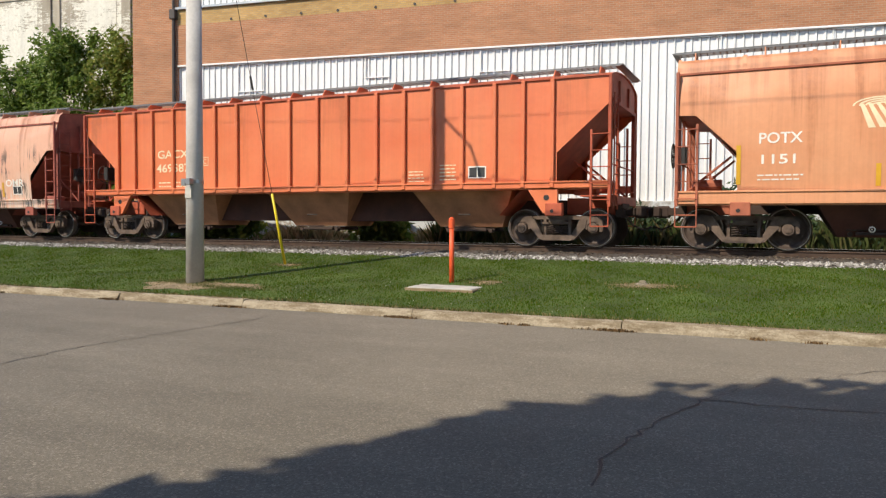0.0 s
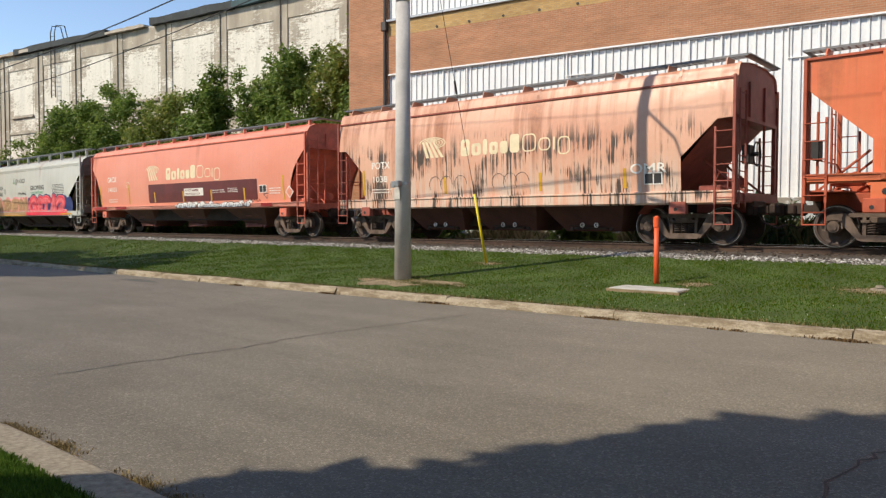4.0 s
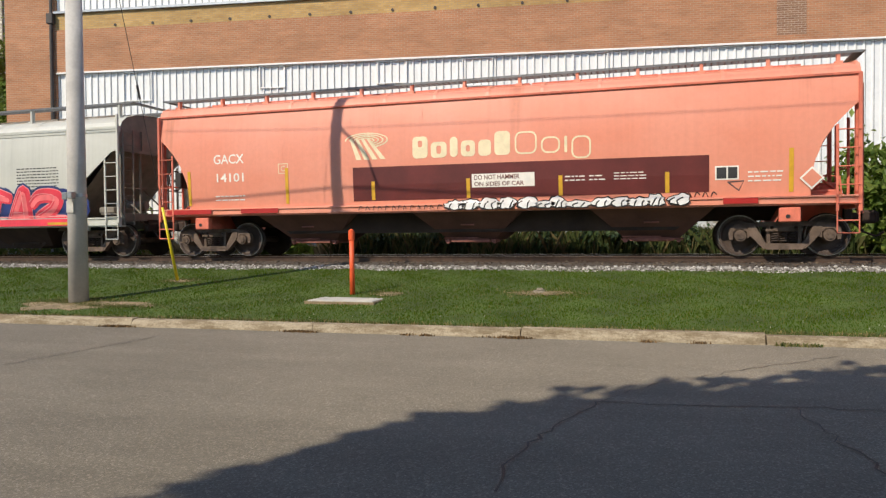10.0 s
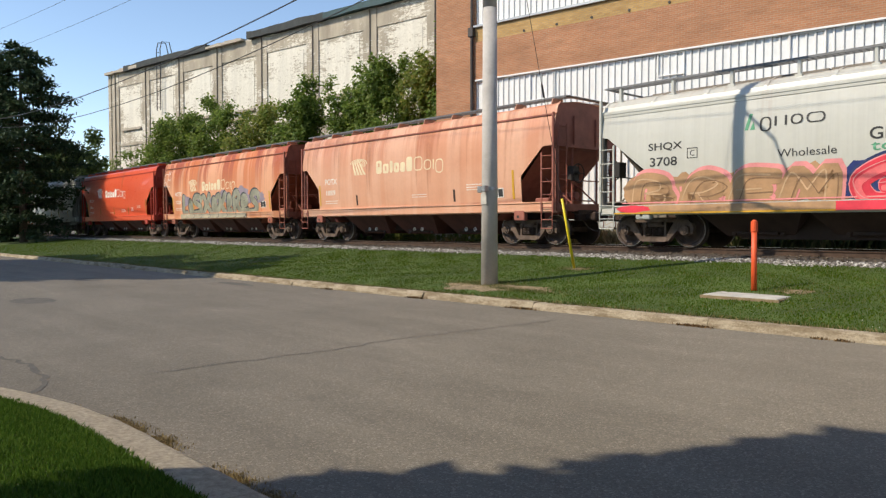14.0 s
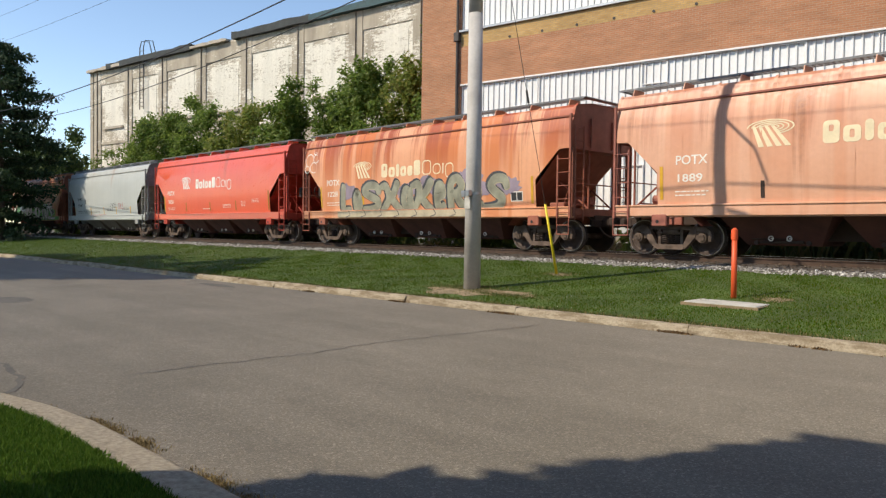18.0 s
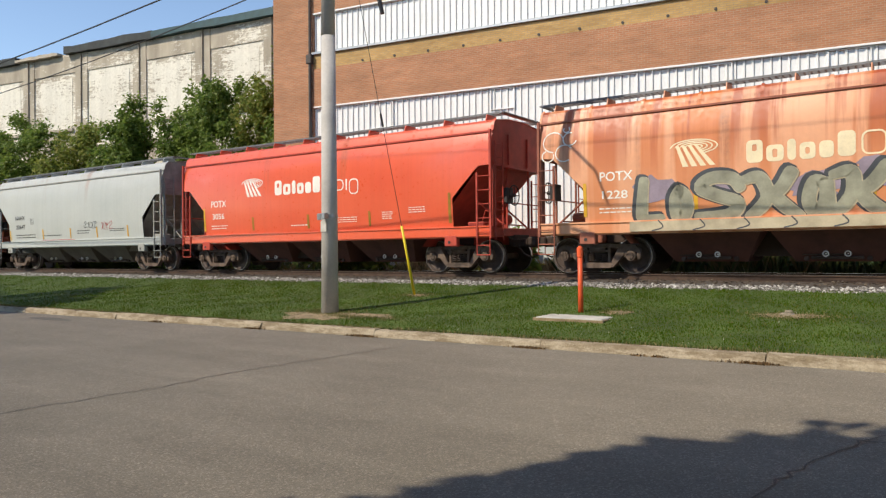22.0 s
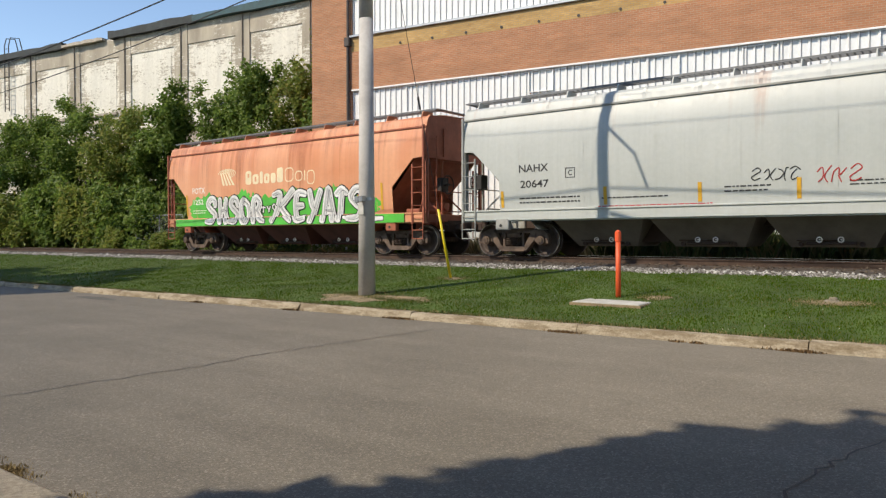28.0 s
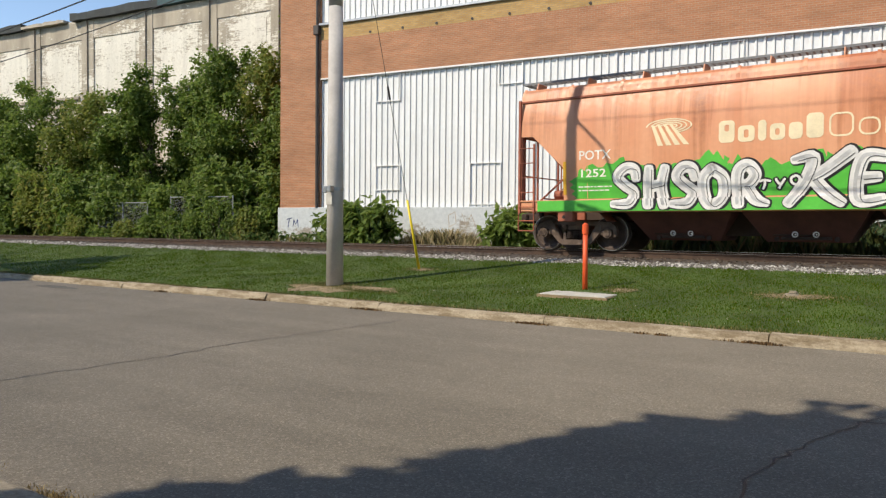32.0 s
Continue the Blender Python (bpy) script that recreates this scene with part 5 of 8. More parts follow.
# ---- markings on the car sides ----
def conform(bm, kind, lift):
    """Lays a flat marking in x and z on the curved near side."""
    zs = BUILDS[kind]["sill"]
    for z in (zs[1] + 0.011, zs[1] + 0.013, 1.4, 1.6, 1.8, 2.0, 2.2, 2.4, 2.6, 2.8, 3.0, 3.3):
        bmesh.ops.bisect_plane(bm, geom=bm.verts[:] + bm.edges[:] + bm.faces[:], plane_co=(0, 0, z), plane_no=(0, 0, 1))
    for v in bm.verts:
        y = side_y(kind, max(v.co.z, zs[1] + 0.02)) if v.co.z > zs[1] + 0.012 else 1.592
        v.co.y = -(y + lift + v.co.y)


def lettering(text, size, bold=0.0, space=1.0):
    cu = bpy.data.curves.new("lettering", "FONT")
    cu.body, cu.size, cu.offset, cu.space_character, cu.resolution_u = text, size, bold, space, 3
    ob = bpy.data.objects.new("lettering", cu)
    me = bpy.data.meshes.new_from_object(ob)
    bpy.data.objects.remove(ob)
    bpy.data.curves.remove(cu)
    return me


def words(car, kind, text, x0, x1, z0, z1, material, name="lettering", bold=0.012, lift=0.006, label=""):
    """Text stretched into the box x0..x1, z0..z1."""
    me = lettering(text, 1.0, bold)
    bm = bmesh.new()
    bm.from_mesh(me)
    bpy.data.meshes.remove(me)
    xs, ys = [v.co.x for v in bm.verts], [v.co.y for v in bm.verts]
    ax, bx, ay, by = min(xs), max(xs), min(ys), max(ys)
    for v in bm.verts:
        v.co = (x0 + (v.co.x - ax) / (bx - ax) * (x1 - x0), 0, z0 + (v.co.y - ay) / (by - ay) * (z1 - z0))
    conform(bm, kind, lift)
    return part(name, bm, material, car, label)


def shape(car, kind, polys, material, name, lift=0.006, label=""):
    bm = bmesh.new()
    for p in polys:
        bm.faces.new([bm.verts.new((x, 0, z)) for x, z in p])
    bmesh.ops.remove_doubles(bm, verts=bm.verts[:], dist=0.0001)
    bmesh.ops.triangulate(bm, faces=bm.faces[:])
    conform(bm, kind, lift)
    return part(name, bm, material, car, label)


def rect(x0, x1, z0, z1):
    return [(x0, z0), (x1, z0), (x1, z1), (x0, z1)]


def ring(cx, cz, rx, rz, t, a0=0.0, a1=1.0, n=18):
    out = []
    for k in range(n):
        a, b = (a0 + (a1 - a0) * k / n) * math.tau, (a0 + (a1 - a0) * (k + 1) / n) * math.tau
        out.append([(cx + rx * math.cos(a), cz + rz * math.sin(a)), (cx + rx * math.cos(b), cz + rz * math.sin(b)),
                    (cx + (rx - t) * math.cos(b), cz + (rz - t) * math.sin(b)), (cx + (rx - t) * math.cos(a), cz + (rz - t) * math.sin(a))])
    return out


def pill(x0, x1, z0, z1, r):
    """A rectangle with round corners, twenty points from the lower right on."""
    r = min(r, (x1 - x0) / 2, (z1 - z0) / 2)
    out = []
    for cx, cz, a in ((x1 - r, z0 + r, 0.75), (x1 - r, z1 - r, 0.0), (x0 + r, z1 - r, 0.25), (x0 + r, z0 + r, 0.5)):
        out += [(cx + r * math.cos((a + k / 16) * math.tau), cz + r * math.sin((a + k / 16) * math.tau)) for k in range(5)]
    return out


def band(out, inn):
    """The quads between two outlines of as many points."""
    n = len(out)
    return [[out[k], out[(k + 1) % n], inn[(k + 1) % n], inn[k]] for k in range(n)]


def brand(car, kind, material, x0=-3.25, z0=2.45, s=1.0, wide=1.12, tall=1.0):
    """The owner's device: fan stripes and arcs, then a row of plain bold and thin shapes."""
    polys = []
    for k in range(4):
        a = x0 + 0.04 + 0.14 * k * s
        b = x0 + (0.20 + 0.20 * k) * s
        polys.append([(a, z0 + 0.62 * s), (b, z0), (b + 0.13 * s, z0), (a + 0.075 * s, z0 + 0.62 * s)])
    for k in range(4):
        polys += ring(x0 + 0.45 * s, z0 + 0.57 * s, (0.54 - 0.11 * k) * s, (0.23 - 0.05 * k) * s, 0.035 * s, -0.18, 0.5)
    polys = [[(x, z0 + 0.06 * s + 0.78 * (z - z0)) for x, z in p] for p in polys]
    shape(car, kind, polys, material, "emblem", label="faded fan-shaped emblem of stripes and arcs")
    x, zb, h = x0 + 1.58 * s, z0 + 0.04 * s, 0.49 * s * tall
    # six bold shapes, solid or with a slot through them, then four thin open ones
    for w, hh, slot in ((0.30, 1.0, 0.3), (0.31, 0.72, 0.5), (0.15, 0.92, 0.0), (0.27, 0.72, 0.4), (0.24, 0.72, 0.0), (0.29, 1.06, 0.0)):
        w, k = w * s * wide, hh * h
        out = pill(x, x + w, zb, zb + k, 0.09 * s)
        if slot:
            c = zb + k * (0.5 if hh < 0.9 else 0.66)
            polys = band(out, pill(x + w * 0.36, x + w * 0.64, c - k * slot * 0.5, c + k * slot * 0.5, 0.035 * s))
        else:
            polys = [out]
        shape(car, kind, polys, material, "wordmark_block", label="plain bold shape of a worn mark")
        x += w + 0.062 * s * wide
    x += 0.03 * s
    for w, hh, dz in ((0.40, 1.0, 0.0), (0.34, 0.72, 0.0), (0.05, 0.72, 0.0), (0.34, 0.98, -0.28)):
        w, z, k, t = w * s * wide, zb + dz * h, hh * h, 0.036 * s
        out = pill(x, x + w, z, z + k, min(0.14 * s, w * 0.45))
        polys = band(out, pill(x + t, x + w - t, z + t, z + k - t, 0.11 * s)) if w > 0.2 * s else [out]
        shape(car, kind, polys, material, "wordmark_ring", label="plain thin open shape")
        x += w + 0.075 * s * wide


def small_print(car, kind, material, boxes, name="small_print", lift=0.006):
    """Writing too small to read: rows of short bars."""
    rnd = random.Random(len(boxes))
    polys = []
    for x0, x1, z0, z1, rows in boxes:
        hgt = (z1 - z0) / rows
        for r in range(rows):
            x = x0
            while x < x1 - 0.05:
                w = min(rnd.uniform(0.05, 0.17), x1 - x)
                polys.append(rect(x, x + w, z0 + r * hgt, z0 + r * hgt + hgt * 0.33))
                x += w + 0.03
    tagged(shape(car, kind, polys, material, name, lift), "rows of small stencilled bars", kind="stuff")


def stencil(car, kind, x, z, material=None):
    """A letter in a square."""
    ink = material or M["cream"]
    t = 0.018
    for q in ((-0.14, 0.14, 0.13 - t, 0.13), (-0.14, 0.14, -0.13, -0.13 + t), (-0.14, -0.14 + t, -0.13 + t, 0.13 - t), (0.14 - t, 0.14, -0.13 + t, 0.13 - t)):
        shape(car, kind, [rect(x + q[0], x + q[1], z + q[2], z + q[3])], ink, "stencil_edge")
    words(car, kind, "C", x - 0.06, x + 0.06, z - 0.07, z + 0.07, ink, "stencil_letter", 0.0)


def data_plate(car, kind, x, z):
    shape(car, kind, [rect(x - 0.24, x + 0.24, z - 0.15, z + 0.15)], M["white"], "data_plate", 0.006, "black stencil panel with white edge")
    shape(car, kind, [rect(x - 0.21, x - 0.01, z - 0.12, z + 0.12), rect(x + 0.02, x + 0.21, z - 0.12, z + 0.12)], M["ink"], "data_field", 0.010)


def strips(car, kind, xs, z0=1.4, z1=2.25, material=None):
    for x in xs:
        shape(car, kind, [rect(x - 0.045, x + 0.045, z0, z1)], material or M["ochre"], "side_strip", 0.009, "ochre vertical strip")


def blob(cx, cz, rx, rz, seed, rough=0.18, n=22, low=0.0):
    rnd = random.Random(seed)
    return [(cx + rx * math.cos(k / n * math.tau) * rnd.uniform(1 - rough, 1 + rough), max(low, cz + rz * math.sin(k / n * math.tau) * rnd.uniform(1 - rough, 1 + rough))) for k in range(n)]


def flow(pts, k=5):
    """A smooth line through the points."""
    out = []
    for i in range(len(pts) - 1):
        p0, p1, p2, p3 = pts[max(i - 1, 0)], pts[i], pts[i + 1], pts[min(i + 2, len(pts) - 1)]
        for j in range(k):
            t = j / k
            out.append(tuple(0.5 * (2 * b + (c - a) * t + (2 * a - 5 * b + 4 * c - d) * t * t + (3 * b - a - 3 * c + d) * t ** 3) for a, b, c, d in zip(p0, p1, p2, p3)))
    return out + [tuple(pts[-1])]


def stroke(pts, w):
    """A broad brush line with blunt rounded ends, as quads."""
    rows = []
    n = len(pts)
    for i, p in enumerate(pts):
        a, b = Vector(pts[max(i - 1, 0)]), Vector(pts[min(i + 1, n - 1)])
        d = (b - a).normalized() if (b - a).length > 1e-6 else Vector((1, 0))
        m = Vector((-d.y, d.x)) * w / 2
        p = Vector(p)
        if i == 0:
            rows.append((p - d * w * 0.4 + m * 0.45, p - d * w * 0.4 - m * 0.45))
        rows.append((p + m, p - m))
        if i == n - 1:
            rows.append((p + d * w * 0.4 + m * 0.45, p + d * w * 0.4 - m * 0.45))
    return [[tuple(r[0]), tuple(q[0]), tuple(q[1]), tuple(r[1])] for r, q in zip(rows[:-1], rows[1:])]


# lines of scribbled tags, each form in a unit square
FORMS = [
    [[(0.9, 1.0), (0.7, 0.95), (0.75, 0.35), (0.98, 0.0)], [(0.75, 0.4), (0.45, 0.75), (0.05, 0.9)], [(0.6, 0.5), (0.4, 0.2), (0.0, 0.1)]],
    [[(0.05, 0.75), (0.45, 1.0), (0.85, 0.75), (0.5, 0.5), (0.15, 0.25), (0.5, 0.0), (1.0, 0.15)]],
    [[(0.0, 0.7), (0.3, 0.95), (0.55, 0.4), (0.3, 0.1)], [(0.95, 1.0), (0.65, 0.45), (1.0, 0.05)]],
    [[(0.15, 0.1), (0.1, 0.7), (0.4, 0.95), (0.6, 0.5), (0.95, 0.9)], [(0.55, 0.45), (0.9, 0.05)]],
    [[(0.0, 0.8), (0.4, 1.0), (0.95, 0.75)], [(0.6, 0.8), (0.3, 0.4), (0.45, 0.0), (0.9, 0.2)]],
]

# fat painted letters, each in a unit square: strokes of points; a third number sets the breadth there
GLYPHS = {
    "S": [[(0.92, 0.72, 0.8), (0.78, 0.95), (0.38, 0.98), (0.14, 0.76), (0.42, 0.55), (0.80, 0.34), (0.62, 0.06), (0.0, 0.04, 0.5)]],
    "H": [[(0.16, 1.0, 0.8), (0.22, 0.5), (0.16, 0.0)], [(0.84, 1.0, 0.8), (0.78, 0.5), (0.84, 0.0)], [(0.2, 0.48), (0.8, 0.56)]],
    "O": [[(0.5, 1.0), (0.12, 0.75), (0.14, 0.25), (0.5, 0.0), (0.86, 0.25), (0.88, 0.75), (0.5, 1.0)]],
    "D": [[(0.18, 0.0), (0.3, 0.9), (0.66, 0.86), (0.9, 0.4), (0.6, 0.02), (0.1, 0.06)]],
    "R": [[(0.16, 0.0), (0.2, 0.8), (0.5, 1.02), (0.86, 0.78), (0.66, 0.52), (0.34, 0.48)], [(0.52, 0.48), (0.8, 0.12), (1.2, 0.0, 0.4)]],
    "K": [[(-0.12, 0.9, 0.5), (0.24, 0.94), (0.3, 0.45), (0.0, 0.0, 0.8)], [(0.92, 1.02, 1.1), (0.62, 0.66), (0.36, 0.48)], [(0.44, 0.5), (0.72, 0.22), (1.04, 0.0, 0.7)]],
    "E": [[(0.9, 0.92, 0.8), (0.3, 0.94), (0.16, 0.5), (0.3, 0.05), (0.95, 0.08, 0.7)], [(0.25, 0.5), (0.76, 0.52, 0.7)]],
    "e": [[(0.2, 0.38), (0.78, 0.46), (0.66, 0.74), (0.3, 0.72), (0.16, 0.3), (0.45, 0.0), (0.92, 0.1, 0.6)]],
    "o": [[(0.5, 0.72), (0.16, 0.5), (0.2, 0.12), (0.55, 0.0), (0.86, 0.25), (0.8, 0.58), (0.5, 0.72)]],
    "a": [[(0.82, 0.62, 0.8), (0.4, 0.7), (0.14, 0.3), (0.4, 0.02), (0.76, 0.26), (0.84, 0.66)], [(0.84, 0.6), (0.9, 0.0, 0.8)]],
    "Y": [[(0.08, 1.0, 0.9), (0.3, 0.55), (0.5, 0.45)], [(0.95, 1.0, 0.9), (0.6, 0.45), (0.4, 0.0)]],
    "T": [[(0.0, 0.86, 0.8), (0.45, 1.0), (1.0, 0.88, 0.7)], [(0.52, 0.95), (0.5, 0.4), (0.3, 0.0)]],
    "L": [[(0.22, 1.0, 0.8), (0.2, 0.4), (0.3, 0.05), (0.9, 0.06, 0.6)]],
    "M": [[(0.08, 0.0), (0.18, 0.9), (0.5, 0.4)], [(0.5, 0.4), (0.8, 0.95), (0.96, 0.0)]],
    "G": [[(0.88, 0.86, 0.7), (0.5, 1.0), (0.14, 0.6), (0.3, 0.08), (0.8, 0.1), (0.86, 0.45), (0.55, 0.46, 0.6)]],
    "A": [[(0.05, 0.0), (0.42, 0.98), (0.6, 0.98), (0.96, 0.0)], [(0.25, 0.34), (0.78, 0.34)]],
    "Z": [[(0.02, 0.72, 0.7), (0.3, 1.0), (0.88, 0.94), (0.7, 0.55), (0.16, 0.1), (1.05, 0.06, 0.6)]],
    "B": [[(0.15, 0.0), (0.18, 0.95), (0.7, 0.92), (0.72, 0.62), (0.35, 0.5), (0.85, 0.42), (0.8, 0.05), (0.12, 0.02)]],
}


def fat(pts, w):
    """A brush line whose breadth changes along it, with blunt ends, as quads."""
    line = flow([(p[0], p[1], p[2] if len(p) > 2 else 1.0) for p in pts], 6)
    rows, n = [], len(line)
    for i, p in enumerate(line):
        a, b = Vector(line[max(i - 1, 0)][:2]), Vector(line[min(i + 1, n - 1)][:2])
        d = (b - a).normalized() if (b - a).length > 1e-6 else Vector((1, 0))
        k = w * (p[2] - 1.0) * 0.6 + w if w > 0.1 else w
        m, c = Vector((-d.y, d.x)) * k / 2, Vector(p[:2])
        if i == 0:
            rows.append((c - d * k * 0.42 + m * 0.4, c - d * k * 0.42 - m * 0.4))
            rows.append((c - d * k * 0.28 + m * 0.85, c - d * k * 0.28 - m * 0.85))
        rows.append((c + m, c - m))
        if i == n - 1:
            rows.append((c + d * k * 0.28 + m * 0.85, c + d * k * 0.28 - m * 0.85))
            rows.append((c + d * k * 0.42 + m * 0.4, c + d * k * 0.42 - m * 0.4))
    return [[tuple(r[0]), tuple(q[0]), tuple(q[1]), tuple(r[1])] for r, q in zip(rows[:-1], rows[1:])]


def graffiti(car, kind, text, x0, x1, z0, z1, layers, seed=1, slant=0.1, widths=None, low=1.02, label=""):
    """Fat painted letters side by side, in layers of (name, material, breadth, lift, shift in x and z)."""
    rnd = random.Random(seed)
    widths = widths or [1.0] * len(text)
    unit = (x1 - x0) / sum(widths)
    jit = [[rnd.uniform(-1, 1) for _ in range(3)] for _ in text]
    for name, material, w, lift, ox, oz in layers:
        x = x0
        for g, ch in enumerate(text):
            cw, j = unit * widths[g], jit[g]
            bm = bmesh.new()
            top = z1 + (z1 - z0) * 0.06 * j[1]
            for i, line in enumerate(GLYPHS[ch]):
                pts = []
                for p in line:
                    u, v = p[0], p[1]
                    px = x + 0.07 + (cw - 0.10) * (0.02 + 0.96 * u + (slant + 0.13 * j[1]) * (v - 0.5) + 0.06 * j[0] + 0.05 * math.sin(5 * v + 3 * j[2]))
                    pz = z0 + 0.10 + (top - z0 - 0.2) * v + 0.04 * j[2]
                    pts.append((px + ox, pz + oz) + tuple(p[2:]))
                y = 0.0004 * (i + 3 * (g % 2))
                for q in fat(pts, w):
                    bm.faces.new([bm.verts.new((a, y, max(b, low))) for a, b in q])
            bmesh.ops.remove_doubles(bm, verts=bm.verts[:], dist=0.0001)
            bmesh.ops.dissolve_degenerate(bm, edges=bm.edges[:], dist=0.0002)
            conform(bm, kind, lift)
            part(name, bm, material, car, label)
            x += cw


def spray(car, kind, forms, x0, x1, z0, z1, layers, seed=1, slant=0.12, label=""):
    """Spray-painted forms side by side, in layers of (name, material, breadth, lift, shift in x and z)."""
    rnd = random.Random(seed)
    cell = (x1 - x0) / len(forms)
    jit = [[rnd.uniform(-1, 1) for _ in range(4)] for _ in forms]
    for name, material, w, lift, ox, oz in layers:
        for g, f in enumerate(forms):
            bm = bmesh.new()
            j = jit[g]
            for i, line in enumerate(FORMS[f]):
                pts = []
                for u, v in line:
                    x = x0 + cell * (g + 0.1 + 0.84 * u + 0.06 * j[0] + slant * (v - 0.5))
                    z = z0 + (z1 - z0) * (0.14 + 0.74 * v * (1 + 0.14 * j[1]) + 0.05 * j[2] + 0.05 * math.sin(x * 2.3 + seed))
                    pts.append((x + ox, z + oz))
                y = 0.0004 * (i + 3 * (g % 2))
                for q in stroke(flow(pts), w):
                    bm.faces.new([bm.verts.new((x, y, max(z, BUILDS[kind]["sill"][1] + 0.015 if z0 > 1.2 else z0))) for x, z in q])
            bmesh.ops.remove_doubles(bm, verts=bm.verts[:], dist=0.0001)
            for z in (1.4, 1.6, 1.8, 2.0, 2.2):
                bmesh.ops.bisect_plane(bm, geom=bm.verts[:] + bm.edges[:] + bm.faces[:], plane_co=(0, 0, z), plane_no=(0, 0, 1))
            zs = BUILDS[kind]["sill"][1]
            for v in bm.verts:
                y = side_y(kind, max(v.co.z, zs + 0.02)) if v.co.z > zs + 0.012 else 1.592
                v.co.y = -(y + lift + v.co.y)
            part(name, bm, material, car, label)


def dress_potash(key, kind, marks, number, ink):
    car = CARS[key]
    words(car, kind, marks, -5.05, -4.22, 2.27, 2.50, ink, "reporting_mark")
    words(car, kind, number, -5.0, -4.35, 1.84, 2.04, ink, "car_number")
    small_print(car, kind, ink, [(-5.08, -4.2, 1.50, 1.68, 2)])
    strips(car, kind, (-5.45,), 1.42, 2.25)


def build_train():
    c = hopper_car("A", "round", 13.5, "rust-streaked salmon covered hopper car", -1)
    dress_potash("A", "round", "POTX", "1151", M["white"])
    brand(c, "round", M["cream"])
    strips(c, "round", (-2.85, 2.9), 1.35, 1.8)
    c = hopper_car("B", "ribbed", 17.25, "faded orange ribbed covered hopper car", -1)
    words(c, "ribbed", "GACX", -5.45, -4.2, 2.5, 2.75, M["cream"], "reporting_mark", lift=0.088 * 0 + 0.006)
    words(c, "ribbed", "469587", -5.5, -4.15, 2.07, 2.33, M["cream"], "car_number")
    small_print(c, "ribbed", M["cream"], [(-5.4, -4.9, 1.62, 1.85, 2), (-4.7, -4.2, 1.62, 1.85, 2), (3.35, 3.8, 1.62, 1.95, 4), (4.25, 4.7, 1.65, 2.1, 5)])
    data_plate(c, "ribbed", 5.28, 1.83)
    stencil(c, "ribbed", -3.55, 2.37)
    for s in (-1, 1):
        g = bmesh.new()
        prism(g, [(s * 6.6, 1.40), (s * 7.35, 1.40), (s * 7.35, 0.80), (s * 7.0, 0.80)], -1.52, -1.40)
        gp = part("gusset", g, CAR_PAINT["B"], c, "orange gusset plate with a round hole")
        g = bmesh.new()
        rod(g, (s * 7.08, -1.526, 1.18), (s * 7.08, -1.50, 1.18), 0.07, seg=12)
        part("gusset_hole", g, M["black"], gp)
    c = hopper_car("C", "round", 13.45, "salmon covered hopper car with black run marks", 1)
    dress_potash("C", "round", "POTX", "1038", M["white"])
    brand(c, "round", M["cream"], -2.85, 2.45)
    strips(c, "round", (-1.9, 1.5, 4.0), 1.4, 1.9)
    data_plate(c, "round", 4.75, 1.62)
    words(c, "round", "OMR", 4.15, 5.1, 1.75, 2.0, M["white"], "chalk_mark")
    for k, x in enumerate((-2.3, -1.85, -1.3, 0.1, 0.5, 0.9)):
        shape(c, "round", ring(x, 1.68, 0.24, 0.26, 0.014, 0.0, 0.6), M["ink"], "spray_loop", 0.008)
    c = hopper_car("D", "long", 17.15, "clean pink covered hopper car with maroon panel", -1)
    words(c, "long", "GACX", -6.82, -5.9, 2.47, 2.72, M["white"], "reporting_mark")
    words(c, "long", "14101", -6.74, -5.92, 1.99, 2.22, M["white"], "car_number")
    small_print(c, "long", M["white"], [(-6.8, -5.9, 1.5, 1.7, 2), (6.4, 7.1, 1.62, 1.9, 3)])
    brand(c, "long", M["cream"], -2.9, 2.36, 1.08, 1.2, 1.0)
    stencil(c, "long", -4.75, 2.29)
    shape(c, "long", [[(-2.79, 1.40), (5.62, 1.42), (5.62, 2.22), (-2.79, 2.24)]], M["maroon"], "side_panel", 0.007, "dark maroon painted panel")
    shape(c, "long", [rect(0.29, 1.80, 1.66, 1.98)], M["white"], "notice", 0.010, "white notice about hammering")
    words(c, "long", "DO NOT HAMMER", 0.35, 1.45, 1.84, 1.95, M["maroon"], "notice_text", 0.012, 0.013)
    words(c, "long", "ON SIDES OF CAR", 0.35, 1.55, 1.69, 1.79, M["maroon"], "notice_text", 0.012, 0.013)
    small_print(c, "long", M["white"], [(2.5, 2.95, 1.75, 1.92, 2), (3.05, 3.4, 1.75, 1.92, 2), (3.6, 4.3, 1.75, 1.95, 3)], "panel_print", 0.009)
    data_plate(c, "long", 5.98, 1.82)
    strips(c, "long", (-2.25, 0.2, 2.4, 4.75), 1.42, 1.88)
    strips(c, "long", (-7.6, -4.65, 7.25), 1.38, 2.3)
    for a, b in ((-8.3, -6.9), (-6.0, -4.9), (5.9, 6.6)):
        shape(c, "long", [rect(a, b, 1.15, 1.27)], M["red_stripe"], "sill_stripe", 0.005, "dark red sill stripe")
    shape(c, "long", [[(7.64, 1.42), (7.88, 1.66), (7.64, 1.9), (7.40, 1.66)]], M["white"], "placard", 0.03, "diamond hazard placard")
    shape(c, "long", [[(7.64, 1.47), (7.83, 1.66), (7.64, 1.85), (7.45, 1.66)]], CAR_PAINT["D"], "placard_field", 0.034)
    rnd = random.Random(6)
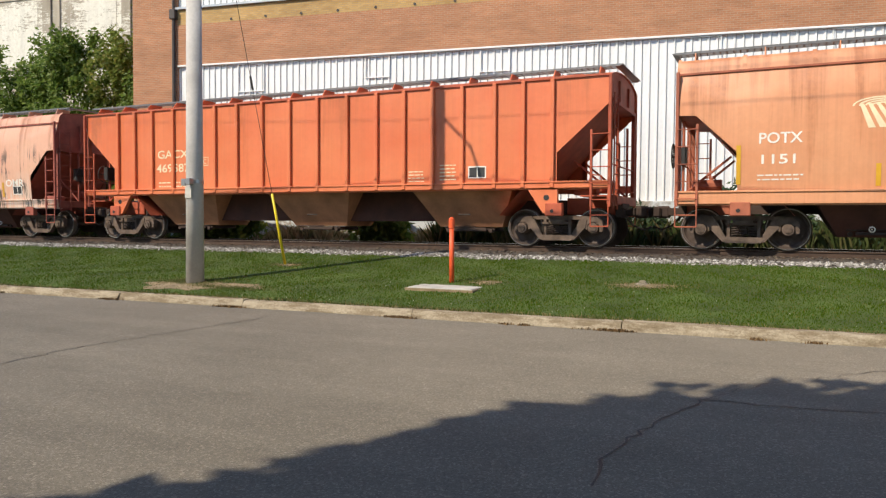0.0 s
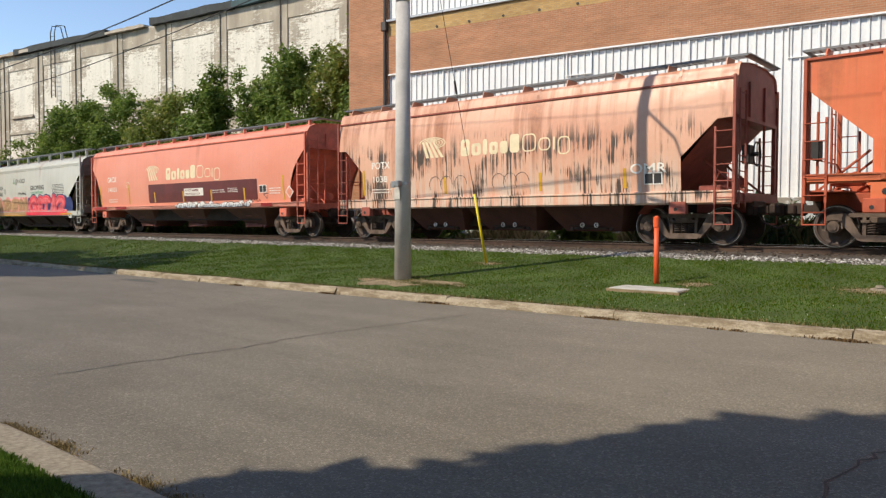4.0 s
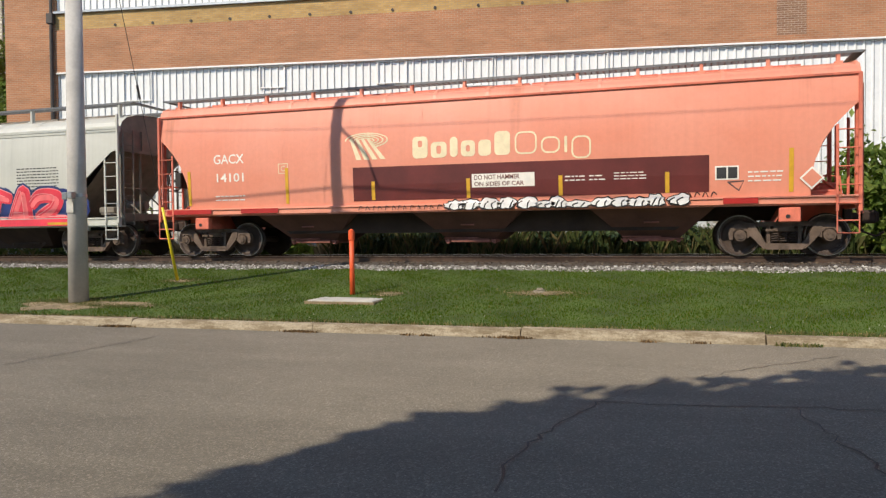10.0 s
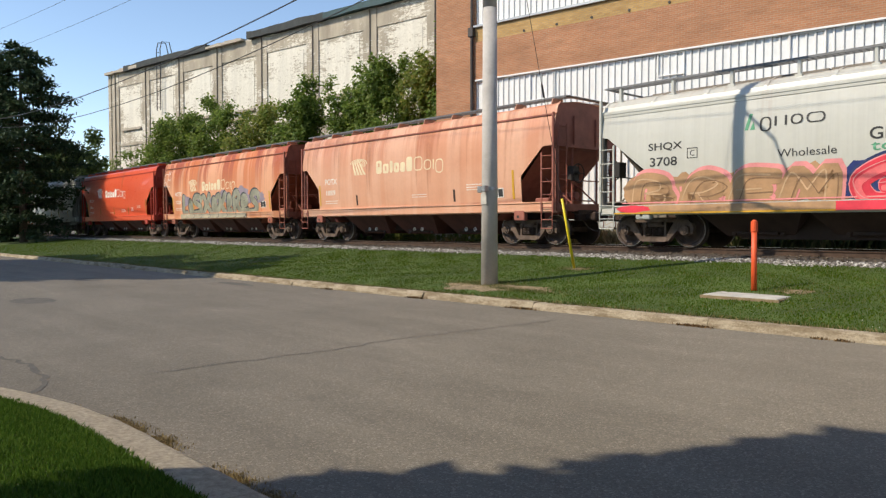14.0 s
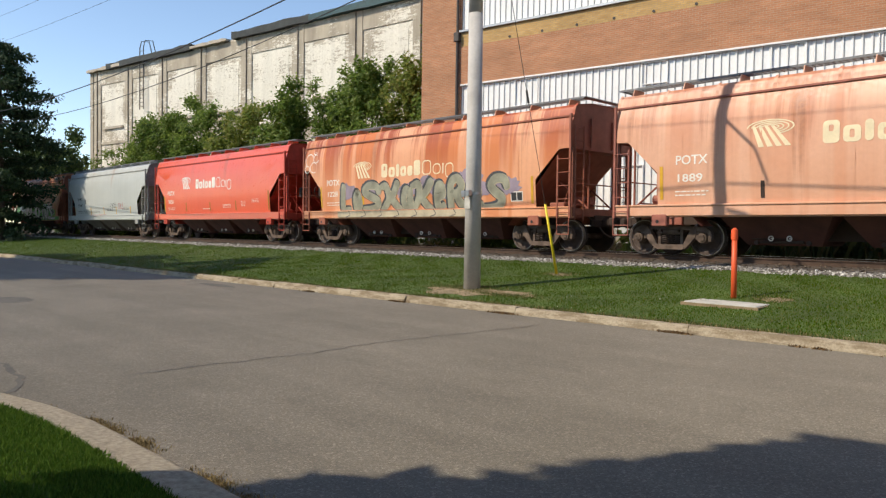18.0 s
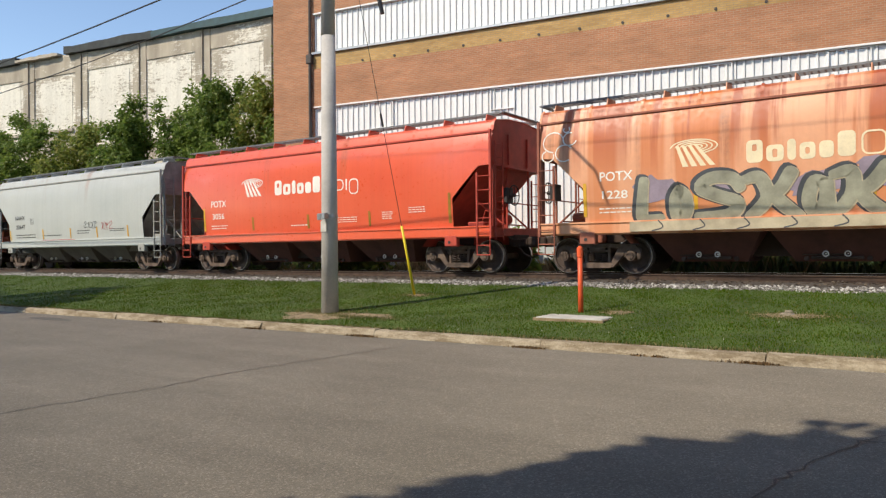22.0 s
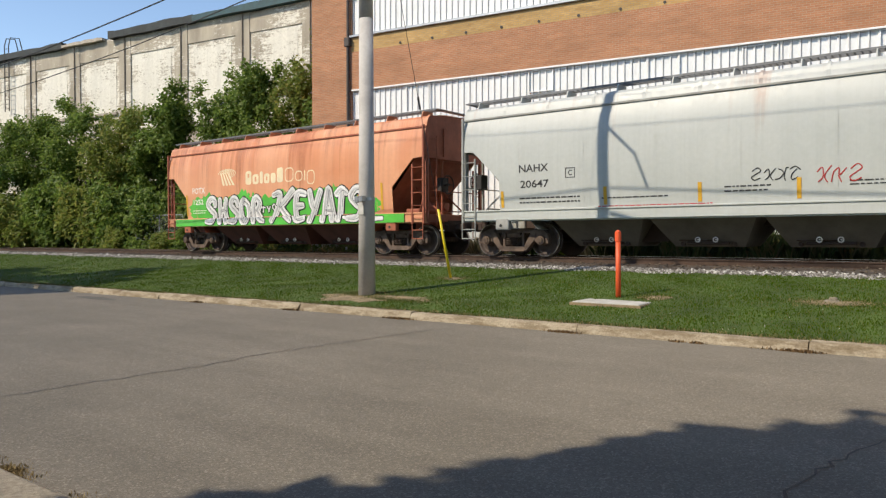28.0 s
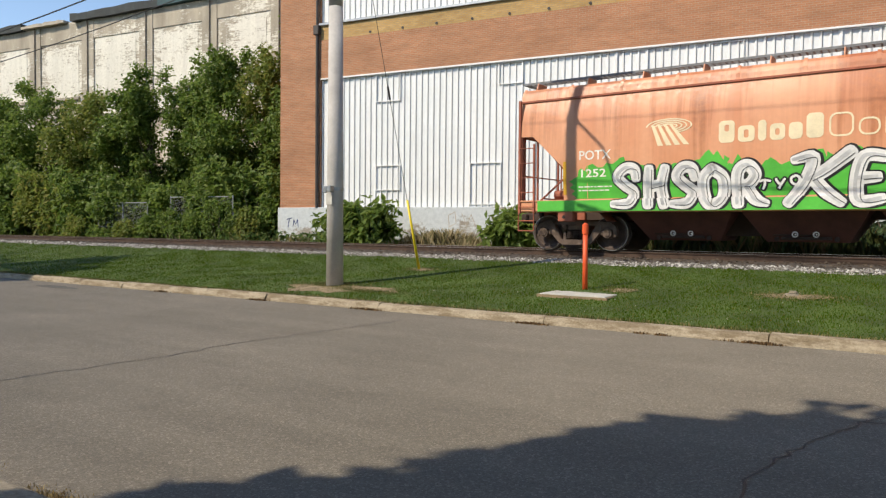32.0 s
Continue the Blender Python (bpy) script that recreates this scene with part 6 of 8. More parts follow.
    for k in range(13):                    # low bubble letters along the sill, sprayed white with black edges
        x = -0.4 + 0.43 * k + rnd.uniform(-0.08, 0.08)
        w, h = rnd.uniform(0.36, 0.52), rnd.uniform(0.15, 0.29)
        lean = rnd.uniform(-0.06, 0.08)
        outer = [(px + lean * (pz - 1.14) / 0.2, pz) for px, pz in blob(x + w / 2, 1.135 + h / 2, w / 2 + 0.03, h / 2 + 0.03, 20 + k, 0.22, 20, 1.125)]
        inner = [(px + lean * (pz - 1.14) / 0.2, pz) for px, pz in blob(x + w / 2, 1.14 + h / 2, w / 2, h / 2 - 0.005, 20 + k, 0.22, 20, 1.14)]
        shape(c, "long", [outer], M["g_black"], "spray_line", 0.0045 + 0.0004 * (k % 2))
        shape(c, "long", [inner], M["g_white"], "spray_fill", 0.0085, "white sprayed bubble letter")
        for q in range(2):
            u = x + w * (0.22 + 0.4 * q) + rnd.uniform(-0.03, 0.05)
            shape(c, "long", fat([(u, 1.15, 0.6), (u + rnd.uniform(-0.04, 0.05), 1.14 + h * 0.4), (u + rnd.uniform(0.03, 0.1), 1.12 + h * 0.75, 0.5)], 0.03), M["g_black"], "spray_line", 0.0125 + 0.0004 * q)
    for k in range(15):
        x = -2.6 + 0.17 * k + rnd.uniform(-0.03, 0.03)
        u = rnd.uniform(0.05, 0.11)
        shape(c, "long", stroke(flow([(x, 1.17), (x + u * 0.3, 1.26), (x + u, 1.25 - 0.06 * (k % 2))], 3), 0.018), M["g_black"], "spray_line", 0.0075 + 0.0003 * (k % 2))
    for k in range(4):
        x = 5.15 + 0.17 * k
        shape(c, "long", stroke(flow([(x, 1.32), (x + 0.05, 1.42), (x + 0.11, 1.31 + 0.05 * (k % 2))], 3), 0.02), M["g_black"], "spray_line", 0.0075)
    shape(c, "long", stroke([(6.0, 1.62), (6.32, 1.64), (6.22, 1.44), (6.0, 1.62)], 0.025), M["g_dark"], "spray_line", 0.0075)
    c = hopper_car("E", "big", 13.4, "light grey covered hopper car with red graffiti", -1)
    words(c, "big", "SHQX", -5.18, -4.22, 2.48, 2.70, M["ink"], "reporting_mark")
    words(c, "big", "3708", -5.13, -4.36, 2.10, 2.33, M["ink"], "car_number")
    x = -2.27
    for w, hh, dz in ((0.26, 0.68, -0.30), (0.16, 0.66, 0), (0.06, 0.66, 0), (0.27, 0.66, 0), (0.40, 0.66, 0)):
        z0, z1 = 2.84 + dz * 0.34, 2.84 + hh * 0.34
        polys = band(pill(x, x + w, z0, z1, 0.1), pill(x + 0.04, x + w - 0.04, z0 + 0.025, z1 - 0.025, 0.09)) if w > 0.2 else [pill(x, x + 0.05, z0, z1, 0.01)]
        shape(c, "big", polys, M["ink"], "wordmark_block", label="plain dark shape")
        x += w + 0.07
    shape(c, "big", [[(-2.63, 2.80), (-2.55, 2.80), (-2.44, 3.18), (-2.52, 3.18)], [(-2.50, 2.80), (-2.38, 2.80), (-2.42, 3.0)]], M["g_teal"], "emblem", label="green leaf-like emblem")
    words(c, "big", "GROWING", 0.03, 1.95, 2.36, 2.62, M["ink"], "slogan", 0.014)
    words(c, "big", "together", 0.06, 1.9, 2.06, 2.34, M["g_teal"], "slogan", 0.008)
    words(c, "big", "Wholesale", -1.86, -0.6, 2.12, 2.30, M["ink"], "lettering", 0.0)
    small_print(c, "big", M["ink"], [(3.07, 4.6, 1.95, 2.65, 8)])
    stencil(c, "big", -3.95, 2.38, M["ink"])
    for k in range(12):
        shape(c, "big", [blob(-5.5 + 0.44 * k, 1.48 + 0.10 * math.sin(k * 2.1), 0.42, 0.40, 40 + k, 0.16, 22, 1.13)], M["g_tan"] if k % 5 != 2 else M["g_pink"], "spray_fill", 0.003 + 0.0003 * k)
    graffiti(c, "big", "BREM", -5.7, -0.45, 0.92, 1.84, [("spray_line", M["g_pink"], 0.46, 0.0085, 0.06, 0.08), ("spray_fill", M["g_tan"], 0.42, 0.0130, 0, 0), ("spray_crease", M["g_sand"], 0.035, 0.0175, -0.12, 0.04), ("spray_crease", M["g_umber"], 0.025, 0.0200, 0.12, -0.05)], 3, 0.1, None, 1.125, "tan and pink painted letters")
    for k in range(11):
        shape(c, "big", [blob(-0.1 + 0.53 * k, 1.52 + 0.08 * math.sin(k * 1.7), 0.45, 0.44, 70 + k, 0.12, 22, 1.13)], M["g_blue"], "spray_back", 0.0095 + 0.0003 * k)
    graffiti(c, "big", "GETAZ", -0.38, 4.75, 0.90, 1.90, [("spray_line", M["g_navy"], 0.52, 0.0145, 0, 0.02), ("spray_edge", M["g_pink"], 0.43, 0.0190, 0, 0), ("spray_fill", M["g_red"], 0.40, 0.0235, 0.005, -0.01), ("spray_core", M["g_rose"], 0.16, 0.0280, -0.03, -0.06), ("spray_shine", M["g_pink"], 0.02, 0.0320, -0.12, 0.05)],
             5, 0.08, [1.3, 0.72, 1.02, 0.75, 1.15], 1.125, "red painted letters with dark blue edges")
    shape(c, "big", [rect(-5.9, -0.6, 0.93, 1.10)], M["g_tan"], "spray_band", 0.003, "tan paint sprayed over the sill")
    shape(c, "big", [rect(-0.6, 5.0, 0.90, 1.10)], M["g_red"], "spray_band", 0.003, "red paint sprayed over the sill")
    shape(c, "big", [rect(-6.2, -0.6, 0.885, 0.925)], M["ochre"], "sill_band", 0.004)
    shape(c, "big", [rect(4.2, 5.6, 0.93, 1.0)], M["ochre"], "sill_band", 0.007)
    shape(c, "big", [blob(-5.6, 1.02, 0.5, 0.09, 3)], M["g_red"], "spray_fill", 0.006)
    shape(c, "big", [rect(-6.0, 4.9, 1.16, 1.19)], M["g_pink"], "spray_band", 0.0265)
    c = hopper_car("F", "round", 13.7, "dusty salmon covered hopper car with rust runs", 1)
    dress_potash("F", "round", "POTX", "1889", M["white"])
    brand(c, "round", M["cream"], -3.2, 2.5)
    data_plate(c, "round", 4.6, 1.62)
    strips(c, "round", (5.25,), 1.4, 2.3)
    strips(c, "round", (-2.9, 2.6), 1.4, 1.8, M["under"])
    small_print(c, "round", M["white"], [(0.4, 1.2, 1.6, 1.75, 2), (3.2, 3.9, 1.75, 2.0, 3)])
    c = hopper_car("G", "round", 13.5, "badly rusted salmon hopper car with grey graffiti", -1)
    dress_potash("G", "round", "POTX", "1228", M["white"])
    brand(c, "round", M["cream"], -3.23, 2.42)
    for k, (x, z, r) in enumerate(((-3.7, 2.0, 0.55), (-2.2, 2.1, 0.4), (-0.3, 1.9, 0.5), (0.9, 2.15, 0.5), (1.5, 1.9, 0.5), (2.75, 2.25, 0.55), (3.2, 1.9, 0.5), (4.4, 1.95, 0.5))):
        shape(c, "round", [blob(x, z, r, r * 0.55, 90 + k, 0.25, 26, 1.31)], M["g_violet"], "spray_back", 0.0065 + 0.0002 * k)
    graffiti(c, "round", "LoSKaKeReS", -4.22, 4.4, 1.20, 2.36, [("spray_line", M["g_dark"], 0.37, 0.0095, -0.045, 0.03), ("spray_edge", M["g_cream"], 0.30, 0.0140, 0.012, -0.012), ("spray_fill", M["g_grey"], 0.27, 0.0185, 0, 0.004)],
             9, 0.10, [0.85, 0.5, 1.25, 1.1, 0.65, 1.1, 0.58, 0.92, 0.86, 1.0], 1.295, "grey-green painted letters with dark edges")
    shape(c, "round", [rect(-4.3, 3.2, 1.03, 1.262)], M["g_cream"], "spray_band", 0.003)
    for k in range(8):
        shape(c, "round", fat([(-3.6 + 0.95 * k, 1.27, 0.6), (-3.5 + 0.95 * k, 1.12), (-3.75 + 0.95 * k, 1.04, 0.6)], 0.03), M["g_dark"], "spray_line", 0.0045)
    strips(c, "round", (-2.75, 0.75, 2.9), 1.4, 1.85)
    strips(c, "round", (5.35,), 1.4, 2.2)
    data_plate(c, "round", 4.75, 1.62)
    for k, (x, z, r) in enumerate(((-6.3, 3.35, 0.3), (-6.0, 3.05, 0.25), (-5.85, 3.4, 0.2), (-6.45, 3.0, 0.18), (-5.95, 3.65, 0.1))):
        shape(c, "round", ring(x, z, r, r * 0.9, 0.03, 0.1 * k, 0.75 + 0.1 * k, 12), M["white"], "spray_loop", 0.008)
    c = hopper_car("H", "round", 13.45, "glossy red covered hopper car", 1)
    dress_potash("H", "round", "POTX", "3056", M["white"])
    brand(c, "round", M["white"], -3.3, 2.5)
    small_print(c, "round", M["white"], [(-1.0, -0.2, 1.5, 1.6, 1), (1.1, 1.9, 1.55, 1.75, 3), (2.9, 3.3, 1.6, 1.85, 4), (3.9, 4.5, 1.75, 1.95, 3)])
    strips(c, "round", (-2.85, -0.2, 2.4), 1.4, 1.85, M["olive"])
    strips(c, "round", (5.35,), 1.4, 2.25, M["olive"])
    c = hopper_car("I", "round", 13.4, "grey covered hopper car with small scribbled tags", -1)
    words(c, "round", "NAHX", -4.79, -3.9, 2.28, 2.48, M["ink"], "reporting_mark")
    words(c, "round", "20647", -4.76, -3.89, 1.86, 2.06, M["ink"], "car_number")
    small_print(c, "round", M["ink"], [(-4.8, -3.0, 1.45, 1.68, 2), (-2.4, -0.7, 1.5, 1.6, 1), (0.6, 1.6, 1.55, 1.75, 2), (3.1, 4.2, 1.6, 1.75, 2)])
    strips(c, "round", (-5.35, -2.3, 0.05, 2.15, 4.4), 1.35, 1.8)
    stencil(c, "round", -3.26, 2.2, M["ink"])
    spray(c, "round", (1, 2, 0, 4), 1.15, 2.2, 1.7, 2.05, [("scribble", M["g_black"], 0.022, 0.007, 0, 0)], 11, 0.3, "black scribbled tag")
    spray(c, "round", (2, 3, 1), 2.45, 3.35, 1.6, 2.05, [("scribble", M["red_stripe"], 0.022, 0.007, 0, 0)], 12, 0.3, "dark red scribbled tag")
    small_print(c, "round", M["red_stripe"], [(-2.5, 0.4, 1.30, 1.37, 1)], "scribble")
    c = hopper_car("J", "round", 13.55, "worn salmon hopper car with green-white graffiti", 1)
    dress_potash("J", "round", "POTX", "1252", M["white"])
    brand(c, "round", M["cream"], -3.27, 2.45)
    shape(c, "round", [[(-6.2, 1.0), (6.0, 1.0), (6.0, 1.27), (-6.2, 1.27)]], M["g_green"], "spray_band", 0.003, "bright green sprayed sill")
    for k in range(14):
        shape(c, "round", [blob(-4.7 + 0.70 * k, 1.60 + 0.12 * math.sin(k * 1.9), 0.58, 0.54 if k < 13 else 0.3, 20 + k, 0.22, 40, 1.31)], M["g_green"], "spray_back", 0.0045 + 0.0002 * (k % 2), "bright green sprayed cloud")
    white = [("spray_line", M["g_black"], 0.35, 0.0085, 0.02, -0.005), ("spray_fill", M["g_white"], 0.265, 0.0130, 0, 0), ("spray_core", M["g_mist"], 0.07, 0.0175, -0.02, 0.01), ("spray_crease", M["g_dark"], 0.016, 0.0215, 0.075, -0.03)]
    graffiti(c, "round", "SHSOR", -4.18, -0.78, 1.02, 2.10, white, 21, 0.10, [1.05, 1.0, 0.95, 1.0, 1.0], 1.015, "silver-white painted letters with black edges")
    graffiti(c, "round", "TYO", -0.90, 0.02, 1.40, 1.80, [("spray_line", M["g_black"], 0.13, 0.0125, 0, 0), ("spray_fill", M["g_white"], 0.05, 0.0170, 0, 0)], 22, 0.0, None, 1.3)
    graffiti(c, "round", "KEYATS", -0.22, 4.3, 1.02, 2.16, white, 25, 0.16, [1.35, 0.9, 0.9, 0.8, 0.7, 0.95], 1.015, "silver-white painted letters with black edges")
    for q, mt, y in ((0.2, "g_black", 0.0050), (0.14, "g_white", 0.0095)):
        shape(c, "round", fat([(3.4, 1.2, 0.6), (4.3, 1.14), (5.1, 1.14, 0.8)], q), M[mt], "spray_tail", y)
    data_plate(c, "round", 4.47, 1.60)
    strips(c, "round", (5.06,), 1.4, 2.25)


build_train()


# ---- the pickup truck ----
def gloss(name, col, rough, coat=0.0, metal=0.0, trans=0.0, haze=0.06):
    m, n, l, b = mat(name, rough, metal)
    b.inputs["Coat Weight"].default_value = coat
    b.inputs["Coat Roughness"].default_value = 0.03
    b.inputs["Transmission Weight"].default_value = trans
    f = noise_tex(n, l, coords(n, l), 2.5, 4)
    c = ramp(n, l, f, [(0.3, tuple(x * 0.85 for x in col)), (0.7, tuple(min(1, x * 1.15) for x in col))])
    l.new(c, b.inputs["Base Color"])
    g = noise_tex(n, l, coords(n, l), 30, 3)
    l.new(ramp(n, l, g, [(0.3, rough), (0.8, rough + haze)]), b.inputs["Roughness"])
    return m


M["car_black"] = gloss("black_car_paint", (0.0035, 0.004, 0.005), 0.03, 0.0, haze=0.004)
M["tint"] = gloss("tinted_glass", (0.010, 0.018, 0.022), 0.02, 0.0, 0, 0.0, haze=0.004)
M["tint"].node_tree.nodes["Principled BSDF"].inputs["Specular IOR Level"].default_value = 0.9
M["tyre"] = simple("tyre_rubber", (0.035, 0.034, 0.033), 0.85, 0, 0.3, 8, 0.2)
M["rim"] = gloss("machined_alloy", (0.24, 0.236, 0.232), 0.26, 0.3, 0.9)
M["rim_dark"] = gloss("dark_alloy", (0.05, 0.05, 0.052), 0.35, 0.2, 0.7)
M["chrome"] = gloss("chrome_trim", (0.75, 0.75, 0.77), 0.08, 0, 1.0)
M["lens"] = gloss("clear_lens", (0.07, 0.072, 0.075), 0.08, 0.8, 0.4)
M["amber"] = gloss("amber_lens", (0.85, 0.22, 0.01), 0.15, 1.0)
M["red_lens"] = gloss("red_lens", (0.45, 0.012, 0.015), 0.12, 1.0)
M["plastic"] = simple("black_plastic", (0.018, 0.018, 0.019), 0.55, 0, 0.2, 6, 0.1)
M["seam"] = simple("dark_gap", (0.002, 0.002, 0.002), 0.9, 0, 0.1, 6, 0, 0.1)
M["plate"] = simple("white_plate", (0.66, 0.68, 0.70), 0.45, 0, 0.08, 3, 0)
AX, WR, AXLE = 1.975, 0.42, 1.985
TRUCK_WHEELS = []


def truck_top(x):
    return float(np.interp(x, [-2.96, -2.9, -0.99, -0.95, 1.25, 1.6, 2.3, 2.7, 2.86, 2.93], [1.33, 1.375, 1.385, 1.34, 1.35, 1.35, 1.31, 1.26, 1.21, 1.13]))


def truck_low(x):
    z = float(np.interp(x, [-2.96, -2.5, -1.4, 1.4, 2.6, 2.93], [0.66, 0.60, 0.46, 0.46, 0.50, 0.62]))
    for c in (-AX, AX):
        if abs(x - c) < 0.535:
            z = max(z, 0.43 + math.sqrt(0.535 ** 2 - (x - c) ** 2))
    return z


def truck_y(x, z):
    y = float(np.interp(z, [0.4, 0.62, 0.90, 1.05, 1.10, 1.15, 1.28, 1.34, 1.39], [0.95, 0.99, 1.0, 1.003, 0.998, 0.983, 0.928, 0.905, 0.87]))
    if x > 2.2:
        y -= 0.40 * ((x - 2.2) / 0.73) ** 2.5
    if x < -2.6:
        y -= 0.10 * ((-2.6 - x) / 0.36) ** 2
    return y


def truck_body():
    bm = bmesh.new()
    xs = sorted({round(-2.96 + 0.12 * k, 3) for k in range(50)} | {round(s * AX + 0.536 * math.cos(a / 14 * math.pi), 3) for s in (-1, 1) for a in range(15)} | {2.93, 2.85, 2.9})
    xs = [x for x in xs if -2.961 <= x <= 2.931]
    C = 8
    levels = [0.40, 0.50, 0.62, 0.76, 0.90, 0.98, 1.05, 1.08, 1.10, 1.125, 1.15, 1.20, 1.25, 1.28, 1.31, 1.34, 1.40]
    rings = []
    for x in xs:
        z0, z1 = truck_low(x), truck_top(x)
        zs = [min(max(z, z0), z1) for z in levels]
        col = [bm.verts.new((x, -truck_y(x, z), z)) for z in zs]
        yt = truck_y(x, z1)
        crown = 0.045 if x > 1.0 else 0.0
        for k in range(1, C):
            u = -1 + 2 * k / C
            dome = 0.022 if x > 1.4 and abs(u) < 0.55 else 0.0
            bm_z = z1 + crown * (1 - u * u) + dome + (0.012 if x < -1.0 and abs(u) < 0.9 else 0.0)
            col.append(bm.verts.new((x, yt * u, bm_z)))
        col += [bm.verts.new((x, truck_y(x, z), z)) for z in zs[::-1]]
        rings.append(col)
    for a, b in zip(rings[:-1], rings[1:]):
        for i in range(len(a) - 1):
            bm.faces.new((a[i], b[i], b[i + 1], a[i + 1]))
    bm.faces.new(rings[0][::-1])
    bm.faces.new(rings[-1])
    bmesh.ops.remove_doubles(bm, verts=bm.verts[:], dist=0.0008)
    return bm


def cab_side(z):
    return 0.905 - (z - 1.335) / 0.57 * 0.262


def bulge(x):
    return 0.028 * max(0.0, 1 - ((x - 0.2) / 1.3) ** 2)


def on_side(pts, s, off=0.0):
    return [(x, s * (max(cab_side(z) + bulge(x), truck_y(x, z) if z < 1.345 else 0.0) + off), z) for x, z in pts]


def skin(pts, s, off):
    """A patch that follows the curve of the body side."""
    bm = bmesh.new()
    bm.faces.new([bm.verts.new((x, 0, z)) for x, z in pts])
    for k in range(9):
        bmesh.ops.bisect_plane(bm, geom=bm.verts[:] + bm.edges[:] + bm.faces[:], plane_co=(2.46 + 0.055 * k, 0, 0), plane_no=(1, 0, 0))
    for k in range(6):
        bmesh.ops.bisect_plane(bm, geom=bm.verts[:] + bm.edges[:] + bm.faces[:], plane_co=(0, 0, 0.86 + 0.05 * k), plane_no=(0, 0, 1))
    for v in bm.verts:
        v.co.y = s * (truck_y(v.co.x, v.co.z) + off)
    return bm


def pickup_truck():
    t = thing("pickup_truck", "glossy black crew-cab pickup truck driving along the street", "pickup truck")
    part("body", truck_body(), M["car_black"], t, smooth=True)
    # cab
    bm = bmesh.new()
    base = [(1.30, 0.86), (-1.0, 0.925)]
    lay = [(1.335, 1.60, -1.00, 0.905), (1.62, 1.20, -0.985, cab_side(1.62)), (1.84, 0.87, -0.955, cab_side(1.84)), (1.905, 0.70, -0.90, 0.58), (1.945, 0.40, -0.72, 0.38)]
    prev = None
    for z, xf, xr, y in lay:
        side = [xr + (xf - 0.12 - xr) * k / 6 for k in range(7)]
        row = [bm.verts.new((a, -y - bulge(a), z)) for a in side] + [bm.verts.new(p) for p in ((xf + 0.02, -y * 0.55, z), (xf + 0.06, 0, z), (xf + 0.02, y * 0.55, z))] + [bm.verts.new((a, y + bulge(a), z)) for a in side[::-1]]
        if prev:
            for i in range(17):
                j = (i + 1) % 17
                bm.faces.new((prev[i], prev[j], row[j], row[i]))
        prev = row
    bm.faces.new(prev)
    part("cab", bm, M["car_black"], t, smooth=True).data.set_sharp_from_angle(angle=0.5)
    # windscreen
    bm = bmesh.new()
    rows = []
    for z, xf, y in ((1.36, 1.567, 0.84), (1.62, 1.20, 0.75), (1.83, 0.886, 0.66)):
        rows.append([bm.verts.new(p) for p in ((xf - 0.10, -y, z + 0.004), (xf + 0.035, -y * 0.55, z + 0.004), (xf + 0.075, 0, z + 0.004), (xf + 0.035, y * 0.55, z + 0.004), (xf - 0.10, y, z + 0.004))])
    for a, b in zip(rows[:-1], rows[1:]):
        for i in range(4):
            bm.faces.new((a[i], a[i + 1], b[i + 1], b[i]))
    part("windscreen", bm, M["tint"], t, "dark raked windscreen", True)
    front = [(0.16, 1.385), (0.56, 1.38), (0.70, 1.345), (0.80, 1.275), (0.88, 1.262), (1.26, 1.262), (1.31, 1.30), (0.74, 1.81), (0.62, 1.85), (0.16, 1.85)]
    rear = [(-0.86, 1.45), (-0.80, 1.395), (0.02, 1.388), (0.02, 1.85), (-0.78, 1.85), (-0.86, 1.79)]
    for s in (-1, 1):
        for nm, pts in (("front_window", front), ("rear_window", rear)):
            bm = bmesh.new()
            bm.faces.new([bm.verts.new((x, 0, z)) for x, z in pts])
            for k in range(9):
                bmesh.ops.bisect_plane(bm, geom=bm.verts[:] + bm.edges[:] + bm.faces[:], plane_co=(-0.9 + 0.27 * k, 0, 0), plane_no=(1, 0, 0))
            bmesh.ops.bisect_plane(bm, geom=bm.verts[:] + bm.edges[:] + bm.faces[:], plane_co=(0, 0, 1.345), plane_no=(0, 0, 1))
            for v in bm.verts:
                v.co.y = on_side([(v.co.x, v.co.z)], s, 0.006)[0][1]
            w = part("side_window", bm, M["tint"], t, "dark tinted side window", True)
            bm = bmesh.new()
            loop = on_side(pts + pts[:1], s, 0.008)
            pipe(bm, loop, 0.009, 5)
            part("window_trim", bm, M["plastic"], w)
    bm = bmesh.new()
    bm.faces.new([bm.verts.new(p) for p in ((-0.998, -0.7, 1.42), (-0.998, 0.7, 1.42), (-0.962, 0.6, 1.82), (-0.962, -0.6, 1.82))])
    for v in bm.verts:
        v.co.x -= 0.012
    part("back_window", bm, M["tint"], t)
    for s in (-1, 1):
        # seams of doors and bed
        for x, w in ((1.28, 0.010), (0.06, 0.010), (-0.975, 0.026)):
            bm = bmesh.new()
            prev = None
            for k in range(8):
                z = 0.50 + 0.84 * k / 7
                y = s * (truck_y(x, z) + 0.0025)
                row = [bm.verts.new((x - w / 2, y, z)), bm.verts.new((x + w / 2, y, z))]
                if prev:
                    bm.faces.new((prev[0], prev[1], row[1], row[0]))
                prev = row
            part("door_seam", bm, M["seam"], t)
        for x in (0.20, -0.84):
            bm = bmesh.new()
            box(bm, x - 0.11, x + 0.11, s * 1.0, s * 1.035, 1.10, 1.135, 0.012)
            part("door_handle", bm, M["car_black"], t)
        bm = bmesh.new()
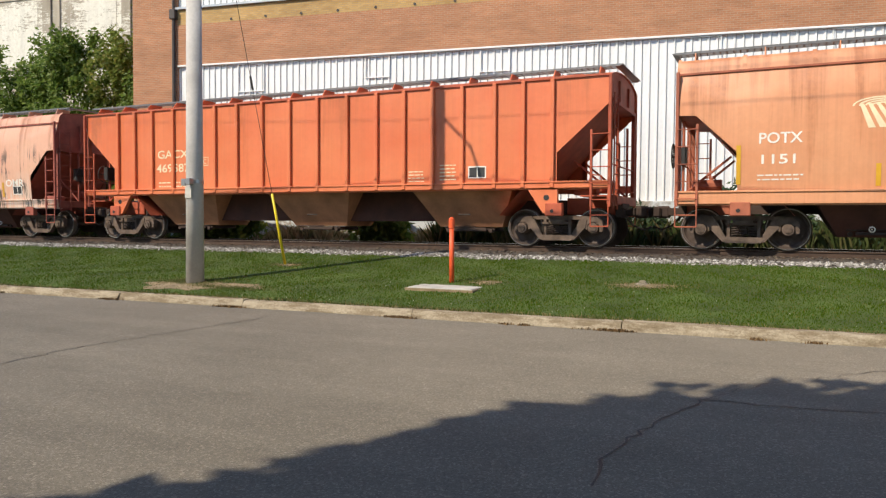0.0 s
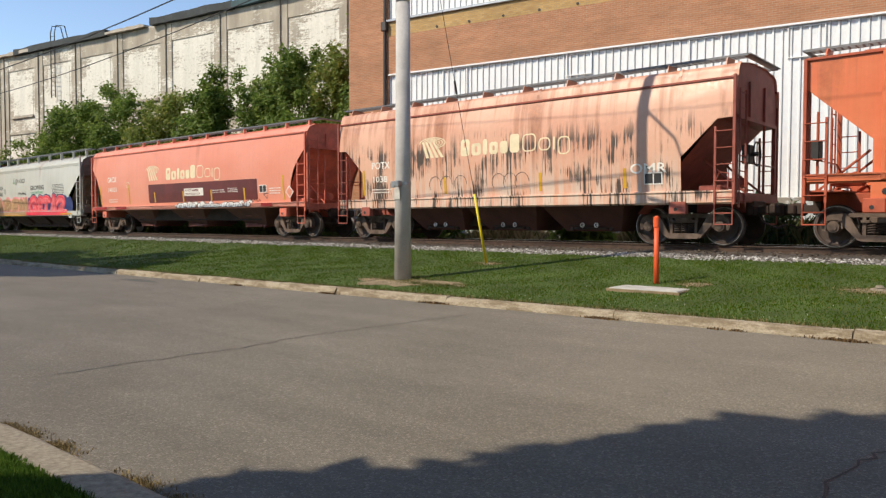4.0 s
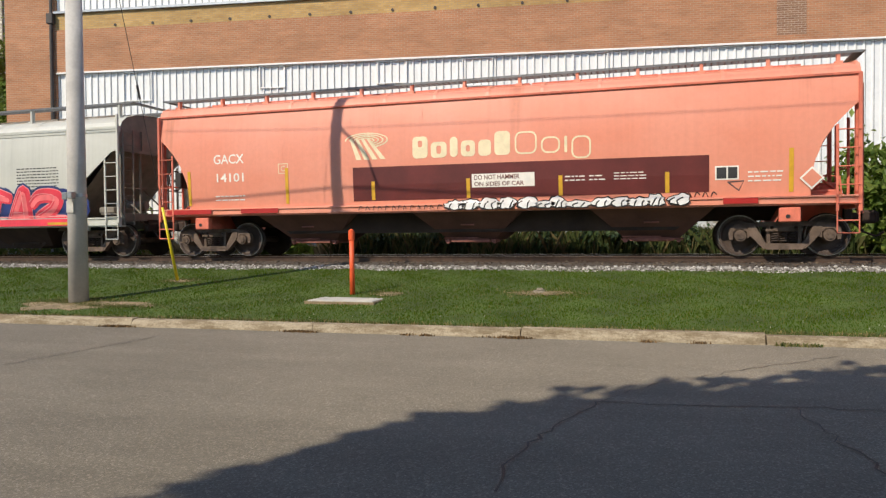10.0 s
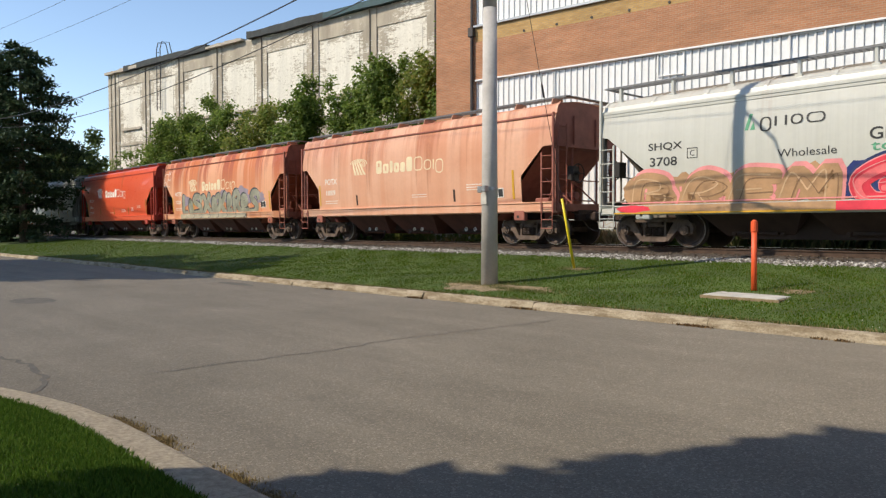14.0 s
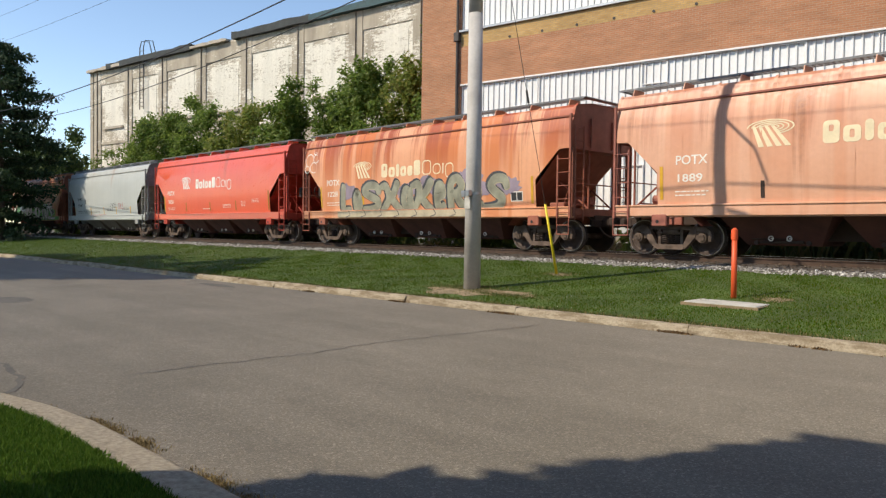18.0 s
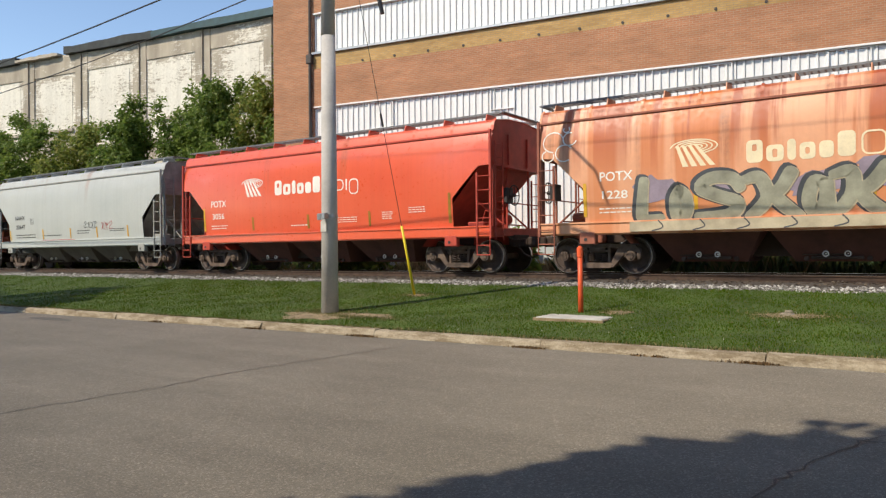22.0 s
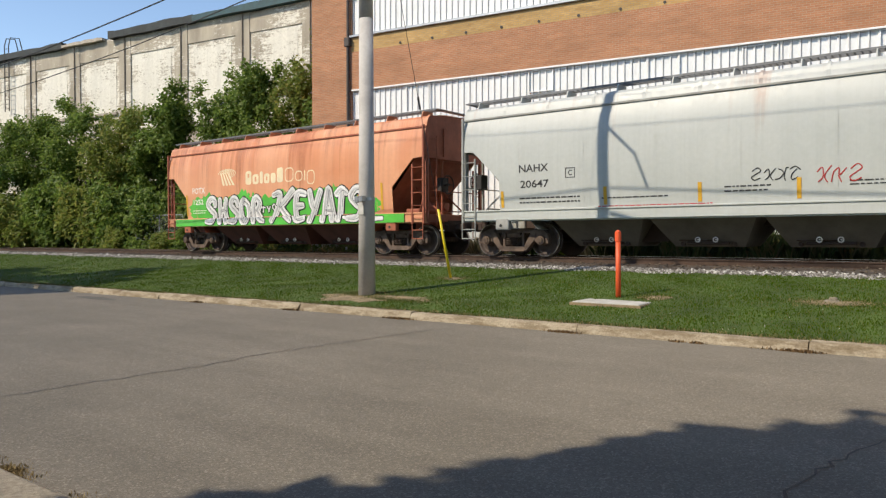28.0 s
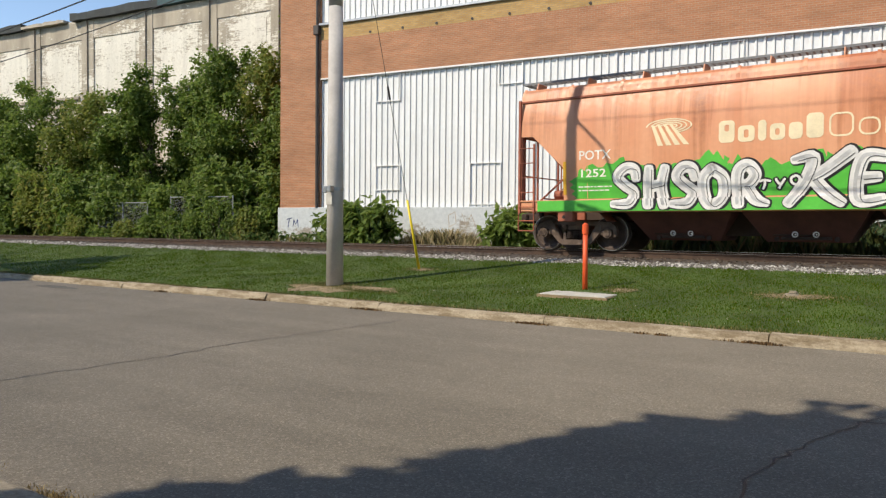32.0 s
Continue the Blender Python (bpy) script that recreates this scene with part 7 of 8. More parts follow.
        pipe(bm, on_side([(-0.9, 1.372), (0.0, 1.372), (0.56, 1.366), (0.68, 1.335), (0.78, 1.262), (0.87, 1.248), (1.30, 1.248)], s, 0.004), 0.007, 5)
        part("belt_trim", bm, M["chrome"], t)
        # door mirror
        bm = bmesh.new()
        box(bm, 1.04, 1.26, s * 1.03, s * 1.25, 1.27, 1.51, 0.04)
        box(bm, 1.12, 1.24, s * 0.9, s * 1.05, 1.30, 1.36, 0.01)
        mir = part("door_mirror", bm, M["car_black"], t)
        bm = bmesh.new()
        box(bm, 1.032, 1.039, s * 1.05, s * 1.23, 1.30, 1.48, 0.002)
        part("mirror_glass", bm, M["chrome"], mir)
        # step, arches, wells
        bm = bmesh.new()
        box(bm, -1.10, 1.27, s * 0.92, s * 1.06, 0.335, 0.40, 0.02)
        for x in (-1.0, 0.0, 1.0):
            box(bm, x - 0.04, x + 0.04, s * 0.6, s * 0.95, 0.34, 0.45)
        st = part("running_board", bm, M["plastic"], t, "black tubular running board")
        bm = bmesh.new()
        box(bm, -1.07, 1.24, s * 1.0, s * 1.065, 0.395, 0.406)
        part("tread_strip", bm, M["galv"], st)
        for c in (-AX, AX):
            bm = bmesh.new()
            prev = None
            for k in range(19):
                a = math.pi * (k / 18 * 1.06 - 0.03)
                row = []
                for r, off in ((0.525, 0.0), (0.53, 0.028), (0.575, 0.030), (0.60, 0.002)):
                    x, z = c + r * math.cos(a), 0.43 + r * math.sin(a)
                    row.append(bm.verts.new((x, s * (truck_y(x, max(z, 0.45)) + off), z)))
                if prev:
                    for i in range(3):
                        bm.faces.new((prev[i], row[i], row[i + 1], prev[i + 1]))
                prev = row
            part("wheel_arch", bm, M["car_black"], t, smooth=True)
            bm = bmesh.new()
            prev = None
            for k in range(15):
                a = math.pi * k / 14
                row = [bm.verts.new((c + 0.53 * math.cos(a), s * y, 0.43 + 0.53 * math.sin(a))) for y in (0.97, 0.5)]
                if prev:
                    bm.faces.new((prev[0], row[0], row[1], prev[1]))
                prev = row
            part("wheel_well", bm, M["plastic"], t)
        # lamps
        hl = part("headlight", skin([(2.60, 0.86), (2.87, 0.82), (2.90, 0.86), (2.88, 1.10), (2.50, 1.13), (2.46, 1.08)], s, 0.008), M["lens"], t, "clear headlight with amber corner", True)
        part("indicator", skin([(2.745, 0.885), (2.79, 0.88), (2.78, 1.03), (2.735, 1.03)], s, 0.014), M["amber"], hl)
        part("light_bar", skin([(2.52, 1.095), (2.87, 1.07), (2.87, 1.085), (2.52, 1.115)], s, 0.013), M["chrome"], hl)
        part("light_bar", skin([(2.62, 0.87), (2.87, 0.83), (2.87, 0.845), (2.62, 0.885)], s, 0.013), M["chrome"], hl)
        bm = bmesh.new()
        box(bm, -2.975, -2.84, s * 0.80, s * 0.965, 0.98, 1.30, 0.02)
        tl = part("tail_light", bm, M["red_lens"], t, "red tail light")
        bm = bmesh.new()
        box(bm, -2.98, -2.86, s * 0.84, s * 0.972, 1.09, 1.13, 0.005)
        part("reverse_lamp", bm, M["plate"], tl)
        bm = bmesh.new()
        rod(bm, (2.86, s * 0.66, 0.66), (2.93, s * 0.64, 0.66), 0.05, seg=12)
        part("fog_lamp", bm, M["lens"], t)
        # badges as plain bars
        bm = bmesh.new()
        for k in range(5):
            x = 1.40 + 0.05 * k
            box(bm, x, x + 0.035, s * 0.968, s * 0.990, 1.15, 1.195, 0.003)
        part("fender_badge", bm, M["chrome"], t)
        bm = bmesh.new()
        for k in range(5):
            x = -2.62 + 0.10 * k
            box(bm, x, x + 0.075, s * 0.935, s * 0.963, 1.21, 1.255, 0.003)
        part("bed_badge", bm, M["chrome"], t)
    # front: grille, badge, bumper, plate
    bm = bmesh.new()
    box(bm, 2.80, 2.945, -0.56, 0.56, 0.76, 1.17, 0.02)
    gr = part("grille", bm, M["plastic"], t, "black grille with heavy bars")
    for z in (0.83, 0.96, 1.09):
        bm = bmesh.new()
        box(bm, 2.90, 2.968, -0.55, 0.55, z - 0.034, z + 0.034, 0.012)
        part("grille_bar", bm, M["car_black"], gr)
    bm = bmesh.new()
    bmesh.ops.create_cone(bm, cap_ends=True, segments=20, radius1=0.05, radius2=0.045, depth=0.02, matrix=pose(2.975, 0, 0.96, 0, 90, 0) @ Matrix.Diagonal((1, 2.2, 1, 1)))
    part("oval_badge", bm, M["galv"], gr)
    bm = bmesh.new()
    prev = None
    for k in range(13):
        y = -0.97 + 1.94 * k / 12
        x = 2.99 - 0.34 * abs(y / 0.97) ** 3
        row = [bm.verts.new(p) for p in ((x - 0.10, y, 0.42), (x, y, 0.50), (x + 0.01, y, 0.66), (x - 0.05, y, 0.75), (x - 0.25, y, 0.76))]
        if prev:
            for i in range(4):
                bm.faces.new((prev[i], row[i], row[i + 1], prev[i + 1]))
        prev = row
    part("front_bumper", bm, M["car_black"], t, smooth=True)
    bm = bmesh.new()
    box(bm, 3.0, 3.012, -0.16, 0.16, 0.53, 0.69, 0.004)
    pl = part("number_plate", bm, M["plate"], t, "white number plate with plain dark bars")
    bm = bmesh.new()
    for k in range(6):
        box(bm, 3.012, 3.0145, -0.12 + 0.042 * k, -0.12 + 0.042 * k + 0.028, 0.575, 0.645)
    part("plate_bars", bm, M["g_blue"], pl)
    bm = bmesh.new()
    box(bm, -3.05, -2.88, -0.95, 0.95, 0.58, 0.78, 0.03)
    part("rear_bumper", bm, M["car_black"], t)
    bm = bmesh.new()
    rod(bm, (-2.3, -0.72, 0.46), (-2.86, -0.80, 0.42), 0.045, seg=12)
    part("exhaust", bm, M["rim_dark"], t)
    bm = bmesh.new()
    box(bm, -2.5, 2.5, -0.62, 0.62, 0.34, 0.62, 0.03)
    rod(bm, (-AX, -0.7, WR), (-AX, 0.7, WR), 0.06, seg=8)
    rod(bm, (AX, -0.7, WR), (AX, 0.7, WR), 0.05, seg=8)
    part("chassis", bm, M["plastic"], t)
    bm = bmesh.new()
    box(bm, -2.88, -1.02, -0.86, 0.86, 1.372, 1.392, 0.008)
    part("bed_cover", bm, M["plastic"], t, "flat black bed cover")
    bm = bmesh.new()
    prism(bm, [(-0.45, 1.93), (-0.25, 1.93), (-0.43, 1.985)], -0.02, 0.02)
    part("roof_aerial", bm, M["car_black"], t)
    # overhangs and wheelbase
    for o in t.children_recursive:
        for v in o.data.vertices:
            v.co.x = float(np.interp(v.co.x, [-3.1, -2.575, -1.375, -1.0, 0.06, 1.375, 2.575, 2.94, 3.02], [-3.20, -2.585, -1.385, -1.055, 0.10, 1.385, 2.57, 2.86, 2.925]))
    # wheels
    tyre = bmesh.new()
    lathe(tyre, [(0.272, -0.12), (0.30, -0.135), (0.36, -0.14), (0.40, -0.125), (0.418, -0.09), (0.42, 0.0), (0.418, 0.09), (0.40, 0.125), (0.36, 0.14), (0.272, 0.12)], 108)
    for v in tyre.verts:                   # tread blocks
        r, k = math.hypot(v.co.x, v.co.z), int(round(math.atan2(v.co.z, v.co.x) / math.tau * 108))
        if r > 0.39 and abs(v.co.y) > 0.05 and k % 3 == 0:
            v.co.x, v.co.z = v.co.x * (r - 0.009) / r, v.co.z * (r - 0.009) / r
    tyre = mesh_of(tyre, "tyre")
    rim = bmesh.new()
    lathe(rim, [(0.275, -0.125), (0.262, -0.128), (0.25, -0.11), (0.245, 0.10)], 36)
    for k in range(6):
        for da in (-0.115, 0.115):
            a = k / 6 * math.tau + da
            box(rim, -0.024, 0.024, -0.118, -0.085, 0.05, 0.255, 0.005, Matrix.Rotation(a, 4, "Y"))
    lathe(rim, [(0.001, -0.12), (0.05, -0.12), (0.075, -0.10), (0.08, -0.06)], 18)
    rim = mesh_of(rim, "rim")
    disc = bmesh.new()
    lathe(disc, [(0.001, -0.03), (0.17, -0.03), (0.17, 0.0), (0.245, 0.02)], 24)
    disc = mesh_of(disc, "brake_disc")
    marks = []
    for turn in (0.0, 0.5):                # two bowed rows of raised white marks
        mark = bmesh.new()
        prev = None
        for k in range(33):
            a = (turn + 0.30 * k / 32) * math.tau
            low, high = (0.340, 0.352) if k % 4 != 3 else (0.345, 0.347)
            row = [mark.verts.new((r * math.cos(a), -0.1415, r * math.sin(a))) for r in (low, high)]
            if prev:
                mark.faces.new((prev[0], row[0], row[1], prev[1]))
            prev = row
        marks.append(mesh_of(mark, "tyre_marking"))
    for x in (-AXLE, AXLE):
        for s in (-1, 1):
            # the far side is the near side turned about z
            w = put_mesh("wheel", disc, M["rim_dark"], t, "tyre on a six-spoke alloy rim", pose(x, s * 0.86, WR))
            flip = pose(0, 0, 0, 0, 0, 0 if s == -1 else 180)
            put_mesh("tyre", tyre, M["tyre"], w, at=flip)
            put_mesh("rim", rim, M["rim"], w, at=flip)
            for mk in marks:
                put_mesh("tyre_marking", mk, M["pole"], w, "bowed row of raised white marks", flip)
            TRUCK_WHEELS.append((w, x, s))
    return t


TRUCK = pickup_truck()
FRONT_AXLE = [(0.0, -85.2), (4.5, -23.75), (5.0, -17.15), (5.5, -10.5), (6.0, -4.29), (6.5, 1.68), (7.0, 7.5), (32.0, 290.0)]


def drive():
    at = lambda t: float(np.interp(t, [a for a, _ in FRONT_AXLE], [b for _, b in FRONT_AXLE])) - AXLE
    walk(TRUCK, [(t, pose(x - AXLE, 7.08, GRADE * (x - AXLE), 0, 0, 0.4)) for t, x in FRONT_AXLE])
    n = 31
    steps = [k / 30 for k in range(961)]
    for w, x, s in TRUCK_WHEELS:
        walk(w, [(t, pose(x, s * 0.86, WR, 0, math.degrees(at(t) / WR) % 360, 0)) for t in steps])


# ---- street furniture ----
def utility_pole():
    x, y, top = -10.93, 11.45, 12.6
    z0 = verge_z(x, y)
    p = thing("utility_pole", "round grey concrete utility pole beside the kerb", "utility pole", at=pose(x, y, z0))
    bm = bmesh.new()
    rod(bm, (0, 0, -0.3), (0, 0, 5.9), 0.185, 0.150, 20)
    rod(bm, (0, 0, 5.9), (0, 0, top - z0), 0.150, 0.115, 20)
    part("shaft", bm, M["pole"], p, smooth=True)
    bm = bmesh.new()
    rod(bm, (0, 0, 2.02), (0, 0, 2.09), 0.182, 0.182, 20)
    box(bm, -0.26, -0.14, -0.12, -0.02, 1.98, 2.12, 0.01)
    box(bm, 0.02, 0.12, -0.27, -0.15, 1.99, 2.12, 0.01)
    part("band_clamp", bm, M["galv"], p, "steel band with sign bracket")
    bm = bmesh.new()
    box(bm, -0.085, 0.085, -0.186, -0.176, 1.72, 1.95, 0.004)
    part("number_tag", bm, M["slab"], p)
    # fittings high on the shaft, known by the shadow that they cast
    bm = bmesh.new()
    rod(bm, (0, 0, 9.6), (0, 0, 9.7), 0.15, seg=14)
    pipe(bm, [(0.1, 0, 9.65), (0.75, -0.2, 9.1), (1.0, -0.25, 8.4)], 0.035)
    part("bracket_arm", bm, M["galv"], p)
    bm = bmesh.new()
    box(bm, -1.1, 1.1, -0.22, -0.12, 11.3, 11.42, 0.01)
    part("crossarm", bm, M["wood_pole"], p)
    for dx in (-1.0, -0.4, 0.4, 1.0):
        bm = bmesh.new()
        rod(bm, (dx, -0.17, 11.42), (dx, -0.17, 11.62), 0.045, 0.02, 8)
        part("insulator", bm, M["pipe"], p)
    bm = bmesh.new()
    pipe(bm, [(0.14, -0.1, 7.6), (0.6, -0.12, 7.5), (1.1, -0.1, 7.25), (1.35, -0.05, 6.75), (1.5, 0, 6.1)], 0.045)
    part("cable_loop", bm, M["wire"], p)


utility_pole()


def catenary(a, b, sag, n=16):
    a, b = Vector(a), Vector(b)
    return [a.lerp(b, k / n) - Vector((0, 0, sag * 4 * (k / n) * (1 - k / n))) for k in range(n + 1)]


def overhead_lines():
    """Lines along the street, from the far wooden pole by the conifer past the concrete pole."""
    lines = [((-58.5, 11.4, 8.64), (-10.93, 11.4, 8.4), 0.85, 0.021), ((-58.5, 11.4, 8.2), (-10.93, 11.4, 7.6), 1.2, 0.015),
             ((-57.5, 11.4, 12.8), (-11.9, 11.4, 9.9), 0.3, 0.008), ((-59.5, 11.4, 14.6), (-9.9, 11.4, 10.8), 0.3, 0.008),
             ((-10.93, 11.4, 8.4), (40, 12.8, 8.0), 1.1, 0.02), ((-10.93, 11.4, 7.6), (40, 12.9, 7.3), 1.1, 0.024),
             ((-11.9, 11.4, 9.9), (40, 12.8, 10.0), 0.6, 0.008), ((-9.9, 11.4, 10.8), (40, 12.8, 11.0), 0.6, 0.008)]
    for a, b, sag, r in lines:
        w = thing("overhead_cable", "thin black overhead cable along the street", "cable", "overhead cables")
        bm = bmesh.new()
        pipe(bm, catenary(a, b, sag), r, 5)
        part("strand", bm, M["wire"], w)
    # guy wire with its yellow guard and insulator
    base, top = Vector((-10.65, 14.08, 0.40)), Vector((-10.93, 11.5, 10.4))
    g = thing("guy_wire", "thin steel guy wire with bright yellow guard tube", "guy wire")
    bm = bmesh.new()
    rod(bm, base, top, 0.007, seg=5)
    part("strand", bm, M["wire"], g)
    bm = bmesh.new()
    d = (top - base).normalized()
    rod(bm, base, base + d * 1.75, 0.035, 0.028, 10)
    part("guard", bm, M["yellow"], g, "bright yellow plastic guard", True)
    bm = bmesh.new()
    rod(bm, base + d * 4.1, base + d * 4.4, 0.024, seg=8)
    part("strain_insulator", bm, M["black"], g)


overhead_lines()


def marker_post():
    x, y = -5.76, 12.78
    z = verge_z(x, y)
    slab = thing("access_cover", "square precast concrete cover lying in the grass", "cover", at=pose(-5.6, 12.25, verge_z(-5.6, 12.25) + 0.01, 0, 0, 2))
    bm = bmesh.new()
    box(bm, -0.62, 0.62, -0.42, 0.42, -0.06, 0.012, 0.01)
    part("cover_plate", bm, M["slab"], slab)
    bm = bmesh.new()
    box(bm, -0.66, 0.66, -0.46, 0.46, -0.1, -0.005)
    part("rim", bm, M["dry"], slab)
    p = thing("marker_post", "tall round orange plastic marker post", "marker post", at=pose(x, y, z, 0, -0.5, 0))
    bm = bmesh.new()
    rod(bm, (0, 0, -0.1), (0, 0, 1.1), 0.05, 0.046, 14)
    part("tube", bm, M["orange"], p, smooth=True)
    bm = bmesh.new()
    rod(bm, (0, 0, 1.04), (0, 0, 1.22), 0.06, 0.058, 14)
    rod(bm, (0, 0, 1.22), (0, 0, 1.25), 0.05, 0.02, 14)
    part("cap", bm, M["orange"], p)


marker_post()


def small_ground_things():
    c = thing("valve_cap", "small weathered concrete cap in a dry patch", "cap", at=pose(-2.28, 13.29, verge_z(-2.28, 13.29)))
    bm = bmesh.new()
    rod(bm, (0, 0, -0.05), (0, 0, 0.045), 0.15, 0.11, 9)
    rod(bm, (0.02, 0, 0.06), (0.02, 0, 0.09), 0.07, 0.05, 8)
    part("lid", bm, M["cap_stone"], c)
    for x, y, rx, ry, s in ((-2.2, 13.25, 0.62, 0.3, 1), (-11.0, 11.0, 0.95, 0.5, 2), (-10.6, 14.1, 0.42, 0.2, 3), (-9.9, 11.35, 1.0, 0.3, 4), (-5.1, 12.9, 0.3, 0.25, 5)):
        bm = bmesh.new()
        n = 18
        rnd = random.Random(s)
        ctr = bm.verts.new((x, y, verge_z(x, y) + 0.03))
        rim = []
        for k in range(n):
            a = k / n * math.tau
            px, py = x + rx * math.cos(a) * rnd.uniform(0.55, 1.2), y + ry * math.sin(a) * rnd.uniform(0.55, 1.2)
            rim.append(bm.verts.new((px, py, verge_z(px, py) + 0.006)))
        for k in range(n):
            bm.faces.new((ctr, rim[k], rim[(k + 1) % n]))
        tagged(part("bare_patch", bm, M["dry"], None), "dry bare earth patch in the grass", "bare patch", kind="structure")


small_ground_things()


def far_pole():
    p = thing("utility_pole", "weathered wooden utility pole beside the conifer", "utility pole", at=pose(-58.5, 11.4, -0.1))
    bm = bmesh.new()
    rod(bm, (0, 0, -0.3), (0, 0, 15.0), 0.19, 0.12, 12)
    part("shaft", bm, M["wood_pole"], p)
    bm = bmesh.new()
    box(bm, -1.1, 1.1, -0.07, 0.07, 13.5, 13.62)
    part("crossarm", bm, M["wood_pole"], p)
    bm = bmesh.new()
    pipe(bm, [(0, 0, 9.4), (-0.8, -0.8, 9.9), (-1.6, -1.6, 10.0)], 0.04)
    part("lamp_arm", bm, M["galv"], p)


far_pole()


# ---- plants ----
def to_world(x, y):
    """From the buildings' frame to the world."""
    a = radians(TURN)
    return x * math.cos(a) - y * math.sin(a), x * math.sin(a) + y * math.cos(a)


def leaf_mesh(rng, pts, size, droop=0.25, long=1.0, name="crown"):
    """Many small leaves, each two triangles folded along the rib, at the given points."""
    n = len(pts)
    face = rng.normal(size=(n, 3)) * 0.75 + np.array((-0.15, -0.45, 0.75))     # leaves turn their faces up to the light
    d = rng.normal(size=(n, 3))
    d[:, 2] -= droop * 2
    d -= (d * face).sum(1)[:, None] * face / (face * face).sum(1)[:, None]
    d /= np.linalg.norm(d, axis=1)[:, None]
    e = np.cross(face, d)
    e /= np.linalg.norm(e, axis=1)[:, None]
    s = size * rng.uniform(0.6, 1.3, n)[:, None]
    up = np.cross(d, e) * s * 0.15
    v = np.concatenate([pts, pts + d * s * 0.5 * long + e * s * 0.32 + up, pts + d * s * long, pts + d * s * 0.5 * long - e * s * 0.32 + up])
    i = np.arange(n)
    f = np.concatenate([np.stack([i, i + n, i + 2 * n], 1), np.stack([i, i + 2 * n, i + 3 * n], 1)])
    me = bpy.data.meshes.new(name)
    me.from_pydata(v.tolist(), [], f.tolist())
    return me


def clump_points(rng, centre, radii, clumps, leaves, spread=0.34):
    """Leaf points gathered in clumps over an uneven crown, denser at its skin."""
    c = rng.normal(size=(clumps, 3))
    c /= np.linalg.norm(c, axis=1)[:, None]
    c *= (rng.uniform(0.35, 1.05, clumps) ** 0.6)[:, None]
    c = c * np.array(radii) + np.array(centre)
    per = max(1, leaves // clumps)
    p = np.repeat(c, per, axis=0)
    k = rng.normal(size=p.shape) * np.array(radii) * spread * 0.42
    return p + k


# edge of the shade on the road, which shapes the unseen street trees' crowns
SHADE_X = [-8.0, -5.0, -4.4, -4.1, -3.75, -3.45, -3.1, -2.72, -2.4, -2.0, -1.85, -1.5, -1.15, -0.93, -0.6, -0.14, 0.4, 0.97, 1.19, 1.34, 1.77, 3.5]
SHADE_Y = [-4.0, -0.4, 0.7, 1.35, 1.95, 2.6, 3.1, 3.8, 4.45, 5.2, 5.7, 5.7, 6.4, 6.8, 6.85, 7.65, 8.1, 8.0, 7.85, 8.6, 9.8, 10.4]


def tree(name, label, x, y, z0, height, radii, leaves, size, seed, material, trunk_r=0.16, low=0.25, group="", lobes=5, category="tree", clear=0.1, shade_cut=False):
    rng = np.random.default_rng(seed)
    t = thing(name, label, category, group, at=pose(x, y, z0))
    bm = bmesh.new()
    top = height * 0.72
    rod(bm, (0, 0, -0.3), (rng.uniform(-.2, .2), rng.uniform(-.2, .2), top * 0.5), trunk_r, trunk_r * 0.7, 9)
    rod(bm, (0, 0, top * 0.45), (rng.uniform(-.3, .3), rng.uniform(-.3, .3), top), trunk_r * 0.7, trunk_r * 0.3, 8)
    pts = []
    for k in range(lobes):
        a = k / lobes * math.tau + rng.uniform(0, 1)
        h = height * (low + (0.86 - low) * (k + 0.6) / lobes)
        fr = 1 - 0.55 * abs((h / height - 0.5) / 0.5) ** 1.5
        cx, cy = math.cos(a) * radii[0] * 0.5 * fr, math.sin(a) * radii[1] * 0.5 * fr
        rod(bm, (0, 0, h * 0.55), (cx, cy, h), trunk_r * 0.4, trunk_r * 0.12, 6)
        pts.append(clump_points(rng, (cx, cy, h), (radii[0] * 0.62 * fr + 0.3, radii[1] * 0.62 * fr + 0.3, radii[2] * rng.uniform(0.8, 1.15)), 16, leaves // lobes))
    part("trunk", bm, M["bark"], t)
    p = np.concatenate(pts)
    p = p[p[:, 2] > clear]
    if shade_cut:            # leaves beyond the road's shade edge, and over one light spot, are dropped
        sx, sy = p[:, 0] + x + 0.507 * p[:, 2], p[:, 1] + y + 0.968 * p[:, 2]
        rim = np.interp(sx, SHADE_X, SHADE_Y) - 0.13 + 0.10 * np.sin(sx * 9.1) * np.sin(sx * 4.3 + 1) + rng.normal(0, 0.06, len(p))
        p = p[(sy < rim) & (((sx + 0.60) / 0.17) ** 2 + ((sy - 6.50) / 0.22) ** 2 > 1.0)]
        p = p[(p[:, 1] + y + 0.968 * p[:, 2] > 1.6) | (rng.uniform(0, 1, len(p)) < 0.3)]      # thinned here to let more sky light onto the shaded road
    put_mesh("crown", leaf_mesh(rng, p, size), material, t)
    return t


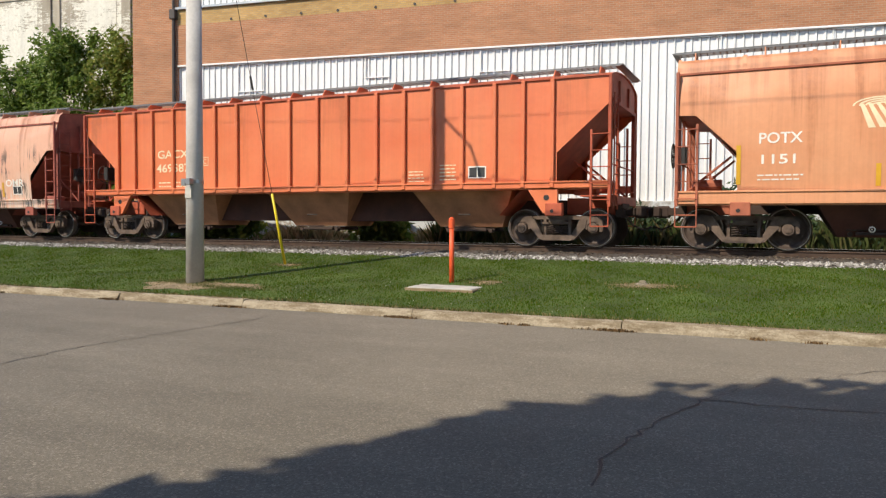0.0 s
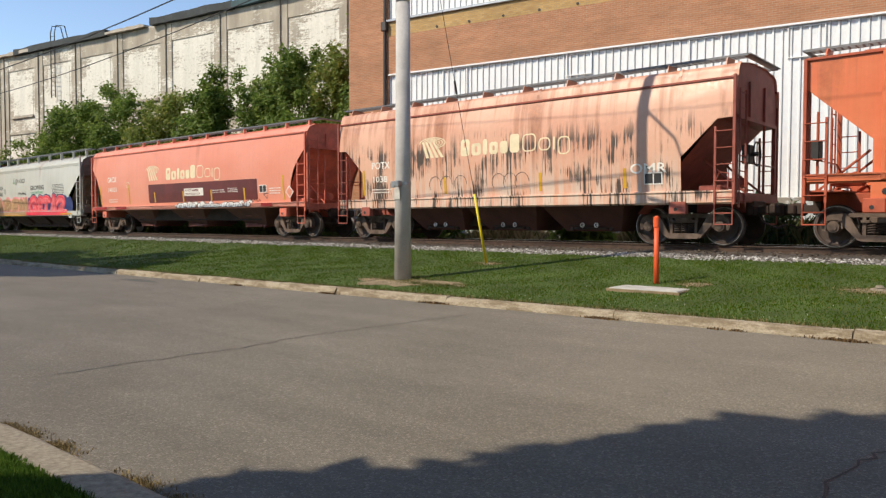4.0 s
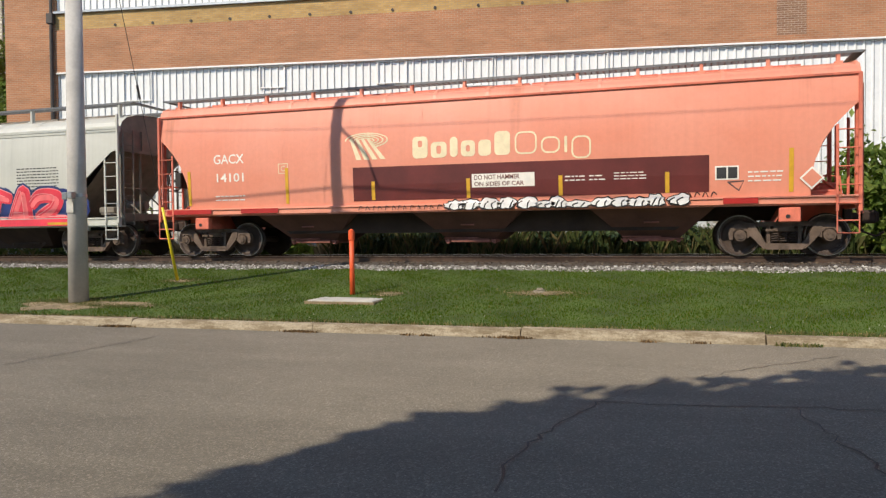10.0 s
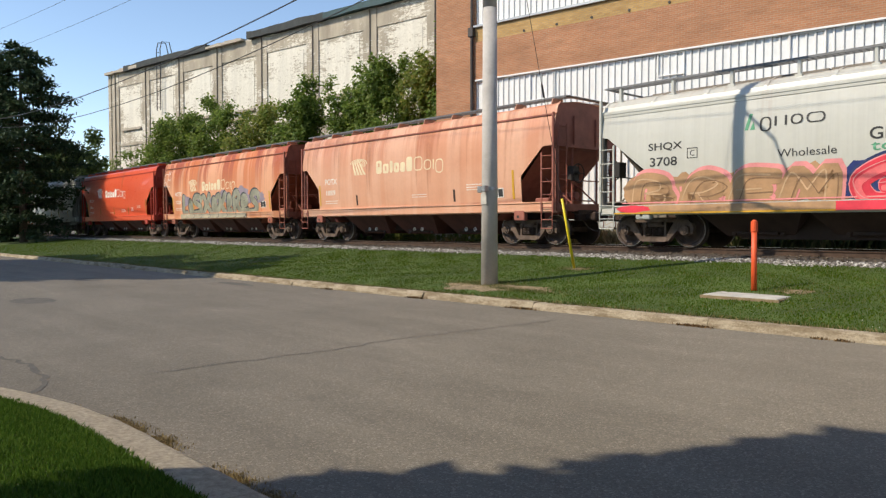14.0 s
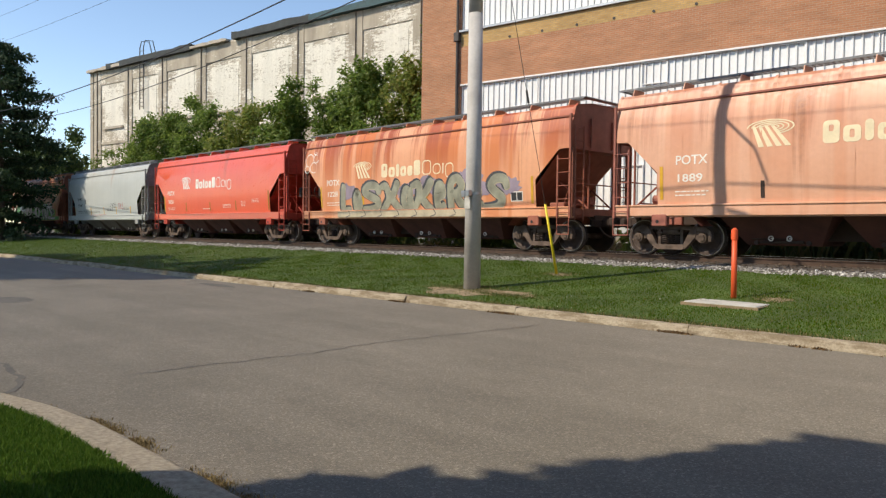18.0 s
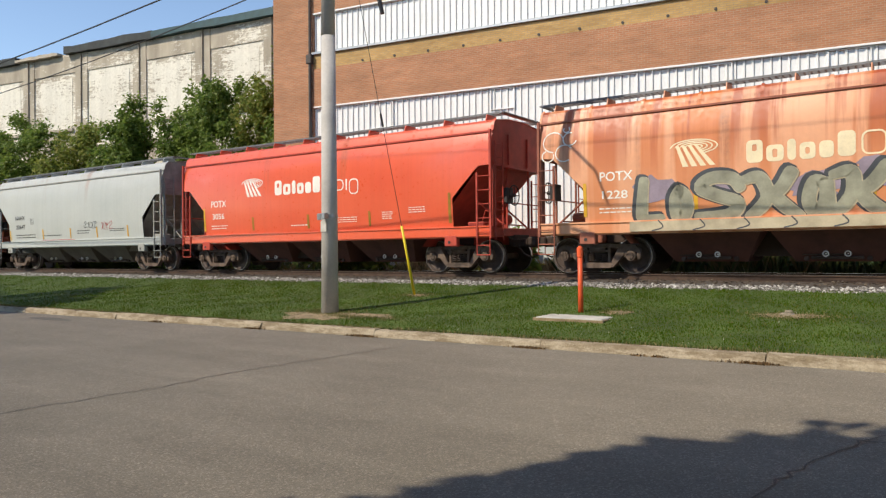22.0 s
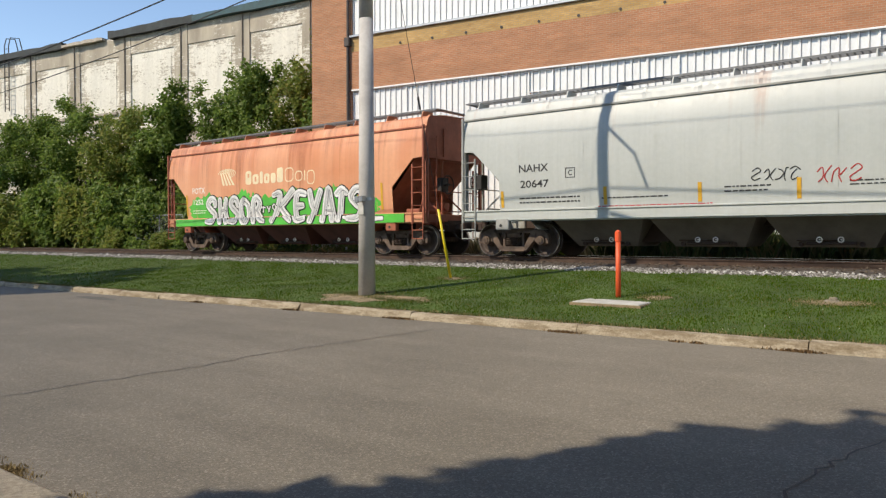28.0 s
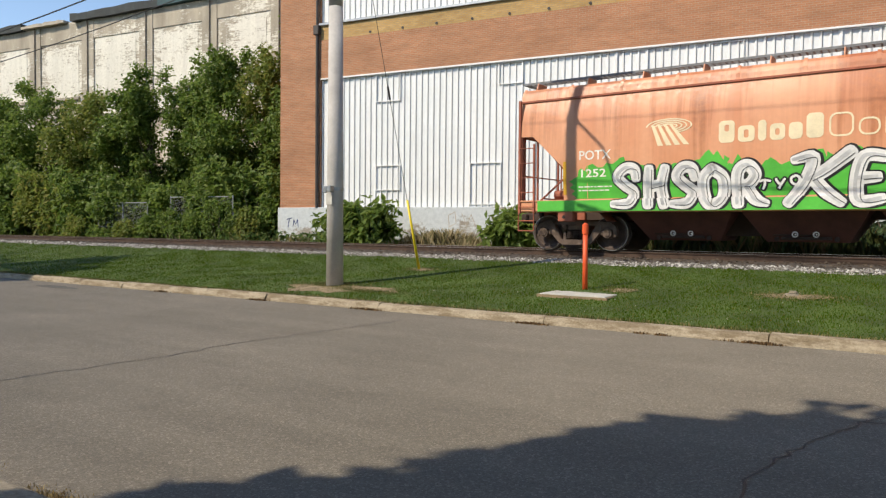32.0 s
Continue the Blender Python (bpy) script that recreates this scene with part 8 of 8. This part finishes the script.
def conifer(x, y, z0, height, r, seed, label):
    rng = np.random.default_rng(seed)
    t = thing("conifer", label, "tree", at=pose(x, y, z0))
    bm = bmesh.new()
    rod(bm, (0, 0, -0.3), (0, 0, height * 0.95), 0.28, 0.04, 9)
    pts = []
    n = 92
    for k in range(n):
        h = height * (0.06 + 0.92 * (k / n) ** 0.9)
        a = k * 2.4 + rng.uniform(-.3, .3)
        u0 = h / height
        reach = r * (1 - u0) ** 0.55 * min(1.0, 0.30 + 1.25 * u0) * rng.uniform(0.5, 1.25) + 0.25
        tip = np.array((math.cos(a) * reach, math.sin(a) * reach, h + reach * rng.uniform(-0.18, 0.12)))
        rod(bm, (0, 0, h), tuple(tip), 0.05, 0.01, 5)
        m = int(120 + 330 * reach / r)
        u = rng.uniform(0.15, 1.05, m) ** 0.7
        q = np.array((0, 0, h)) + u[:, None] * (tip - np.array((0, 0, h)))
        q += rng.normal(size=(m, 3)) * (0.10 + 0.22 * u[:, None]) * np.array((1, 1, 0.5)) * (0.5 + reach / r)
        q[:, 2] -= 0.15 * u
        pts.append(q)
    part("trunk", bm, M["bark"], t)
    put_mesh("crown", leaf_mesh(rng, np.concatenate(pts), 0.24, 0.35, 1.3, "crown"), M["needle"], t)


def bush(label, x, y, z0, radii, leaves, size, seed, material):
    rng = np.random.default_rng(seed)
    t = thing("bush", label, "bush", at=pose(x, y, z0))
    bm = bmesh.new()
    for k in range(7):
        a = k * 0.9
        rod(bm, (0, 0, -0.1), (math.cos(a) * radii[0] * 0.6, math.sin(a) * radii[1] * 0.6, radii[2] * rng.uniform(1.0, 1.5)), 0.03, 0.008, 5)
    part("stems", bm, M["bark"], t)
    p = clump_points(rng, (0, 0, radii[2] * 0.95), radii, 26, leaves, 0.42)
    p = p[p[:, 2] > 0.0]
    put_mesh("foliage", leaf_mesh(rng, p, size, 0.4, 1.3, "foliage"), material, t)


def plants():
    g = 0.55
    # (x, y) in the buildings' frame: trees before the warehouse
    for k, (x, y, h, rx, rz, n, mt) in enumerate((
            (-33.9, 30.0, 10.3, 2.0, 1.7, 9000, "leaf"), (-30.6, 30.5, 10.5, 2.1, 1.8, 9500, "leaf"), (-28.2, 30.0, 10.9, 1.9, 1.8, 9000, "leaf"),
            (-25.4, 30.5, 11.6, 1.5, 1.9, 6500, "leaf_y"), (-36.4, 30.5, 8.3, 2.2, 1.5, 7000, "leaf"), (-38.8, 30.5, 8.8, 2.9, 1.7, 9500, "leaf_y"), (-42.9, 30.5, 9.4, 3.0, 1.7, 10000, "leaf"),
            (-47.4, 30.5, 10.4, 3.0, 1.9, 10000, "leaf"), (-51.2, 31.0, 9.6, 2.4, 1.7, 7000, "leaf"), (-56.5, 31.5, 7.6, 3.0, 1.3, 5500, "leaf"), (-26.6, 28.6, 7.0, 1.9, 1.4, 6500, "leaf"), (-23.6, 29.0, 8.4, 1.2, 1.5, 4500, "leaf"))):
        wx, wy = to_world(x, y)
        tree("tree", "leafy self-sown tree with uneven dark green crown" if mt == "leaf" else "self-sown tree with yellowing light crown", wx, wy, g + GRADE * wx, h, (rx, rx, rz), int(n * 1.6), 0.22, 100 + k, M[mt], 0.13, 0.2, "trees before the warehouse", 7)
    # undergrowth by the fence
    for k, (x, y, rx, rz, n, mt) in enumerate((
            (-46, 26.6, 2.8, 1.9, 5000, "leaf_y"), (-42.5, 27, 2.6, 2.2, 5500, "leaf"), (-39, 26.8, 2.7, 1.9, 5000, "leaf_y"), (-35.8, 26.8, 2.4, 2.1, 5000, "leaf"),
            (-33.0, 26.8, 2.2, 1.8, 4500, "leaf"), (-30.5, 27.2, 2.0, 1.5, 4500, "leaf"), (-28.0, 26.8, 1.9, 1.6, 4500, "leaf"), (-25.6, 26.6, 1.9, 1.9, 4800, "leaf"), (-23.4, 26.9, 1.6, 1.9, 4200, "leaf"), (-50, 27, 3.0, 1.9, 4500, "leaf"), (-55, 27.5, 3.0, 1.6, 4000, "leaf_y"))):
        wx, wy = to_world(x, y)
        bush("dense dark undergrowth beside the railway", wx, wy, g + GRADE * wx, (rx, 1.3, rz), n, 0.24, 200 + k, M[mt])
    for k, (x, y, rx, rz, n) in enumerate(((-16.0, 24.3, 1.75, 0.98, 3000), (-9.5, 24.6, 1.0, 0.9, 1500), (-0.7, 24.7, 0.8, 0.8, 900), (9.6, 24.2, 1.1, 1.9, 2600), (-6.2, 24.7, 1.0, 0.6, 1300), (-3.6, 24.5, 1.1, 0.75, 1500), (2.2, 24.4, 1.2, 0.95, 1800), (4.2, 24.7, 0.9, 0.6, 1100), (6.0, 24.8, 0.8, 0.6, 800), (7.6, 24.5, 1.0, 0.9, 1500), (11.8, 24.5, 1.3, 0.9, 1700))):
        wx, wy = to_world(x, y)
        # smaller bushes use the darker needle green, to darken the view under the cars
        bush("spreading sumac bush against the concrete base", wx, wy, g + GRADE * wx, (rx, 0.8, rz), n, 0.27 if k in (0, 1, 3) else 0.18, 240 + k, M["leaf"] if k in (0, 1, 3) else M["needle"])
    for k, (x, rx, rz, mt) in enumerate(((-34.2, 1.0, 0.75, "leaf_y"), (-32.4, 0.9, 0.42, "leaf"), (-30.4, 0.9, 0.6, "leaf_y"), (-28.9, 0.8, 0.75, "leaf"), (-27.4, 0.8, 0.85, "leaf"), (-26.0, 1.0, 0.78, "leaf"), (-24.4, 1.0, 1.1, "leaf"), (-22.8, 0.9, 0.8, "leaf_y"))):
        wx, wy = to_world(x, 25.25)
        bush("low leafy shrub growing against the chain-link fence", wx, wy, g + GRADE * wx, (rx, 0.33, rz), 1500, 0.15, 280 + k, M[mt])
    # far left
    conifer(-57.6, 13.2, 0.1, 14.2, 5.6, 5, "tall dark pine beside the railway")
    conifer(-67.0, 12.9, 0.0, 15.2, 5.4, 6, "tall dark pine behind the utility pole")
    conifer(-62.5, 12.3, 0.1, 9.0, 3.8, 7, "dark pine with low boughs")
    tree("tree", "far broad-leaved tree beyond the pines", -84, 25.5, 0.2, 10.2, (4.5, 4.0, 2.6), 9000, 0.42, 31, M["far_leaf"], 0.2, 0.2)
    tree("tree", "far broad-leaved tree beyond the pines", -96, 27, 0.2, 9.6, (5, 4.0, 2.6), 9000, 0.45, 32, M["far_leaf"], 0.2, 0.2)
    # trees on the near side; only their shade is seen
    tree("street_tree", "tall leafy street tree on the near lawn", -1.2, -3.7, 0.1, 12.6, (4.5, 4.5, 3.2), 34000, 0.36, 41, M["leaf"], 0.3, 0.42, "street trees", 8, clear=4.0, shade_cut=True)
    tree("street_tree", "tall leafy street tree on the near lawn", 4.6, -3.4, 0.1, 13.8, (5.2, 5.0, 3.4), 38000, 0.38, 42, M["leaf"], 0.3, 0.40, "street trees", 8, clear=4.0, shade_cut=True)
    tree("street_tree", "tall leafy street tree on the near lawn", -32.0, -4.2, -0.1, 18.5, (4.2, 4.2, 3.6), 16000, 0.5, 43, M["leaf"], 0.3, 0.35, "street trees", 8)
    tree("street_tree", "tall leafy street tree on the near lawn", -39.5, -5.0, -0.1, 18.0, (4.6, 4.6, 3.6), 16000, 0.5, 44, M["leaf"], 0.3, 0.35, "street trees", 8)
    tree("street_tree", "leafy street tree on the near lawn", -4.4, -5.2, 0.1, 11.2, (3.6, 3.6, 2.8), 24000, 0.4, 45, M["leaf"], 0.25, 0.45, "street trees", 7, clear=3.8, shade_cut=True)
    # unseen trees added behind the camera to darken reflections in the truck
    for k, (x, y, h) in enumerate(((-46, -26, 10), (-37, -29, 12), (-28, -25, 9.5), (-19, -28, 11), (-10, -26, 10), (1, -29, 12), (12, -25, 10), (22, -27, 11))):
        tree("garden_tree", "broad leafy tree added behind the camera for reflections", x, y, 0.0, h, (4.6, 3.6, 2.8), 3500, 0.8, 60 + k, M["leaf"], 0.25, 0.15, "garden trees", 6)


plants()


def blades(name, rng, x, y, z, h, w, material, label, category):
    """Thin pointed blades, one bent pair of triangles each."""
    n = len(x)
    a = rng.uniform(0, math.tau, n)
    lean = rng.uniform(0.1, 0.7, n) * h
    dx, dy = np.cos(a), np.sin(a)
    b = rng.uniform(0, math.tau, n)
    lx, ly = np.cos(b) * lean, np.sin(b) * lean
    p0 = np.stack([x - dx * w, y - dy * w, z - 0.01], 1)
    p1 = np.stack([x + dx * w, y + dy * w, z - 0.01], 1)
    p2 = np.stack([x + lx * 0.4, y + ly * 0.4, z + h * 0.6], 1)
    p3 = np.stack([x + lx, y + ly, z + h], 1)
    v = np.concatenate([p0, p1, p2 + np.stack([dx * w * 0.7, dy * w * 0.7, 0 * h], 1), p3])
    i = np.arange(n)
    f = np.concatenate([np.stack([i, i + n, i + 2 * n], 1), np.stack([i, i + 2 * n, i + 3 * n], 1)])
    return scatter(name, v.tolist(), f.tolist(), material, label, category)


def grasses():
    rng = np.random.default_rng(8)

    def verge(n, x0, x1, name, h):
        x = rng.uniform(x0, x1, n)
        k = 10.3 + 0.03 * x + 0.20
        y = k + (16.15 - k) * rng.uniform(0, 1, n)
        bare = np.zeros(n, bool)
        for cx, cy, rx, ry in ((-5.6, 12.25, 0.68, 0.5), (-2.2, 13.25, 0.5, 0.24), (-11.0, 11.0, 1.0, 0.55), (-10.6, 14.1, 0.3, 0.14), (-9.9, 11.35, 0.85, 0.24)):
            bare |= ((x - cx) / rx) ** 2 + ((y - cy) / ry) ** 2 < rng.uniform(0.15, 1.0, n) ** 0.8
        x, y, k = x[~bare], y[~bare], k[~bare]
        f = np.clip((y - (k - 0.05)) / (16.2 - (k - 0.05)), 0, 1)
        z = 0.12 + 0.54 * f + GRADE * x
        tuft = 0.75 + 0.5 * np.sin(x * 1.7 + 2 * np.sin(y * 1.3)) ** 2
        blades(name, rng, x, y, z, h * tuft * rng.uniform(0.6, 1.3, len(x)), np.full(len(x), 0.007), M["grass"], "mown grass blades of the verge", "grass")

    verge(190000, -22, 9, "verge_grass", 0.024)
    verge(70000, -55, -22, "verge_grass", 0.035)
    # ragged edge over the kerb
    x = rng.uniform(-40, 9, 16000)
    y = 10.3 + 0.03 * x + 0.19 + rng.normal(0, 0.03, len(x))
    blades("kerb_grass", rng, x, y, 0.12 + GRADE * x, rng.uniform(0.02, 0.07, len(x)), np.full(len(x), 0.006), M["weed"], "ragged dry grass over the kerb", "grass")
    for cx, n, r in ((-2.08, 420, 0.10), (-2.35, 90, 0.16), (1.45, 160, 0.07), (1.72, 120, 0.07), (-5.45, 320, 0.13), (-8.75, 320, 0.16), (4.0, 90, 0.1), (0.4, 60, 0.06), (-0.3, 60, 0.05), (-11.6, 200, 0.13), (-14.7, 160, 0.12), (-3.4, 60, 0.06), (-3.7, 60, 0.05)):
        x = cx + rng.normal(0, r, n)
        y = 10.3 + 0.03 * x - 0.06 + rng.normal(0, 0.028, n)
        blades("gutter_weed", rng, x, y, GRADE * x + 0.002, rng.uniform(0.005, 0.045, n) * (1.3 if r == 0.07 else 1.0), np.full(n, 0.012), M["weed"] if r == 0.07 else M["dead"], "tuft of green weed in the gutter" if r == 0.07 else "clump of dead leaves and dry stems in the gutter", "weed")
    # near lawn
    n = 170000
    x = np.where(rng.uniform(0, 1, n) < 0.6, rng.uniform(-9.0, -2.6, n), rng.uniform(-2.6, 14.0, n))
    yk = np.array([near_kerb_y(a) for a in x]) - 0.36
    y = yk - np.minimum(rng.exponential(0.9, n), 7.0)
    blades("lawn_grass", rng, x, y, 0.13 + GRADE * x + 0.02 * (yk - y), rng.uniform(0.015, 0.05, n), np.full(n, 0.0035), M["lawn"], "short lawn grass behind the near kerb", "grass")
    n = 26000
    x = rng.uniform(-9.0, -3.0, n)
    yk = np.array([near_kerb_y(a) for a in x])
    y = yk + 0.03 + np.abs(rng.normal(0, 0.06, n))
    keep = np.sin(x * 3.1) + np.sin(x * 7.3) + np.sin(x * 17) * 0.5 + rng.normal(0, 0.5, n) > 0.3
    blades("gutter_straw", rng, x[keep], y[keep], 0.002 + GRADE * x[keep], rng.uniform(0.004, 0.022, keep.sum()), np.full(keep.sum(), 0.004), M["straw"], "dry clippings lying in the gutter", "straw")
    # weeds behind the track: green before the trees, dry against the mill
    n = 20000
    x = rng.uniform(-70, -20, n)
    y = rng.uniform(20.6, 24.6, n)
    blades("track_weeds", rng, x, y, 0.58 + GRADE * x, rng.uniform(0.1, 0.5, n) * (0.7 + 0.5 * np.sin(x * 0.9) ** 2), np.full(n, 0.018), M["weed"], "tall weeds and grass behind the track", "weeds")
    n = 9000
    x = rng.uniform(-20, 12, n)
    y = rng.uniform(20.8, 22.6, n)
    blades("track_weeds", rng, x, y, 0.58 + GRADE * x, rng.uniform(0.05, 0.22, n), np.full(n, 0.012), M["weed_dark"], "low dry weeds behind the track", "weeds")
    n = 9000
    x = rng.uniform(-20.5, -7.5, n)
    y = 24.2 + 0.1475 * x + 1.45 + rng.normal(0, 0.3, n)
    tall = 0.35 + 0.65 * np.sin(x * 0.55 + 1.2) ** 2
    blades("wall_weeds", rng, x, y, 0.58 + GRADE * x, rng.uniform(0.25, 0.95, n) * tall, np.full(n, 0.012), M["hay"], "tall dry straw-coloured grass against the concrete base", "weeds")
    n = 24000
    x = rng.uniform(-11, 14, n)
    y = 23.6 + 0.1475 * x + 1.45 + rng.normal(0, 0.5, n)
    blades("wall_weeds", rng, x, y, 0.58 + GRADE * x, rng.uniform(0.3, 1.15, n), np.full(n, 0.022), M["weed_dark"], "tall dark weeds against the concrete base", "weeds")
    pts = np.stack([rng.uniform(-70, -20, 7000), rng.uniform(20.8, 23.8, 7000), rng.uniform(0.6, 1.15, 7000)], 1)
    me = leaf_mesh(rng, pts, 0.18, 0.3, 1.2, "low_weeds")
    me.materials.append(M["weed_leaf"])
    tagged(new("low_weeds", me), "low leafy weeds behind the track", "weeds", kind="stuff")
    # tufts left standing in the bare patches
    for cx, cy, rx, ry in ((-2.2, 13.25, 0.6, 0.3), (-10.95, 11.35, 0.75, 0.42), (-10.6, 14.1, 0.4, 0.2), (-9.9, 11.15, 0.9, 0.2), (-5.1, 12.9, 0.3, 0.25)):
        n = int(1500 * rx * ry / 0.15)
        x, y = cx + rng.normal(0, 0.6, n) * rx, cy + rng.normal(0, 0.6, n) * ry
        k = 10.45 + 0.03 * x
        z = 0.12 + 0.54 * np.clip((y - k) / (16.2 - k), 0, 1) + GRADE * x
        blades("dry_tufts", rng, x, y, z + 0.008, rng.uniform(0.008, 0.035, n), np.full(n, 0.006), M["weed"], "dry tufts on the bare earth", "grass")
    # clover heads
    n = 90
    x = rng.uniform(-9, 6, n)
    y = 10.3 + 0.03 * x + 0.3 + rng.uniform(0, 1, n) ** 2 * 3.5
    k = 10.45 + 0.03 * x
    z = 0.12 + 0.54 * np.clip((y - k) / (16.2 - k), 0, 1) + GRADE * x + 0.05
    blades("clover_heads", rng, x, y, z, np.full(n, 0.010), np.full(n, 0.005), M["clover"], "small white clover heads in the grass", "clover")


grasses()


def ballast():
    rng = np.random.default_rng(12)
    octa = np.array([(1, 0, 0), (-1, 0, 0), (0, 1, 0), (0, -1, 0), (0, 0, 1), (0, 0, -1)], float)
    tri = np.array([(0, 2, 4), (2, 1, 4), (1, 3, 4), (3, 0, 4), (2, 0, 5), (1, 2, 5), (3, 1, 5), (0, 3, 5)])

    def stones(name, n, x0, x1, ya, yb, s0, s1, material, label):
        x = rng.uniform(x0, x1, n)
        y = ya + (yb - ya) * rng.beta(1.6, 1.6, n) + 0.12 * np.sin(x * 2.3) * np.sin(x * 0.7)
        z = np.interp(y, BY, BZ) + GRADE * x + rng.uniform(-0.01, 0.02, n)
        low = y < 16.3
        z[low] = np.maximum(z[low], 0.64 + GRADE * x[low])
        s = rng.uniform(s0, s1, n)[:, None, None] * rng.uniform(0.6, 1.25, (n, 6, 1)) * np.array((1.1, 1.0, 0.75))
        v = octa[None] * s
        a = rng.uniform(0, math.tau, n)
        c, t = np.cos(a)[:, None], np.sin(a)[:, None]
        vx, vy = v[:, :, 0] * c - v[:, :, 1] * t, v[:, :, 0] * t + v[:, :, 1] * c
        tilt = rng.normal(0, 0.5, n)[:, None]
        vz = v[:, :, 2] + vx * np.sin(tilt) * 0.6
        p = np.stack([vx + x[:, None], vy + y[:, None], vz + z[:, None]], 2).reshape(-1, 3)
        f = (tri[None] + 6 * np.arange(n)[:, None, None]).reshape(-1, 3)
        scatter(name, p.tolist(), f.tolist(), material, label, "ballast")

    stones("ballast_stones", 8000, -24, 9, 16.0, 16.8, 0.018, 0.05, M["stone"], "pale grey broken ballast along the grass")
    stones("ballast_stones", 5500, -62, -24, 16.0, 16.85, 0.03, 0.07, M["stone"], "pale grey broken ballast along the grass")
    stones("stained_ballast", 9000, -35, 9, 16.6, 20.2, 0.02, 0.05, M["stone_dark"], "brown stained ballast round the sleepers")


ballast()


def chain_fence():
    f = thing("chain_link_fence", "low grey chain-link fence in the undergrowth", "fence", at=pose(0, 0, 0.55, 0, 0, TURN))
    y = 25.75
    for k, xs in enumerate(([-33.0, -31.2, -29.45], [-27.85, -25.85, -23.9])):
        top = 1.95 if k == 0 else 2.2
        for x in xs:
            bm = bmesh.new()
            rod(bm, (x, y, -0.2), (x, y, top + 0.06), 0.035, seg=8)
            part("fence_post", bm, M["chain"], f)
        bm = bmesh.new()
        rod(bm, (xs[0], y, top), (xs[-1], y, top), 0.025, seg=6)
        rod(bm, (xs[0], y, 0.75), (xs[-1], y, 0.75), 0.02, seg=6)
        part("rail_tube", bm, M["chain"], f)
        bm = bmesh.new()
        x = xs[0] - top
        while x < xs[-1]:
            for s in (-1, 1):
                a, b = max(x, xs[0]), min(x + top - 0.1, xs[-1])
                if b - a > 0.1:
                    za, zb = 0.1 + a - x, 0.1 + b - x
                    bar(bm, (a, za if s == 1 else top + 0.1 - za), (b, zb if s == 1 else top + 0.1 - zb), y - 0.002, y + 0.002, 0.004)
            x += 0.11
        part("mesh_wire", bm, M["chain"], f, "woven diagonal wire")


chain_fence()


# ---- what moves ----
CAR_AT = dict(A=(-2.22, 13.5), B=(-20.89, 17.25), C=(-35.75, 13.45), D=(-54.67, 17.15), E=(-69.4, 13.4), F=(-84.7, 13.7), G=(-99.6, 13.5), H=(-114.45, 13.45), I=(-129.2, 13.4), J=(-144.15, 13.55))
RUN = [(0, 0.0), (5, 20.7), (6, 24.9), (10, 41.3), (13, 53.4), (15.5, 63.5), (19, 77.9), (22.5, 93.0), (23, 95.2), (28, 116.8), (32, 134.6)]


def run_at(t):
    return float(np.interp(t, [a for a, _ in RUN], [b for _, b in RUN]))


def motions():
    tilt = -math.degrees(math.atan(GRADE))
    for key, car in CARS.items():
        left, length = CAR_AT[key]
        rows = []
        for t, s in RUN:
            x = left + length / 2 + s
            rows.append((t, pose(x, TRACK_Y, rail_z(x), 0, tilt, 0)))
        walk(car, rows)
    steps = [k / 7.5 for k in range(240)] + [32.0]
    turns = [math.degrees(run_at(t) / 0.457) for t in steps]
    for w, x in WHEELSETS:
        walk(w, [(t, pose(x, 0, 0.457, 0, a, 0)) for t, a in zip(steps, turns)])
    drive()


motions()
